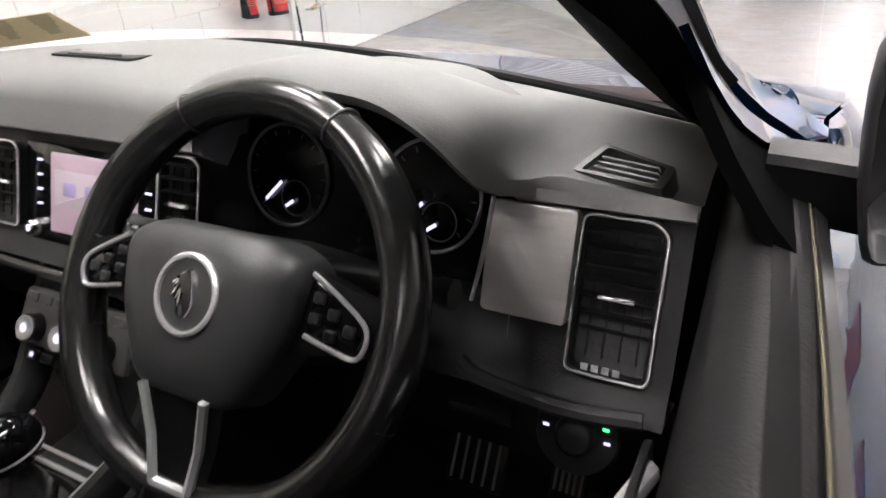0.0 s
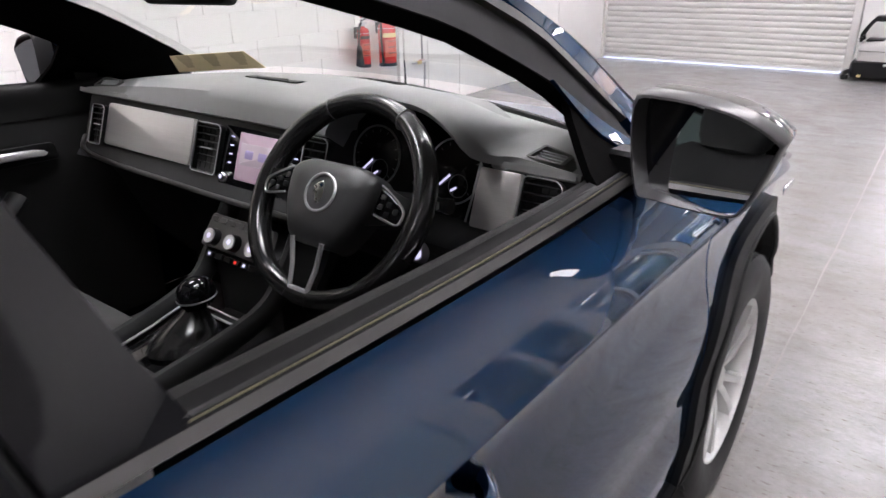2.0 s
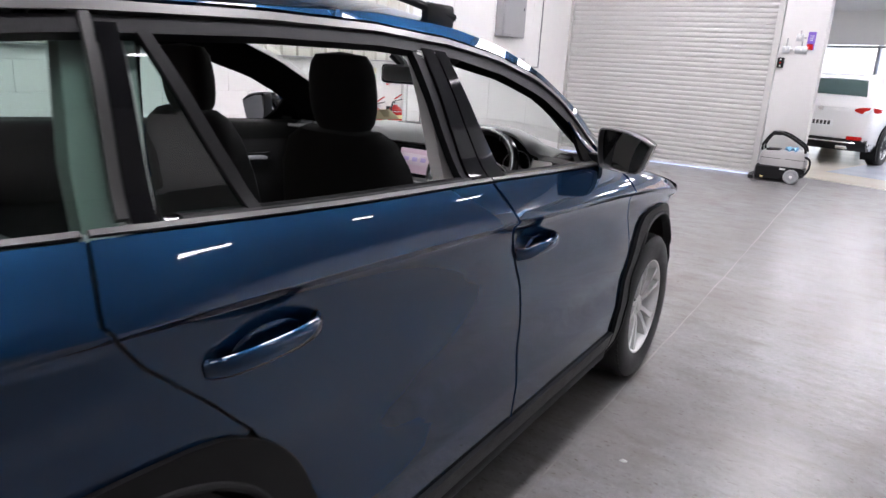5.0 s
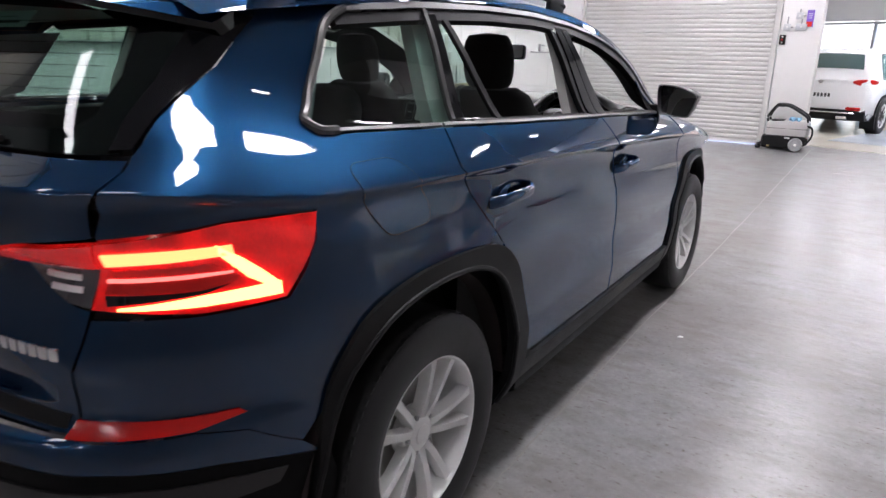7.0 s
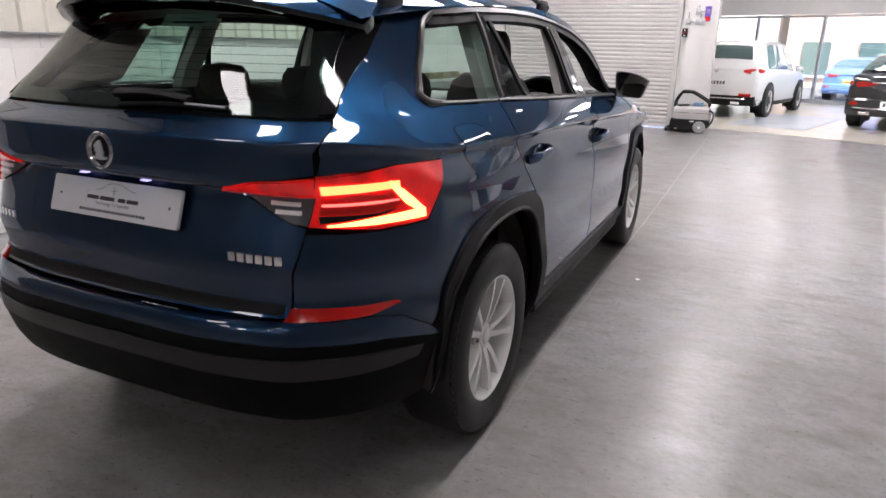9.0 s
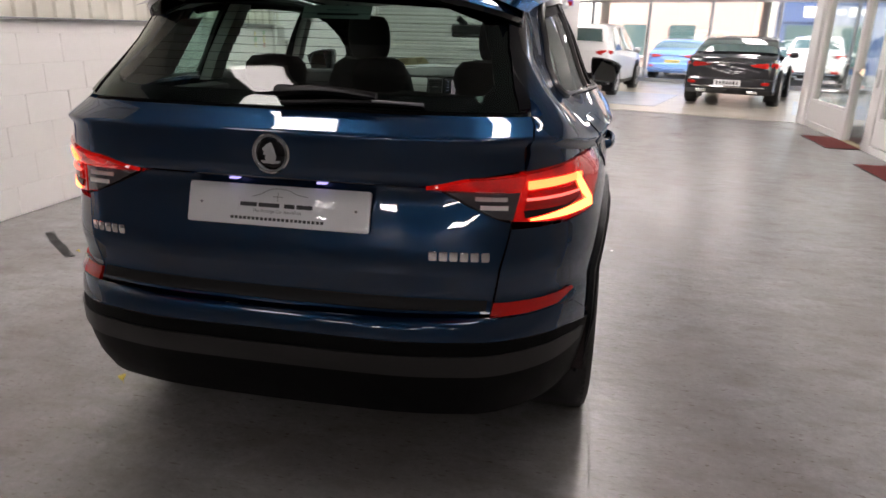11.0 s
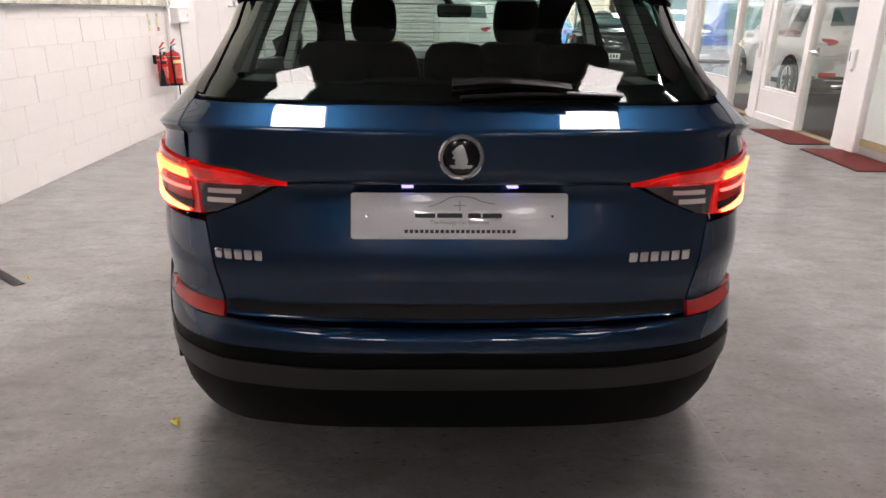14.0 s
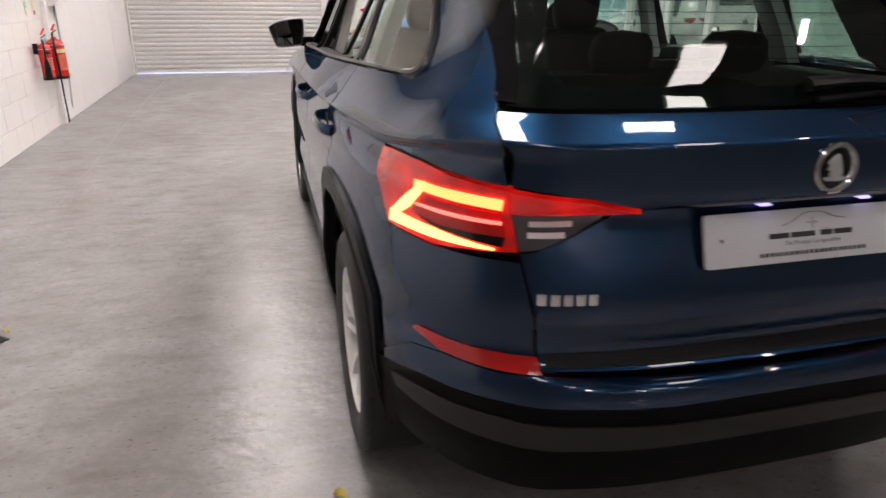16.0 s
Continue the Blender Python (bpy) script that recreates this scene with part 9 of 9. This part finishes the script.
# ---- bits on the floor ----
def leaf(x, y, rz, s=1.0):
    bm = bmesh.new()
    n = 10
    rows = []
    for k in range(n + 1):
        t = k / n
        w = 0.016 * math.sin(math.pi * t) ** 0.8 * s
        z = 0.004 + 0.010 * math.sin(math.pi * t)
        rows.append([(-w, 0.055 * t * s, z), (0, 0.055 * t * s, z - 0.004), (w, 0.055 * t * s, z + 0.003)])
    loft(bm, rows, closed=False)
    tube(bm, [(0, 0, 0.004), (0.003, -0.018 * s, 0.003)], 0.0012, 5)
    l = part("leaf", bm, M_LEAF, None)
    l.matrix_basis = pose(x, y, 0.0005, 0, 0, rz)
    tagged(l, "small dry yellow-green leaf on the floor", "leaf")


leaf(-0.956, 0.69, 40)
bm = bmesh.new()
pth = smooth_path([(-0.25, 0.21, 0), (-0.10, 0.07, 0), (0.05, -0.05, 0), (0.25, -0.21, 0)], 6)
loft(bm, [[(p.x + 0.018, p.y + 0.022, 0.001), (p.x - 0.018, p.y - 0.022, 0.001), (p.x - 0.018, p.y - 0.022, 0.0035 + 0.003 * math.sin(i)), (p.x + 0.018, p.y + 0.022, 0.0035 + 0.002 * math.cos(i))] for i, p in enumerate(pth)])
tp = part("tape_scrap", bm, M_BLACKP, None)
tp.location = (-2.494, 2.19, 0)
tagged(tp, "scrap of dark adhesive tape stuck to the floor", "tape scrap")
for x, y, r0, m, lab in ((1.10, 3.0, 0.012, M_WHITEP, "small white paint spot on the floor"), (4.2, 4.9, 0.018, M_CREAM, "pale crumb lying by the door mat")):
    bm = bmesh.new()
    lathe(bm, [(0, 0.006), (r0 * 0.6, 0.005), (r0, 0.001)], 9, pose(0, 0, 0, 0, 0, 20) @ Matrix.Diagonal((1.3, 0.8, 1, 1)))
    c_ = part("floor_crumb", bm, m, None)
    c_.location = (x, y, 0)
    tagged(c_, lab, "debris")
leaf(-2.247, 2.07, 70, 0.6)
cb = thing("wall_cable", (WX + 0.03, 7.33, 0.0), "black cable running down the wall to the floor", "cable")
bm = bmesh.new()
tube(bm, smooth_path([(0.022, 0.0, 0.52), (0.020, 0.008, 0.3), (0.024, 0.004, 0.1), (0.02, 0.015, 0.004)], 6), 0.008, 8)
part("sleeve", bm, M_BLACKP, cb)
part("clip", bx((0.016, 0.006, 0.3), (0.02, 0.03, 0.012), 0.003, 1), M_BLACKP, cb)
